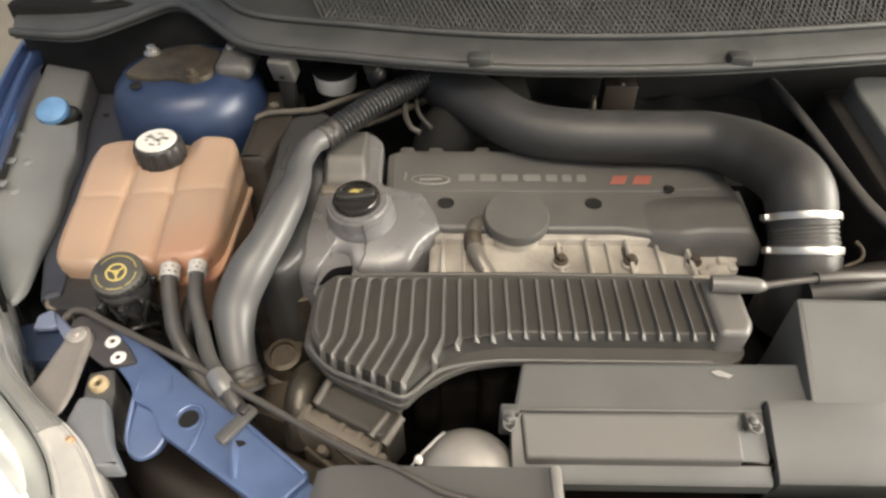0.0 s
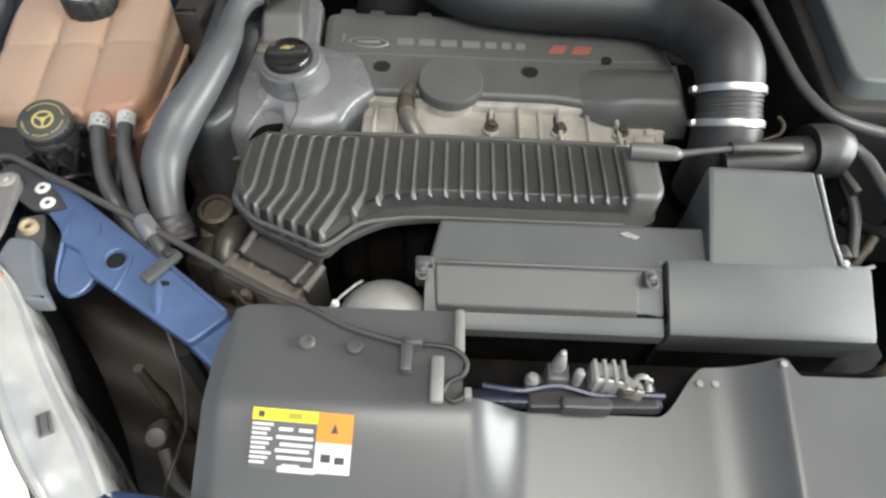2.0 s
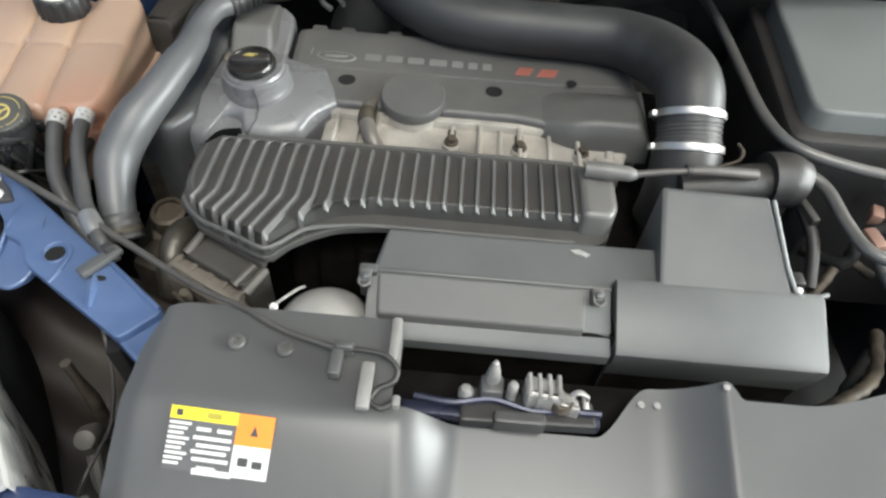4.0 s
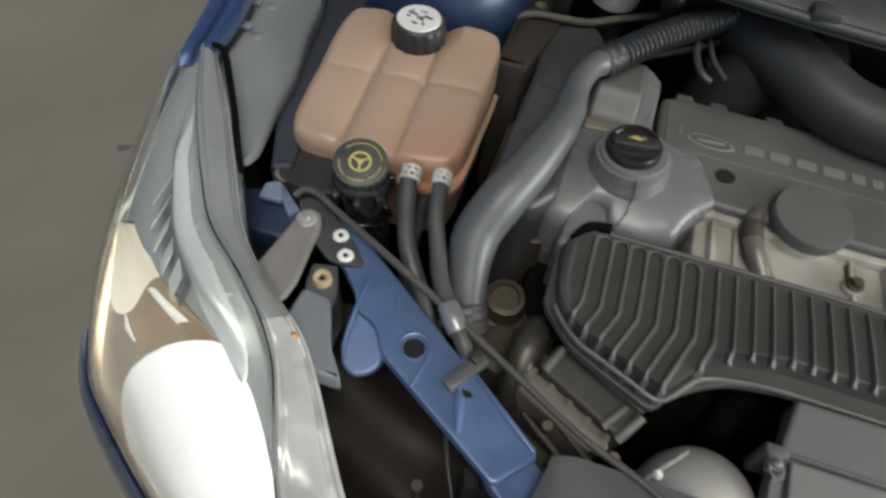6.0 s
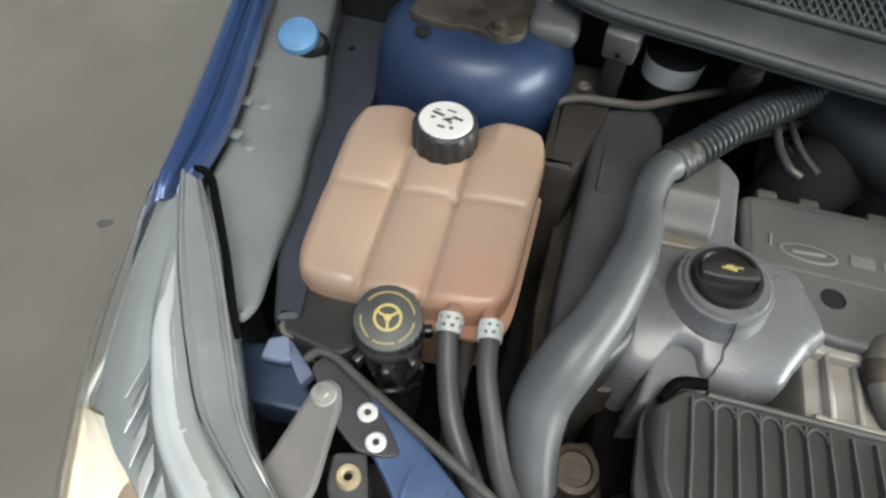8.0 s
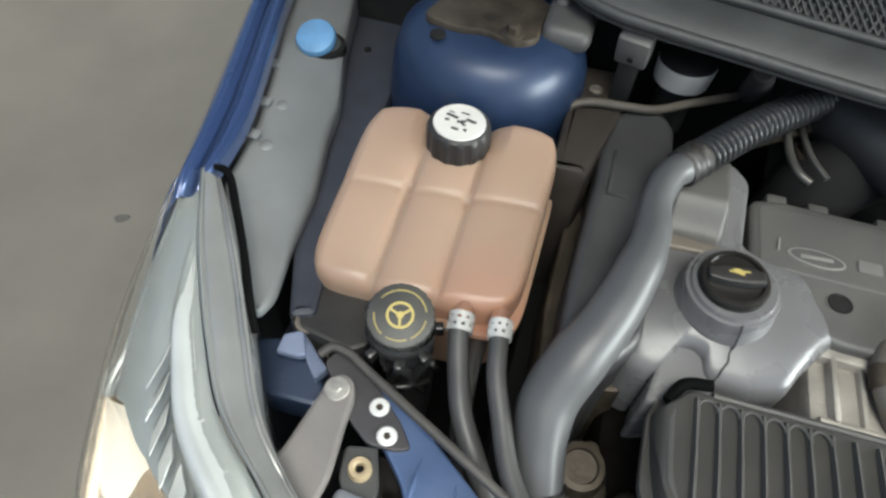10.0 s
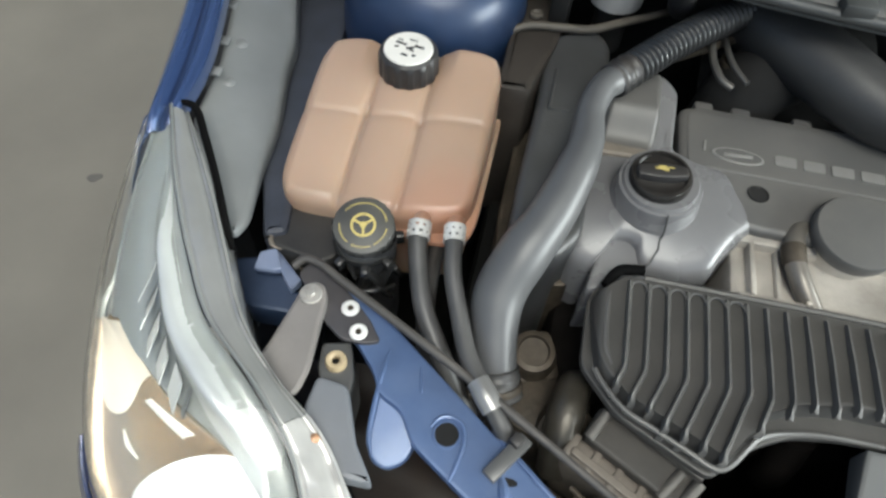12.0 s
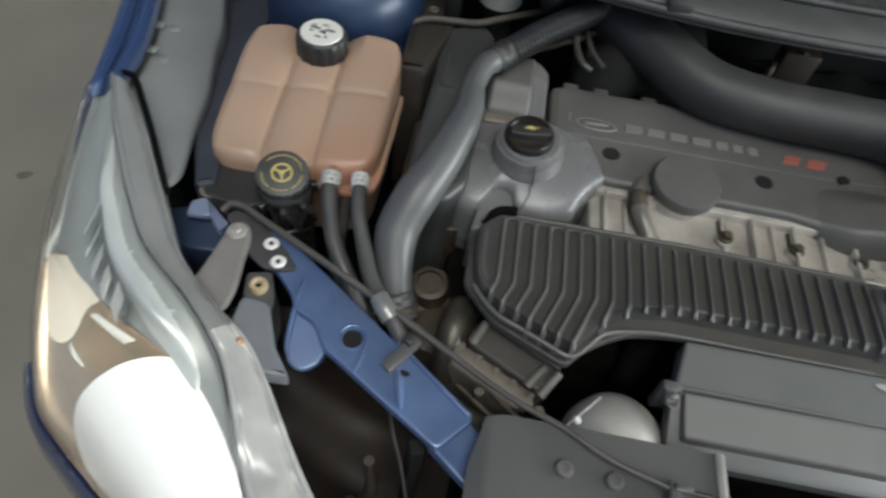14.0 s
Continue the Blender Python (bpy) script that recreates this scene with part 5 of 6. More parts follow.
for i, x in enumerate((0.0, 0.03, 0.058, 0.165, 0.205, 0.235, 0.262, 0.305, 0.345)):
    part("cast_rib", box(x - 0.003, x + 0.003, 0.605, 0.678, 0.778, 0.794 if i % 2 else 0.800, 0.002), CAST, cast)
for x in (0.165, 0.262, 0.35):
    b = part("bolt_boss", lathe([(0.013, 0.76), (0.012, 0.793), (0.0, 0.795)], at(x, 0.632, 0)), CAST, cast)
    bolt(b, x, 0.634, 0.795, 0.0068, GRIME, "boss_bolt", "brown bolt", 1.5, h=0.010)
    part("boss_web", box(x - 0.006, x + 0.006, 0.640, 0.668, 0.778, 0.792, 0.003), GRIME, b, "brown oily web")
for i, (x, y) in enumerate(((0.375, 0.628), (0.392, 0.640), (0.405, 0.630), (0.36, 0.618))):
    part("cast_lug", box(x - 0.007, x + 0.006, y - 0.006, y + 0.007, 0.76, 0.790 + 0.004 * (i % 2), 0.003), CAST, cast)

lid = thing("round_cap", "flat round black plastic cap on a pale collar", "cap", (0.103, 0.668, 0.77))
LC = (0.105, 0.694)
part("cap_top", lathe([(0.046, 0.824), (0.047, 0.827), (0.047, 0.838), (0.045, 0.8415), (0.042, 0.842), (0.0, 0.8425)], tilted(*LC, 0.83, 6, 0, 0) @ Matrix.Translation((0, 0, -0.014)), 44), COVER, lid, "dusty dark disc")
part("collar", lathe([(0.044, 0.775), (0.044, 0.80), (0.041, 0.805), (0.041, 0.824)], tilted(*LC, 0.83, 6, 0, 0) @ Matrix.Translation((0, 0, -0.014)), 44), CAST, lid, "pale metal collar")
part("side_tube", tube([(0.058, 0.708, 0.800), (0.046, 0.690, 0.806), (0.042, 0.662, 0.806), (0.050, 0.632, 0.800), (0.068, 0.606, 0.785)], 0.0115, 16, 6), mat("dusty_breather", (0.15, 0.138, 0.122), 0.36, 0.35, var=0.2, dust=0.35, dustcol=(0.2, 0.18, 0.15)), lid, "dusty grey breather tube")
part("tube_cuff", tube([(0.0425, 0.672, 0.806), (0.042, 0.660, 0.8055), (0.0435, 0.650, 0.804)], 0.0128, 16, 4), GRIME, lid, "brown clamp ring")

# ---- ribbed intake duct ----
duct = thing("intake_duct", "black plastic intake duct with raised parallel ribs", "intake duct", (0.1, 0.5, 0.74))
DUCT = [(-0.150, 0.590), (-0.168, 0.560), (-0.168, 0.492), (-0.128, 0.448), (-0.082, 0.427), (-0.038, 0.407), (-0.020, 0.430), (0.002, 0.452), (0.030, 0.466), (0.080, 0.474), (0.352, 0.474), (0.370, 0.486), (0.382, 0.545), (0.372, 0.572), (0.345, 0.590)]
part("flange", prism(rounded([(x + 0.004 * (1 if x > 0 else -1), y + (0.004 if y > 0.5 else -0.007)) for x, y in DUCT], 0.012), 0.780, 0.789, 0.002), RIB, duct)


def front_edge(x):
    """The duct's front edge in plan."""
    pts = [(-0.168, 0.494), (-0.150, 0.468), (-0.128, 0.447), (-0.082, 0.427), (-0.038, 0.408), (-0.018, 0.434), (0.002, 0.457), (0.030, 0.472), (0.080, 0.482), (0.36, 0.482)]
    for (a, b), (c, d) in zip(pts, pts[1:]):
        if a <= x <= c:
            return b + (d - b) * (x - a) / (c - a)
    return pts[-1][1]


def duct_fn(u, v):
    x = -0.168 + 0.55 * u
    f = front_edge(max(-0.168, min(0.36, x)))
    if x < -0.155:
        f += 0.05 * ((-0.155 - x) / 0.013) ** 2
    b = 0.590 - 0.03 * max(0.0, (-0.14 - x) / 0.028) - 0.04 * max(0.0, (x - 0.345) / 0.037) ** 2
    if x > 0.355:
        f += 0.03 * ((x - 0.355) / 0.027) ** 2
    f += 0.007 if x > 0.0 else 0.003
    y = f + (b - f) * v
    e = min((b - y) * 1.6, x + 0.168, 0.382 - x, (y - f) * 4)
    r = 0.012
    d = 0.022 * (1 - math.sqrt(max(0.0, 1 - (1 - min(1.0, e / r)) ** 2)))
    return (x, y, 0.816 - d)


def duct_body():
    bm = sheet(duct_fn, 110, 48)
    es = [e for e in bm.edges if e.is_boundary]
    g = bmesh.ops.extrude_edge_only(bm, edges=es)
    for q in g["geom"]:
        if isinstance(q, bmesh.types.BMVert):
            q.co.z = 0.772
    return bm


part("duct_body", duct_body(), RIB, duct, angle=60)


def rib_mesh(x0):
    """One raised rib from the rear edge to the front, bending with the duct."""
    line = [(x0, 0.582, 0.806), (x0, 0.576, 0.8215), (x0, 0.53, 0.8245)]
    bend = 0.0 if x0 > 0.075 else min(1.0, (0.075 - x0) / 0.04) * 0.40
    x, y = x0, 0.50
    while True:
        line.append((x, y, 0.8245))
        if y <= front_edge(max(-0.167, x)) + 0.008 or x < -0.15:
            break
        y -= 0.006
        x -= bend * 0.006 * max(0.0, min(1, (0.479 - y) / 0.008))
    line.append((x, y - 0.004, 0.822))
    line.append((x, y - 0.007, 0.817))
    if x0 < 0.02:
        line.append((x, y - 0.009, 0.790))
    bm = bmesh.new()
    w0, w1 = 0.0020, 0.0009
    prev = None
    for p in line:
        q = [bm.verts.new((p[0] + s * w, p[1], z)) for s, w, z in ((-1, w0, min(p[2] - 0.004, 0.812)), (-1, w1, p[2]), (1, w1, p[2]), (1, 0.0052, min(p[2] - 0.004, 0.8145)))]
        if prev:
            for i in range(3):
                bm.faces.new((prev[i], prev[i + 1], q[i + 1], q[i]))
        prev = q
    return bm


RIBN = 24


def rib_x(i):
    """Where each rib starts; the pitch widens slightly along the duct."""
    return -0.1355 + 0.0195 * i + 0.0000227 * i * i


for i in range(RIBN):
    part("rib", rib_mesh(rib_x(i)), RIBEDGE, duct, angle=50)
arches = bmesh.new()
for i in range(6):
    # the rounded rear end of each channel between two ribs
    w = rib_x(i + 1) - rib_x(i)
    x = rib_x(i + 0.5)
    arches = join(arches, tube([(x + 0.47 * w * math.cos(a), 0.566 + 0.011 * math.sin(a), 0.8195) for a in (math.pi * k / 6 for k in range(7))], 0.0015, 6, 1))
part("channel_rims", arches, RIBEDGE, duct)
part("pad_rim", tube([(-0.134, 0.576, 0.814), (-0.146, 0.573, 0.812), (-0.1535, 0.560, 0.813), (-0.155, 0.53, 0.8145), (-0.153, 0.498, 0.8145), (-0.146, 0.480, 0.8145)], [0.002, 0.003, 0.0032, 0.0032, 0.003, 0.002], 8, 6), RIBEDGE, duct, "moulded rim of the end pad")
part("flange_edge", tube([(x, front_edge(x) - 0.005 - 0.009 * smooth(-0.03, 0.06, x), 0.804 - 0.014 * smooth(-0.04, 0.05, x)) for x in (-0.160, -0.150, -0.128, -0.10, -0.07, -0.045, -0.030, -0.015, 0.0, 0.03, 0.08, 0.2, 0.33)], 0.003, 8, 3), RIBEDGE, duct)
part("end_block", prism(rounded([(0.334, 0.484), (0.334, 0.577), (0.370, 0.577), (0.380, 0.560), (0.380, 0.500), (0.370, 0.484)], 0.010), 0.775, 0.826, 0.008, 3), PALE, duct, "smooth pale end block")
# near-black strip painting the dark gap behind the duct's corner
part("rear_lip", tube([(-0.158, 0.572, 0.806), (-0.145, 0.592, 0.81), (-0.12, 0.597, 0.812)], 0.006, 10, 5), GAP, duct, "black strip standing in for the shaded gap")
part("rear_bead", tube([(-0.12, 0.586, 0.813), (0.1, 0.588, 0.814), (0.33, 0.586, 0.814)], 0.004, 8, 4), RIB, duct)
neck = thing("duct_boot", "dusty dark rubber boot with a pale clamp band under the duct", "intake duct", (-0.12, 0.41, 0.68))
BOOT = mat("dusty_boot", (0.035, 0.033, 0.029), 0.6, var=0.3, dust=0.5, dustcol=(0.075, 0.066, 0.055))
part("boot_panel", prism(rounded([(-0.140, 0.462), (-0.040, 0.408), (-0.064, 0.376), (-0.156, 0.424)], 0.010), 0.68, 0.762, 0.004, 3), BOOT, neck, "flat dusty rubber boot")
POST = mat("dusty_moulding", (0.07, 0.066, 0.058), 0.5, var=0.25, dust=0.4, dustcol=(0.13, 0.115, 0.095))
for a, b in (((-0.136, 0.450, 0.768), (-0.150, 0.424, 0.758)), ((-0.044, 0.402, 0.768), (-0.064, 0.374, 0.756)), ((-0.060, 0.409, 0.764), (-0.080, 0.383, 0.756))):
    part("boot_post", tube([a, tuple((p + q) / 2 for p, q in zip(a, b)), b], [0.0055, 0.006, 0.0065], 10, 4), POST, neck, "dusty moulded post")
part("boot_rim", tube([(-0.135, 0.452, 0.775), (-0.09, 0.428, 0.775), (-0.045, 0.404, 0.775)], 0.005, 8, 5), BOOT, neck)
band = part("clamp_band", prism(rounded([(-0.158, 0.428), (-0.066, 0.379), (-0.084, 0.354), (-0.176, 0.400)], 0.010), 0.66, 0.750, 0.007, 4), BAND, neck, "pale dusty clamp band")
for k in range(5):
    a = Vector((-0.160, 0.418)).lerp(Vector((-0.072, 0.370)), k / 4)
    part("band_rib", box(-0.004, 0.004, -0.013, 0.013, -0.006, 0.004, 0.0015, at(a.x - 0.004, a.y - 0.002, 0.748, 0, 0, -28)), BAND, band)
part("band_bolt", lathe([(0.0, 0.010), (0.005, 0.010), (0.006, 0.008), (0.006, -0.03)], at(-0.134, 0.366, 0.752, 15, 0, 0), 12), GRIME, band, "dull bolt")
part("band_strap", prism(rounded([(-0.162, 0.415), (-0.068, 0.366), (-0.072, 0.358), (-0.166, 0.407)], 0.003), 0.745, 0.7545, 0.0015), BAND, band, "narrow dusty strap")
part("band_bolt", lathe([(0.0, 0.012), (0.006, 0.012), (0.007, 0.010), (0.007, -0.03)], at(-0.064, 0.356, 0.752, 20, 0, 0), 12), GRIME, band)
part("lower_housing", prism(rounded([(-0.205, 0.392), (-0.098, 0.345), (-0.105, 0.315), (-0.185, 0.335)], 0.012), 0.60, 0.722, 0.007, 3), GRIME, neck, "brown dusty housing")
part("elbow_pipe", tube([(-0.158, 0.500, 0.705), (-0.167, 0.480, 0.738), (-0.173, 0.452, 0.748), (-0.175, 0.424, 0.734), (-0.174, 0.402, 0.70)], [0.017, 0.0185, 0.0195, 0.0185, 0.017], 18, 6), mat("oily_brown_casting", (0.05, 0.045, 0.036), 0.35, 0.4, var=0.4, scale=45, bump=0.3, bscale=120, dust=0.3, dustcol=(0.1, 0.088, 0.068)), neck, "oily brown elbow pipe", angle=60)

# ---- big intake hose over the engine ----
big = thing("intake_hose", "thick matt black intake hose with two steel clamps", "hose", (0.3, 0.8, 0.8))
part("hose", tube([(-0.06, 1.05, 0.86), (-0.01, 0.99, 0.868), (0.06, 0.912, 0.870), (0.13, 0.858, 0.862), (0.22, 0.838, 0.862), (0.33, 0.835, 0.862), (0.403, 0.826, 0.864), (0.452, 0.786, 0.870), (0.478, 0.735, 0.876), (0.486, 0.692, 0.872), (0.489, 0.655, 0.842)],
                  [0.045, 0.045, 0.0435, 0.0415, 0.0405, 0.041, 0.0425, 0.045, 0.0455, 0.045, 0.044], 32, 8), HOSE, big, angle=60)
ring_clip(big, (0.488, 0.664, 0.851), (0.0, 0.74, 0.67), 0.0455, 0.010, STEEL, label="bright steel band clamp")
ring_clip(big, (0.490, 0.632, 0.820), (0.0, 0.70, 0.71), 0.0455, 0.010, STEEL, label="bright steel band clamp")
part("rubber_coupling", tube([(0.489, 0.658, 0.844), (0.490, 0.646, 0.833), (0.490, 0.634, 0.822), (0.490, 0.620, 0.808)], [0.0435, 0.0425, 0.0445, 0.045], 32, 14, (0.006, 0.0009, 0.004, 0.05)), RUBBER, big, "black rubber coupling", angle=60)
thr = thing("throttle_inlet", "dark plastic inlet elbow with a side branch", "inlet", (0.5, 0.58, 0.74))
part("elbow", tube([(0.490, 0.628, 0.816), (0.489, 0.612, 0.797), (0.487, 0.600, 0.77), (0.485, 0.595, 0.72)], 0.047, 30, 6), BLACK, thr, angle=60)
part("branch", tube([(0.47, 0.567, 0.805), (0.53, 0.575, 0.812), (0.575, 0.585, 0.812), (0.612, 0.588, 0.81)], [0.024, 0.024, 0.026, 0.026], 20, 6), BLACK, thr, angle=60)
part("branch_end", tube([(0.588, 0.59, 0.815), (0.614, 0.592, 0.815), (0.635, 0.590, 0.81)], [0.036, 0.037, 0.033], 24, 5), BLACK, thr, "black rubber end cap", angle=50)
part("end_bracket", join(box(-0.006, 0.006, -0.03, 0.02, -0.08, 0.0, 0.003, at(0.645, 0.565, 0.80, 0, 0, 12)), tube([(0.645, 0.57, 0.79), (0.652, 0.52, 0.775), (0.65, 0.47, 0.74)], 0.008, 10, 5)), BLACK, thr)
part("clamp_tail", tube([(0.53, 0.60, 0.822), (0.552, 0.607, 0.828), (0.560, 0.622, 0.832), (0.556, 0.635, 0.834)], 0.0026, 8, 5), GRIME, thr, "bent steel wire")
rod = thing("link_rod", "slim pale link rod from the duct to the inlet", "rod", (0.42, 0.548, 0.82))
part("rod", tube([(0.40, 0.549, 0.840), (0.45, 0.551, 0.849), (0.50, 0.557, 0.850), (0.56, 0.566, 0.842)], [0.005, 0.0042, 0.0065, 0.0075], 12, 5), mat("link_metal", (0.10, 0.092, 0.086), 0.45, 0.2), rod)
part("rod_sleeve", tube([(0.340, 0.556, 0.836), (0.365, 0.553, 0.838), (0.392, 0.550, 0.839), (0.405, 0.549, 0.839)], [0.011, 0.0115, 0.010, 0.006], 16, 5), PALE, rod, "ribbed grey sleeve")
part("rod_band", tube([(0.464, 0.553, 0.850), (0.470, 0.554, 0.850)], 0.008, 12, 2), BLACK, rod)

# ---- air filter box ----
air = thing("air_filter_box", "large smooth grey plastic air filter box", "air box", (0.35, 0.42, 0.55))

def slab(pts, z0, z1, b, top=None):
    return prism(rounded(pts, 0.004, 2), z0, z1, b, 2, top)


part("lid_rear", slab([(0.424, 0.390), (0.431, 0.526), (0.566, 0.524), (0.588, 0.390)], 0.60, 0.797, 0.005, lambda x, y: 0.43 * (y - 0.412)), AIRGREY, air, "sloping grey lid")
part("lid_front", xprism([(0.4135, 0.69), (0.4135, 0.797), (0.404, 0.7965), (0.336, 0.7635), (0.330, 0.758), (0.3305, 0.742), (0.345, 0.69)], 0.374, 0.621, 0.003), AIRGREY, air, "smooth grey lid over the filter")
part("lid_strip", slab([(0.098, 0.461), (0.431, 0.463), (0.431, 0.4145), (0.372, 0.4145), (0.372, 0.401), (0.085, 0.401)], 0.768, 0.789, 0.004, lambda x, y: 0.2 * (y - 0.42)), AIRGREY, air, "long grey lid strip")
# paler tube paints the bright highlight along the lid's right edge
part("lid_edge", tube([(0.570, 0.520, 0.842), (0.588, 0.414, 0.797), (0.628, 0.416, 0.795)], 0.0028, 8, 3), WING, air)
part("front_panel", xprism([(0.400, 0.762), (0.400, 0.786), (0.336, 0.7575), (0.330, 0.752), (0.3305, 0.735), (0.336, 0.73)], 0.082, 0.370, 0.003), AIRGREY, air, "sloping grey front panel")
part("module_plate", slab([(0.093, 0.396), (0.338, 0.396), (0.336, 0.348), (0.097, 0.348)], 0.75, 0.793, 0.003, lambda x, y: 0.36 * (y - 0.396)), mat("module_plastic", (0.088, 0.087, 0.084), 0.5, var=0.06, dust=0.25, dustcol=(0.13, 0.122, 0.11)), air, "raised pale grey module plate")
for x in (0.079, 0.352):
    part("lid_clip", join(box(x - 0.007, x + 0.007, 0.380, 0.399, 0.780, 0.793, 0.002), tube([(x - 0.006, 0.386, 0.793), (x - 0.006, 0.377, 0.793), (x, 0.372, 0.793), (x + 0.006, 0.377, 0.793), (x + 0.006, 0.386, 0.793)], 0.0015, 8, 4)), PALE, air, "spring clip")
    part("clip_dome", lathe([(0, 0.7975), (0.003, 0.797), (0.005, 0.7955), (0.0055, 0.793)], at(x, 0.387, 0), 20), AIRGREY, air)
part("left_step", box(0.070, 0.092, 0.395, 0.408, 0.74, 0.792, 0.003), AIRGREY, air)
part("tape_mark", prism([(0.322, 0.450), (0.331, 0.453), (0.346, 0.446), (0.340, 0.4425), (0.328, 0.445)], 0.790, 0.7965, 0), CHALK, air, "small faint chalk mark")
part("corner_pin", lathe([(0.004, 0.0), (0.004, 0.005), (0.002, 0.007), (0, 0.007)], at(0.592, 0.416, 0.795), 16), PAPER, air, "small white pin")
part("panel_gap", box(0.3705, 0.3735, 0.336, 0.399, 0.60, 0.750, 0), DARK, air)
part("box_base", slab([(0.125, 0.45), (0.62, 0.45), (0.62, 0.347), (0.125, 0.347)], 0.45, 0.765, 0.006), VOID, air, "lower box coloured near black for shade")
part("side_bracket", join(box(0.59, 0.604, 0.425, 0.445, 0.70, 0.80, 0.003), box(0.618, 0.628, 0.44, 0.54, 0.66, 0.70, 0.003)), BLACK, air)

# ---- radiator top cover ----
slam = thing("radiator_cover", "wide grey plastic radiator cover with moulded channels", "cover panel", (0.2, 0.2, 0.70))


def cover_z(x, y):
    left = 1 - smooth(0.134, 0.202, x)
    z = 0.763 + 0.032 * left
    rise = max(0.0, min(1.0, (x - 0.395) / 0.075))
    z += 0.030 * rise ** 2.1
    z -= 0.030 * smooth(0.655, 0.70, x)
    fall = 0.6 * math.sqrt(max(0.0, 0.218 - y) ** 2 + 0.0002) - 0.0085 if y < 0.26 else 0.0
    k = smooth(0.125, 0.205, x)
    z -= fall * (1 - k) + 0.26 * max(0.0, 0.30 - y) * k - 0.018 * k
    z -= 0.9 * max(0.0, 0.0 - y) ** 1.3
    z -= 0.006 * smooth(-0.118, -0.142, x) if x < -0.118 else 0
    return z


def cover_left(u, v):
    y = 0.328 - 0.388 * v
    x0 = -0.139 + 0.012 * smooth(0.27, 0.33, y) - 0.05 * max(0.0, 0.20 - y)
    x = x0 + (0.128 - x0) * u
    y -= 0.012 * smooth(-0.10, -0.15, x) * (1 - v)
    return (x, y, cover_z(x, y))


def cover_right(u, v):
    x = 0.128 + 0.582 * u
    back = 0.226 + 0.054 * smooth(0.34, 0.40, x) - 0.018 * smooth(0.474, 0.49, x) + 0.03 * smooth(0.55, 0.7, x)
    y = back + (-0.06 - back) * v
    return (x, y, cover_z(x, y))


part("cover_sheet", sheet(cover_left, 56, 40, 0.003), GREY, slam, "flat grey cover with the label", angle=32)
part("cover_sheet", sheet(cover_right, 140, 40, 0.003), GREY, slam, "moulded grey cover behind the grille", angle=32)
part("rear_edge", box(-0.085, 0.124, 0.322, 0.330, 0.755, 0.794, 0.003), GREY, slam)
part("end_flange", box(0.118, 0.130, 0.275, 0.330, 0.745, 0.800, 0.004), mat("pale_edge_plastic", (0.22, 0.216, 0.208), 0.35, dust=0.2), slam, "pale rolled edge")
for x, y in ((-0.041, 0.281), (0.011, 0.278)):
    part("push_pin", lathe([(0.0095, 0.0), (0.0095, 0.003), (0.008, 0.0048), (0.0045, 0.0052), (0.004, 0.004), (0, 0.004)], at(x, y, 0.7965), 24), COVER, slam, "grey push pin")
for x in (0.395, 0.412):
    part("edge_pin", lathe([(0.004, 0.0), (0.004, 0.002), (0, 0.003)], at(x - 0.005, 0.262, cover_z(x - 0.005, 0.262) + 0.001), 16), CHALK, slam, "small pale fastener")
part("edge_pin", lathe([(0.0035, 0.0), (0.0035, 0.004), (0, 0.005)], at(0.470, 0.272, cover_z(0.470, 0.272) + 0.001), 16), CHALK, slam, "small pale fastener")
part("side_apron", prism(rounded([(-0.285, 0.105), (-0.215, 0.132), (-0.155, 0.126), (-0.13, 0.105), (-0.09, 0.02), (-0.20, 0.0), (-0.245, 0.045)], 0.008), 0.735, 0.757, 0.005), PAINT, car, "glossy blue bumper ledge")
part("apron_pin", lathe([(0.010, 0.0), (0.010, 0.004), (0.006, 0.006), (0, 0.006)], at(-0.205, 0.085, 0.757), 20), BLACK, car)
part("edge_clip", prism([(-0.150, 0.118), (-0.140, 0.122), (-0.128, 0.098), (-0.140, 0.092)], 0.757, 0.775, 0.002), BLACK, car, "black edge clip")

sticker = thing("warning_label", "warning sticker with yellow strip, orange block and fine print", "label", (-0.03, 0.17, 0.797))
LM = at(-0.083, 0.2065, 0.7968, 31, 0, 0) @ pose(0, 0, 0, 0, 0, -2.5)


def stick(name, x0, x1, y0, y1, z, material, parent, label=""):
    return part(name, box(x0, x1, y0, y1, z, z + 0.0005, 0, LM), material, parent, label)


base = stick("sticker_base", 0, 0.102, -0.060, 0, 0, mat("grey_sticker", (0.1, 0.1, 0.1), 0.4, var=0.05, bump=0), sticker)
stick("yellow_strip", 0, 0.066, -0.012, 0, 0.0006, YELLOWSTRIP, base)
stick("orange_block", 0.066, 0.102, -0.030, 0, 0.0006, ORANGE, base)
stick("white_block", 0.066, 0.102, -0.060, -0.030, 0.0006, PAPER, base)
part("triangle", prism([(0.080, -0.020), (0.088, -0.020), (0.084, -0.010)], 0.0012, 0.0016, 0), INK, base).matrix_basis = LM
stick("mark", 0.072, 0.082, -0.049, -0.041, 0.0012, INK, base)
stick("mark", 0.086, 0.096, -0.050, -0.043, 0.0012, INK, base)
stick("mark", 0.036, 0.050, -0.009, -0.003, 0.0012, mat("olive_print", (0.35, 0.3, 0.03), 0.5, bump=0), base)
stick("mark", 0.006, 0.012, -0.009, -0.003, 0.0012, INK, base)
for k in range(9):
    stick("print_line", 0.001, 0.022 - 0.003 * (k % 3), -0.017 - 0.0047 * k, -0.0145 - 0.0047 * k, 0.0012, PAPER, base)
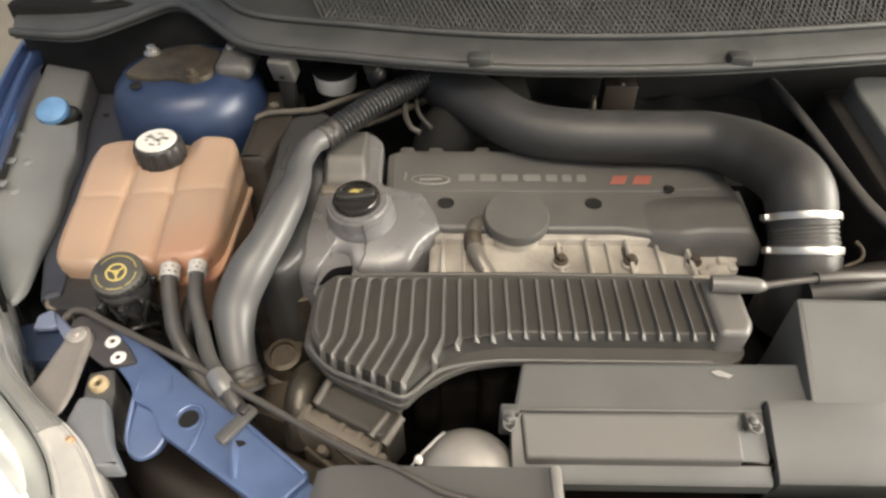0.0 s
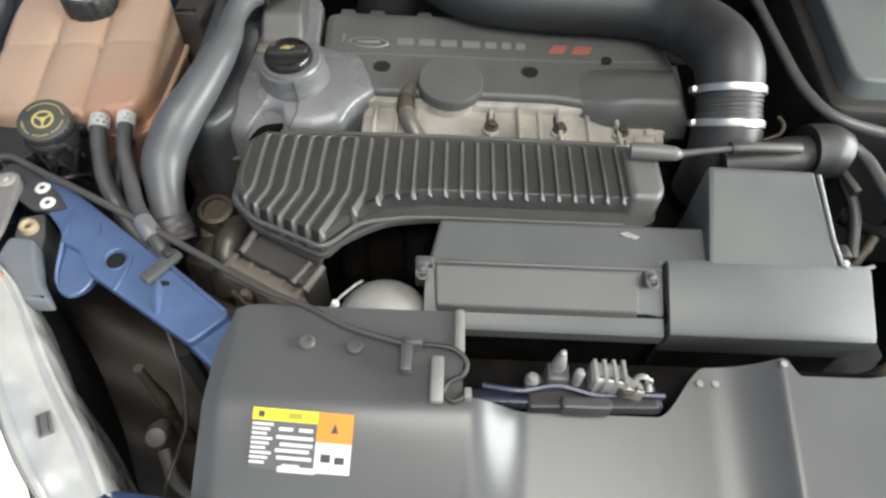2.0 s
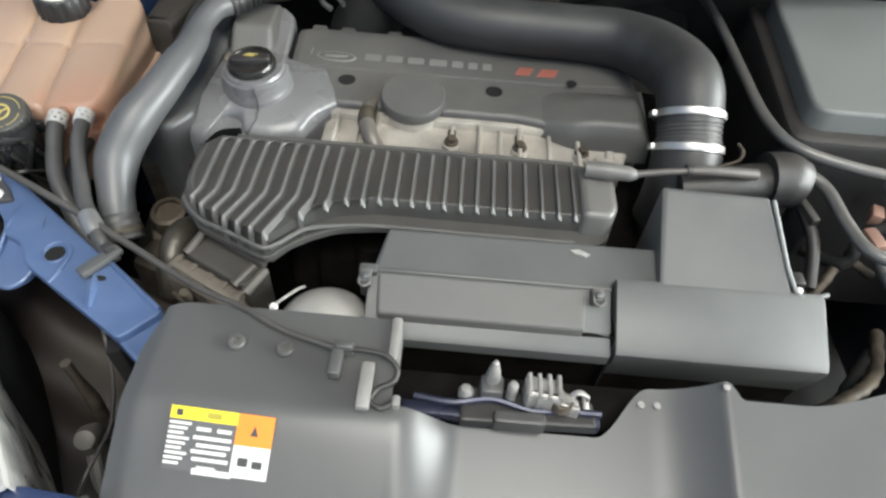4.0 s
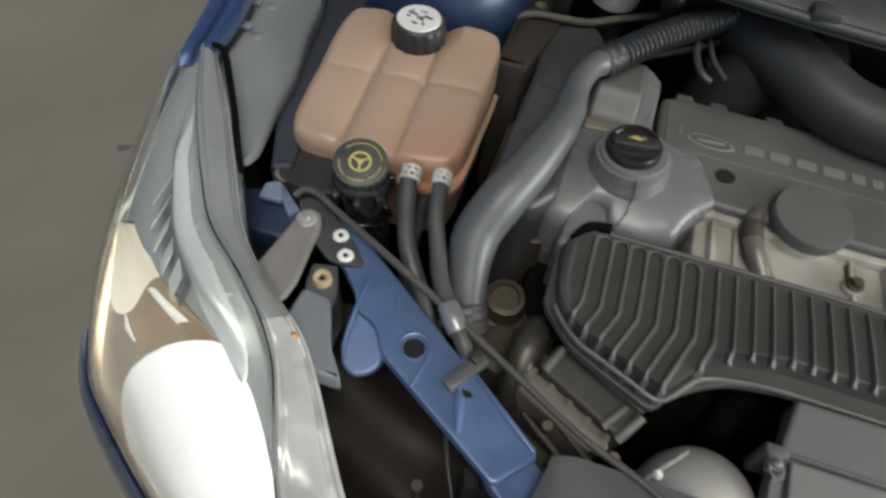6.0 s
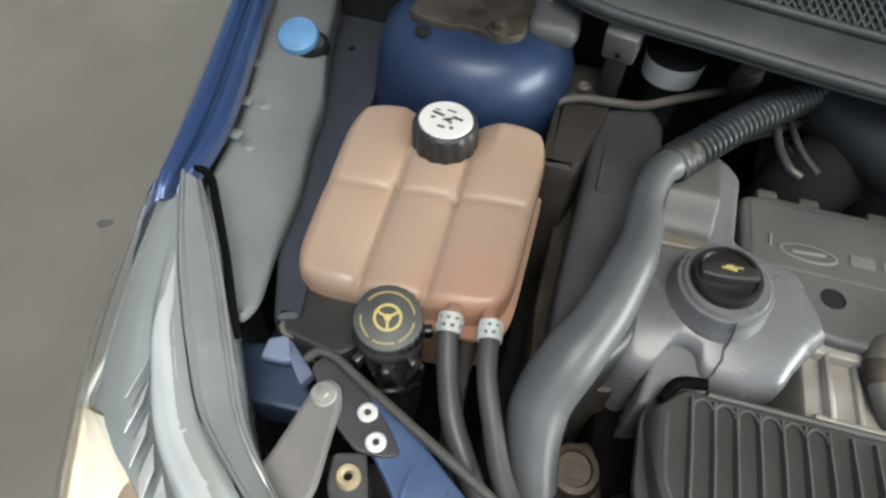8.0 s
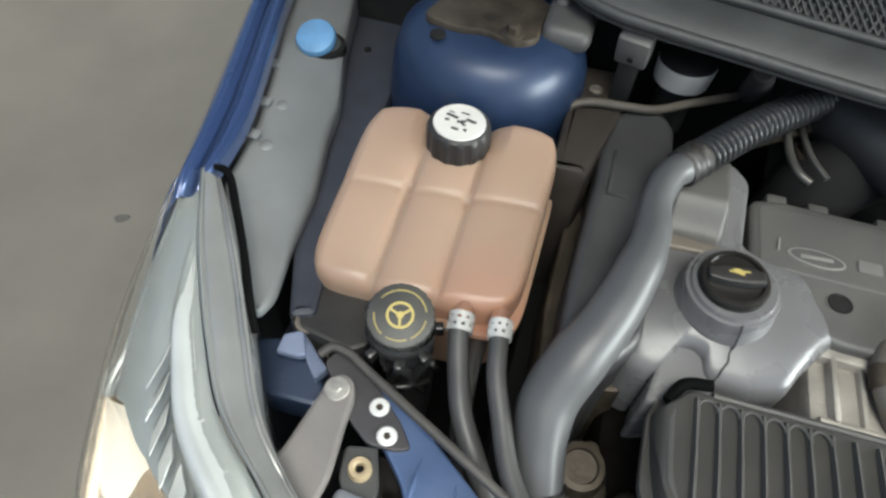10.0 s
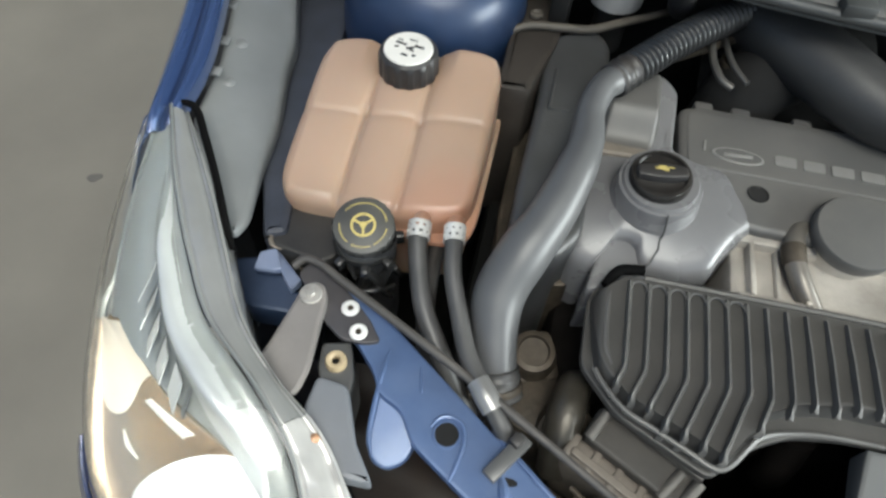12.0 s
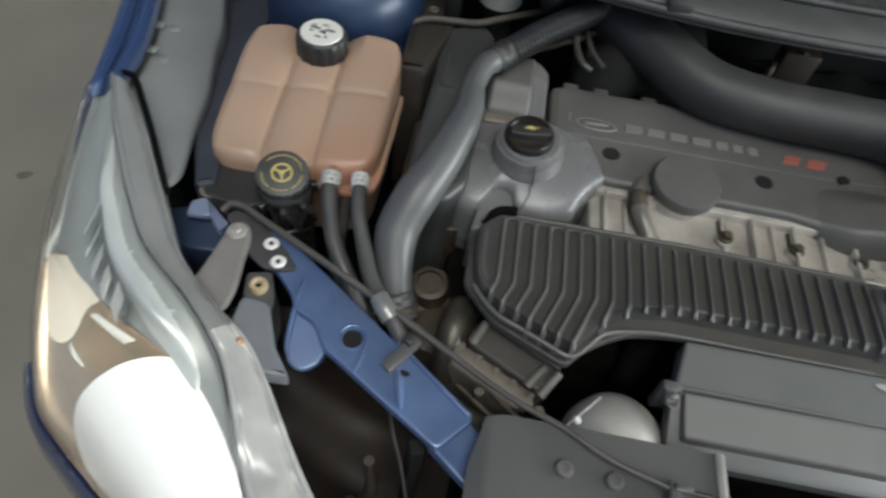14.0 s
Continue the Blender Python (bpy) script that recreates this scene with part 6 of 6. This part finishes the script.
for k, (a, b) in enumerate(((0.028, 0.042), (0.048, 0.062), (0.026, 0.063), (0.030, 0.063), (0.026, 0.060), (0.028, 0.063), (0.034, 0.052))):
    y = (-0.019, -0.019, -0.027, -0.034, -0.040, -0.047, -0.055)[k]
    stick("print_line", a, b, y - 0.0022, y + 0.0012, 0.0012, PAPER, base)
stick("print_edge", 0.030, 0.068, -0.0615, -0.056, 0.0012, PAPER, base)

# ---- bonnet latch ----
LATCHBLUE = mat("dark_navy_steel", (0.03, 0.033, 0.055), 0.3, 0.4, var=0.2)
# pale cast metal, lightened further to paint its near-white highlights
LATCHPALE = mat("highlit_cast_latch", (0.34, 0.33, 0.315), 0.35, 0.35, var=0.25, scale=60, dust=0.2)
latch = thing("bonnet_latch", "black and zinc bonnet latch on its crossbar", "latch", (0.25, 0.24, 0.76))
part("crossbar", box(0.136, 0.343, 0.228, 0.244, 0.762, 0.780, 0.004), LATCHBLUE, latch, "dark blue crossbar")
part("latch_plate", slab([(0.198, 0.222), (0.198, 0.262), (0.335, 0.256), (0.338, 0.226)], 0.770, 0.784, 0.003), BLACK, latch)
part("striker", lathe([(0.008, 0.78), (0.008, 0.805), (0.0065, 0.818), (0.003, 0.834), (0, 0.836)], at(0.229, 0.262, 0), 16), LATCHPALE, latch, "pale pointed striker guide")
part("striker_foot", box(0.217, 0.241, 0.246, 0.268, 0.78, 0.802, 0.004), GREY, latch)
part("guide_post", lathe([(0.0055, 0.78), (0.0055, 0.812), (0.004, 0.816), (0, 0.817)], at(0.249, 0.250, 0), 14), LATCHPALE, latch, "pale plastic post")
part("spring_housing", join(prism(rounded([(0.262, 0.242), (0.262, 0.266), (0.298, 0.262), (0.298, 0.238)], 0.004), 0.782, 0.812, 0.005, 3), *[prism([(x, 0.2395), (x, 0.2665), (x + 0.004, 0.266), (x + 0.004, 0.239)], 0.784, 0.8145, 0.001) for x in (0.264, 0.274, 0.284, 0.294)]), LATCHPALE, latch, "pale ribbed housing")
part("housing_arm", prism(rounded([(0.296, 0.238), (0.298, 0.258), (0.316, 0.246), (0.318, 0.234)], 0.003), 0.784, 0.803, 0.003), LATCHPALE, latch, "pale cast arm")
part("latch_rail", tube([(0.150, 0.246, 0.782), (0.19, 0.240, 0.786), (0.23, 0.246, 0.788), (0.27, 0.238, 0.786), (0.31, 0.240, 0.786), (0.342, 0.238, 0.790)], 0.004, 8, 6), LATCHBLUE, latch, "dark blue bent rail")
part("bump_post", lathe([(0.008, 0.78), (0.008, 0.790), (0.005, 0.796), (0, 0.797)], at(0.203, 0.252, 0), 14), LATCHPALE, latch)
part("latch_window", tube([(0.310, 0.250, 0.785), (0.310, 0.250, 0.806), (0.325, 0.248, 0.806), (0.325, 0.248, 0.785)], 0.0018, 8, 5), mat("worn_zinc", (0.35, 0.345, 0.33), 0.4, 0.4), latch, "pale square loop")
part("spring", tube([(0.30 + 0.010 * math.cos(a), 0.243 + 0.010 * math.sin(a), 0.79 + 0.0008 * a) for a in (0.6 * i for i in range(32))], 0.0016, 6, 2), GRIME, latch, "coiled dull spring")
part("hook", tube([(0.310, 0.240, 0.79), (0.312, 0.252, 0.80), (0.322, 0.254, 0.80), (0.326, 0.242, 0.792)], 0.003, 8, 5), LATCHPALE, latch, "dusty steel hook")
part("release_lever", slab([(0.232, 0.220), (0.232, 0.234), (0.285, 0.234), (0.285, 0.220)], 0.772, 0.792, 0.003), RUBBER, latch, "grey release lever")

# ---- battery and far side ----
bat = thing("battery_cover", "large pale grey battery cover beside the bulkhead", "battery", (0.78, 0.8, 0.5))
part("cover_top", prism(rounded([(0.652, 0.670), (0.668, 0.84), (0.680, 1.0), (0.98, 1.0), (0.98, 0.670)], 0.03), 0.80, 0.875, 0.006, 3), mat("battery_grey", (0.125, 0.132, 0.13), 0.45, var=0.06, scale=12, dust=0.3, dustcol=(0.14, 0.14, 0.135)), bat)
part("cover_skirt", prism(rounded([(0.630, 0.645), (0.645, 0.84), (0.656, 1.02), (0.98, 1.02), (0.98, 0.645)], 0.03), 0.50, 0.842, 0.01), BLACK, bat, "black battery tray")


def pipe(name, label, pts, r, material, cat="pipe", ripple=None, n=12):
    h = thing(name, label, cat, pts[0])
    part("line", tube(pts, r, n, 7, ripple), material, h)
    return h


LINE = mat("pale_grey_line", (0.12, 0.122, 0.122), 0.35, 0.2, dust=0.3)
DUSTY = mat("dusty_pipe", (0.075, 0.068, 0.058), 0.6, 0.1, var=0.3, dust=0.4, dustcol=(0.2, 0.17, 0.13))
h = pipe("servo_line", "pale grey curved line beside the battery", [(0.590, 1.06, 0.83), (0.602, 0.95, 0.83), (0.607, 0.82, 0.83), (0.613, 0.712, 0.83), (0.639, 0.650, 0.828), (0.695, 0.622, 0.826), (0.775, 0.609, 0.82)], 0.008, LINE)
part("line_union", join(lathe([(0.011, 0), (0.011, 0.02), (0.016, 0.024), (0.016, 0.04), (0.0, 0.042)], at(0.765, 0.605, 0.81, 0, 90, -5)), box(0.775, 0.80, 0.57, 0.62, 0.78, 0.81, 0.006)), STEEL, h, "zinc union")
pipe("vacuum_line", "pale grey looped vacuum line", [(0.632, 0.596, 0.812), (0.655, 0.612, 0.81), (0.678, 0.590, 0.805), (0.688, 0.535, 0.80), (0.700, 0.490, 0.80), (0.735, 0.468, 0.80), (0.80, 0.46, 0.79)], 0.0085, LINE)
h = thing("wire_connector", "rusty wire connector among the cables", "connector", (0.735, 0.54, 0.76))
part("plug", join(box(-0.010, 0.010, -0.018, 0.018, 0, 0.02, 0.004, at(0.735, 0.53, 0.765, 0, 0, 10)), box(-0.008, 0.008, -0.012, 0.012, 0, 0.02, 0.003, at(0.752, 0.575, 0.77, 0, 0, -20))), COPPER, h)
part("plug_boot", tube([(0.74, 0.515, 0.77), (0.742, 0.495, 0.762), (0.75, 0.47, 0.75)], [0.009, 0.008, 0.005], 10, 4), PALE, h)
pipe("wiring_loom", "taped black wiring loom", [(0.66, 0.55, 0.73), (0.69, 0.50, 0.76), (0.72, 0.53, 0.77), (0.76, 0.56, 0.77), (0.85, 0.57, 0.76)], 0.009, DARK, "wiring", (0.02, 0.001, 0, 1))
pipe("wiring_loom", "brown dusty wiring loom", [(0.64, 0.45, 0.70), (0.67, 0.48, 0.74), (0.70, 0.51, 0.755), (0.74, 0.50, 0.74)], 0.007, GRIME, "wiring", (0.02, 0.001, 0, 1))
pipe("wiring_loom", "black wiring loom by the air box", [(0.66, 0.32, 0.70), (0.69, 0.36, 0.72), (0.73, 0.40, 0.71), (0.80, 0.44, 0.70)], 0.012, DARK, "wiring", (0.02, 0.001, 0, 1))
pipe("wiring_loom", "brown wiring loom beside the radiator cover", [(0.60, 0.30, 0.70), (0.64, 0.31, 0.73), (0.69, 0.345, 0.735), (0.73, 0.42, 0.72)], 0.008, GRIME, "wiring", (0.02, 0.001, 0, 1))

# ---- bulkhead fittings ----
res = thing("brake_reservoir", "white plastic brake fluid reservoir under the cowl", "reservoir", (-0.19, 0.985, 0.84))
part("reservoir_body", lathe([(0.0, 0.850), (0.025, 0.850), (0.029, 0.853), (0.031, 0.880), (0.030, 0.882), (0, 0.882)], at(-0.191, 0.998, 0) @ Matrix.Diagonal((1.2, 1.15, 1, 1)), 36), mat("dusty_white", (0.45, 0.44, 0.41), 0.5, var=0.15, dust=0.3), res)
part("reservoir_insert", lathe([(0.0304, 0.8815), (0.0304, 0.8845), (0.028, 0.886), (0, 0.885)], at(-0.191, 0.998, 0) @ Matrix.Diagonal((1.2, 1.15, 1, 1)), 32), DARK, res, "black lid")
part("reservoir_foot", lathe([(0.020, 0.78), (0.020, 0.851)], at(-0.191, 0.998, 0) @ Matrix.Diagonal((1.2, 1.15, 1, 1)), 20), DARK, res)
snr = thing("sensor_box", "pale grey sensor box on the bulkhead", "sensor", (-0.262, 0.93, 0.88))
part("sensor_body", box(-0.019, 0.019, -0.012, 0.016, -0.020, 0.022, 0.003, at(-0.262, 0.943, 0.918, 18, 0, -12)), PALE, snr)
part("sensor_stem", box(-0.012, 0.012, -0.008, 0.012, -0.10, -0.018, 0.003, at(-0.262, 0.946, 0.918, 0, 0, -12)), DARK, snr)
# small dark disc painting the shade of a hole
part("sensor_hole", lathe([(0, 0.0), (0.006, 0.0), (0.0062, -0.002)], at(-0.264, 0.9298, 0.908, 108, 0, -12) @ Matrix.Diagonal((0.6, 0.6, 1, 1))), DARK, snr)
elb = thing("valve_knob", "round black knob with a bright rim below the cowl", "valve", (-0.115, 0.96, 0.86))
part("knob", lathe([(0, 0.03), (0.011, 0.03), (0.014, 0.026), (0.014, 0.0), (0.017, -0.004), (0.017, -0.03)], at(-0.115, 0.955, 0.90, 35, 0, -15)), BLACK, elb)
part("knob_rim", tube([(-0.123, 0.944, 0.914), (-0.118, 0.938, 0.909), (-0.109, 0.938, 0.908), (-0.104, 0.944, 0.913)], 0.002, 8, 5), PALE, elb)
pipe("bulkhead_line", "dusty pale pipe across the bulkhead", [(-0.335, 0.90, 0.835), (-0.300, 0.915, 0.849), (-0.255, 0.922, 0.85), (-0.217, 0.929, 0.85), (-0.178, 0.952, 0.852), (-0.12, 0.992, 0.85)], 0.0055, DUSTY)
pipe("bulkhead_line", "dusty pipe under the corrugated hose", [(-0.17, 0.89, 0.84), (-0.12, 0.90, 0.845), (-0.07, 0.93, 0.85), (-0.02, 0.97, 0.85)], 0.006, GRIME)
h = thing("bulkhead_stud", "dusty round stud on the bulkhead ledge", "stud", (-0.30, 0.935, 0.84))
part("stud", lathe([(0.009, 0), (0.009, 0.004), (0.006, 0.0055), (0.004, 0.003), (0, 0.003)], at(-0.291, 0.945, 0.845), 20), DUSTY, h)
part("bulkhead_ledge", slab([(-0.32, 0.80), (-0.32, 1.0), (-0.25, 1.0), (-0.255, 0.90), (-0.28, 0.80)], 0.6, 0.843, 0.008), mat("brown_grime", (0.026, 0.022, 0.018), 0.6, var=0.4, dust=0.5, dustcol=(0.06, 0.05, 0.04)), car, "dark brown grimy ledge")
STRAPMAT = mat("dull_strap", (0.1, 0.1, 0.095), 0.4, 0.5, dust=0.2)
tb = thing("turbo_elbow", "dark cast elbow with a bright clamp behind the engine", "elbow", (0.02, 0.96, 0.75))
part("elbow", tube([(-0.02, 0.90, 0.72), (0.0, 0.92, 0.80), (0.05, 0.955, 0.83), (0.12, 1.0, 0.83)], 0.05, 24, 6), DARK, tb, angle=60)
ring_clip(tb, (0.008, 0.935, 0.807), (0.4, 0.3, 0.85), 0.052, 0.006, GRIME, label="dull steel clamp")
part("elbow_strap", tube([(-0.066, 0.950, 0.86), (-0.066, 0.915, 0.862), (-0.063, 0.890, 0.86), (-0.054, 0.866, 0.858), (-0.040, 0.856, 0.855)], 0.0046, 10, 5), STRAPMAT, tb, "dusty metal strap")
part("elbow_strap", tube([(-0.050, 0.956, 0.86), (-0.046, 0.915, 0.862), (-0.038, 0.890, 0.86), (-0.022, 0.868, 0.856)], 0.0036, 10, 5), STRAPMAT, tb, "dusty metal strap")
for x, y, z, r in ((0.25, 0.96, 0.845, 0.004),):
    h = thing("bulkhead_stud", "small dusty stud in the dark bulkhead", "stud", (x, y, z - 0.02))
    part("stud", lathe([(r * 1.6, -0.04), (r * 1.6, 0), (r, 0.003), (r, 0.012), (0, 0.013)], at(x, y, z), 14), GRIME, h)
h = thing("bulkhead_sensor", "small brown plastic sensor in the dark bulkhead", "sensor", (0.30, 1.0, 0.80))
part("sensor_body", box(0.272, 0.330, 0.985, 1.02, 0.80, 0.862, 0.004), mat("brown_plastic", (0.04, 0.03, 0.024), 0.5, dust=0.3, dustcol=(0.07, 0.055, 0.04)), h)
part("sensor_pin", lathe([(0.004, -0.002), (0.004, 0.002), (0, 0.003)], at(0.302, 0.99, 0.864), 12), PALE, h)
shelf = thing("heat_shield", "dark crumpled heat shield behind the engine cover", "heat shield", (0.3, 0.95, 0.7))
part("shield", sheet(lambda u, v: (-0.05 + 0.62 * u, 0.87 + 0.18 * v, 0.74 + 0.06 * v + 0.006 * math.sin(u * 40 + v * 9) * math.sin(v * 14)), 60, 20, 0.002), DARK, shelf)

# ---- engine block and lower bay ----
blk = thing("engine_block", "grimy cast engine block low in the bay, near black for shade", "engine block", (0.1, 0.6, 0.3))
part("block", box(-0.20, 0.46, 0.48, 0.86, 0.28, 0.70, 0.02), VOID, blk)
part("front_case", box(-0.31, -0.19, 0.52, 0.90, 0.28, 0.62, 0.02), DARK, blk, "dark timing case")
part("manifold", join(*[tube([(x, 0.50, 0.60), (x, 0.47, 0.66), (x, 0.49, 0.73)], 0.02, 14, 5) for x in (-0.02, 0.07, 0.16, 0.25, 0.34)]), VOID, blk, "intake runners coloured near black for shade")
for x, y, z, r in ((-0.214, 0.518, 0.728, 0.024),):
    h = thing("sensor_plug", "brown dusty round sensor plug beside the duct", "sensor", (x, y, z - 0.06))
    part("plug", lathe([(r * 1.2, -0.06), (r * 1.2, -0.02), (r, -0.012), (r, 0.0), (r * 0.75, 0.002), (r * 0.7, -0.003), (0, -0.003)], at(x, y, z, 8, 0, 0), 28), GRIME, h)
    part("plug_collar", box(-0.03, 0.03, -0.03, 0.03, -0.07, -0.02, 0.008, at(x, y, z, 8, 0, 20)), GRIME, h)
h = thing("idler_housing", "brown dusty cast housing under the duct", "housing", (-0.18, 0.46, 0.5))
part("housing", join(box(-0.05, 0.05, -0.04, 0.05, -0.2, 0.0, 0.015, at(-0.195, 0.47, 0.70, 0, 0, -20)), lathe([(0.032, -0.1), (0.032, 0.0), (0.02, 0.006), (0, 0.006)], at(-0.165, 0.435, 0.715, 35, 0, 0), 24)), GRIME, h)
for x, y, z, r, t in ((-0.205, 0.425, 0.735, 0.006, 20), (-0.150, 0.405, 0.735, 0.005, -15), (-0.178, 0.400, 0.728, 0.004, 30)):
    bolt(h, x, y, z, r, GRIME, "housing_bolt", "", 1.6, tilted(x, y, z, t, 10, 0), 0.009)
for a, b in (((-0.150, 0.398, 0.742), (-0.078, 0.345, 0.742)), ((-0.158, 0.380, 0.734), (-0.100, 0.338, 0.734))):
    part("casting_rib", tube([a, tuple((p + q) / 2 for p, q in zip(a, b)), b], [0.003, 0.004, 0.003], 8, 4), GRIME, h, "worn casting rib")
part("housing_ear", join(box(-0.02, 0.02, -0.012, 0.012, -0.05, 0.0, 0.004, at(-0.135, 0.315, 0.73, 0, 0, -25)), box(-0.018, 0.018, -0.008, 0.008, -0.02, 0.0, 0.003, at(-0.105, 0.335, 0.735, 0, 0, -25))), GRIME, h, "pale worn ear")
alt = thing("alternator_shell", "pale grey domed metal shell in front of the engine", "alternator", (0.03, 0.345, 0.6))
part("shell", lathe([(0.0, 0.768), (0.02, 0.766), (0.04, 0.756), (0.054, 0.738), (0.060, 0.71), (0.060, 0.5)], at(0.034, 0.352, 0, 0, 0, 0) @ Matrix.Diagonal((1.02, 1.0, 1, 1)), 40), mat("pale_metal_shell", (0.52, 0.51, 0.485), 0.42, 0.4, var=0.15, dust=0.3), alt, angle=60)
part("strap", tube([(-0.038, 0.336, 0.755), (-0.022, 0.352, 0.768), (-0.002, 0.374, 0.770), (0.006, 0.384, 0.765)], 0.0017, 8, 5), CHALK, alt, "pale wire strap")
bolt(alt, -0.022, 0.348, 0.768, 0.004, PAPER, "strap_bolt", "pale bolt", 1.2)
fan = thing("radiator_fan", "radiator and fan shroud under the cover, near black for shade", "radiator", (0.25, 0.27, 0.3))
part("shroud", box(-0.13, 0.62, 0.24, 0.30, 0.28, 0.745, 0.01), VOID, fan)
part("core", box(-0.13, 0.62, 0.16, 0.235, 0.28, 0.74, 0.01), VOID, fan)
pipe("wiring_loom", "thin black wire hanging from the radiator cover", [(-0.235, 0.345, 0.745), (-0.222, 0.315, 0.715), (-0.203, 0.277, 0.70), (-0.186, 0.225, 0.695), (-0.184, 0.187, 0.70), (-0.190, 0.15, 0.69), (-0.2, 0.10, 0.62)], 0.0022, BLACK, "wiring")
h = thing("lamp_plug", "dusty pale plug hanging in the gap", "connector", (-0.235, 0.215, 0.55))
part("plug", join(lathe([(0.0, 0.02), (0.012, 0.018), (0.015, 0.0), (0.01, -0.03), (0, -0.03)], at(-0.255, 0.245, 0.60, 40, 0, 20)), tube([(-0.25, 0.23, 0.58), (-0.235, 0.20, 0.56), (-0.22, 0.19, 0.52)], 0.008, 8, 4)), PALE, h)
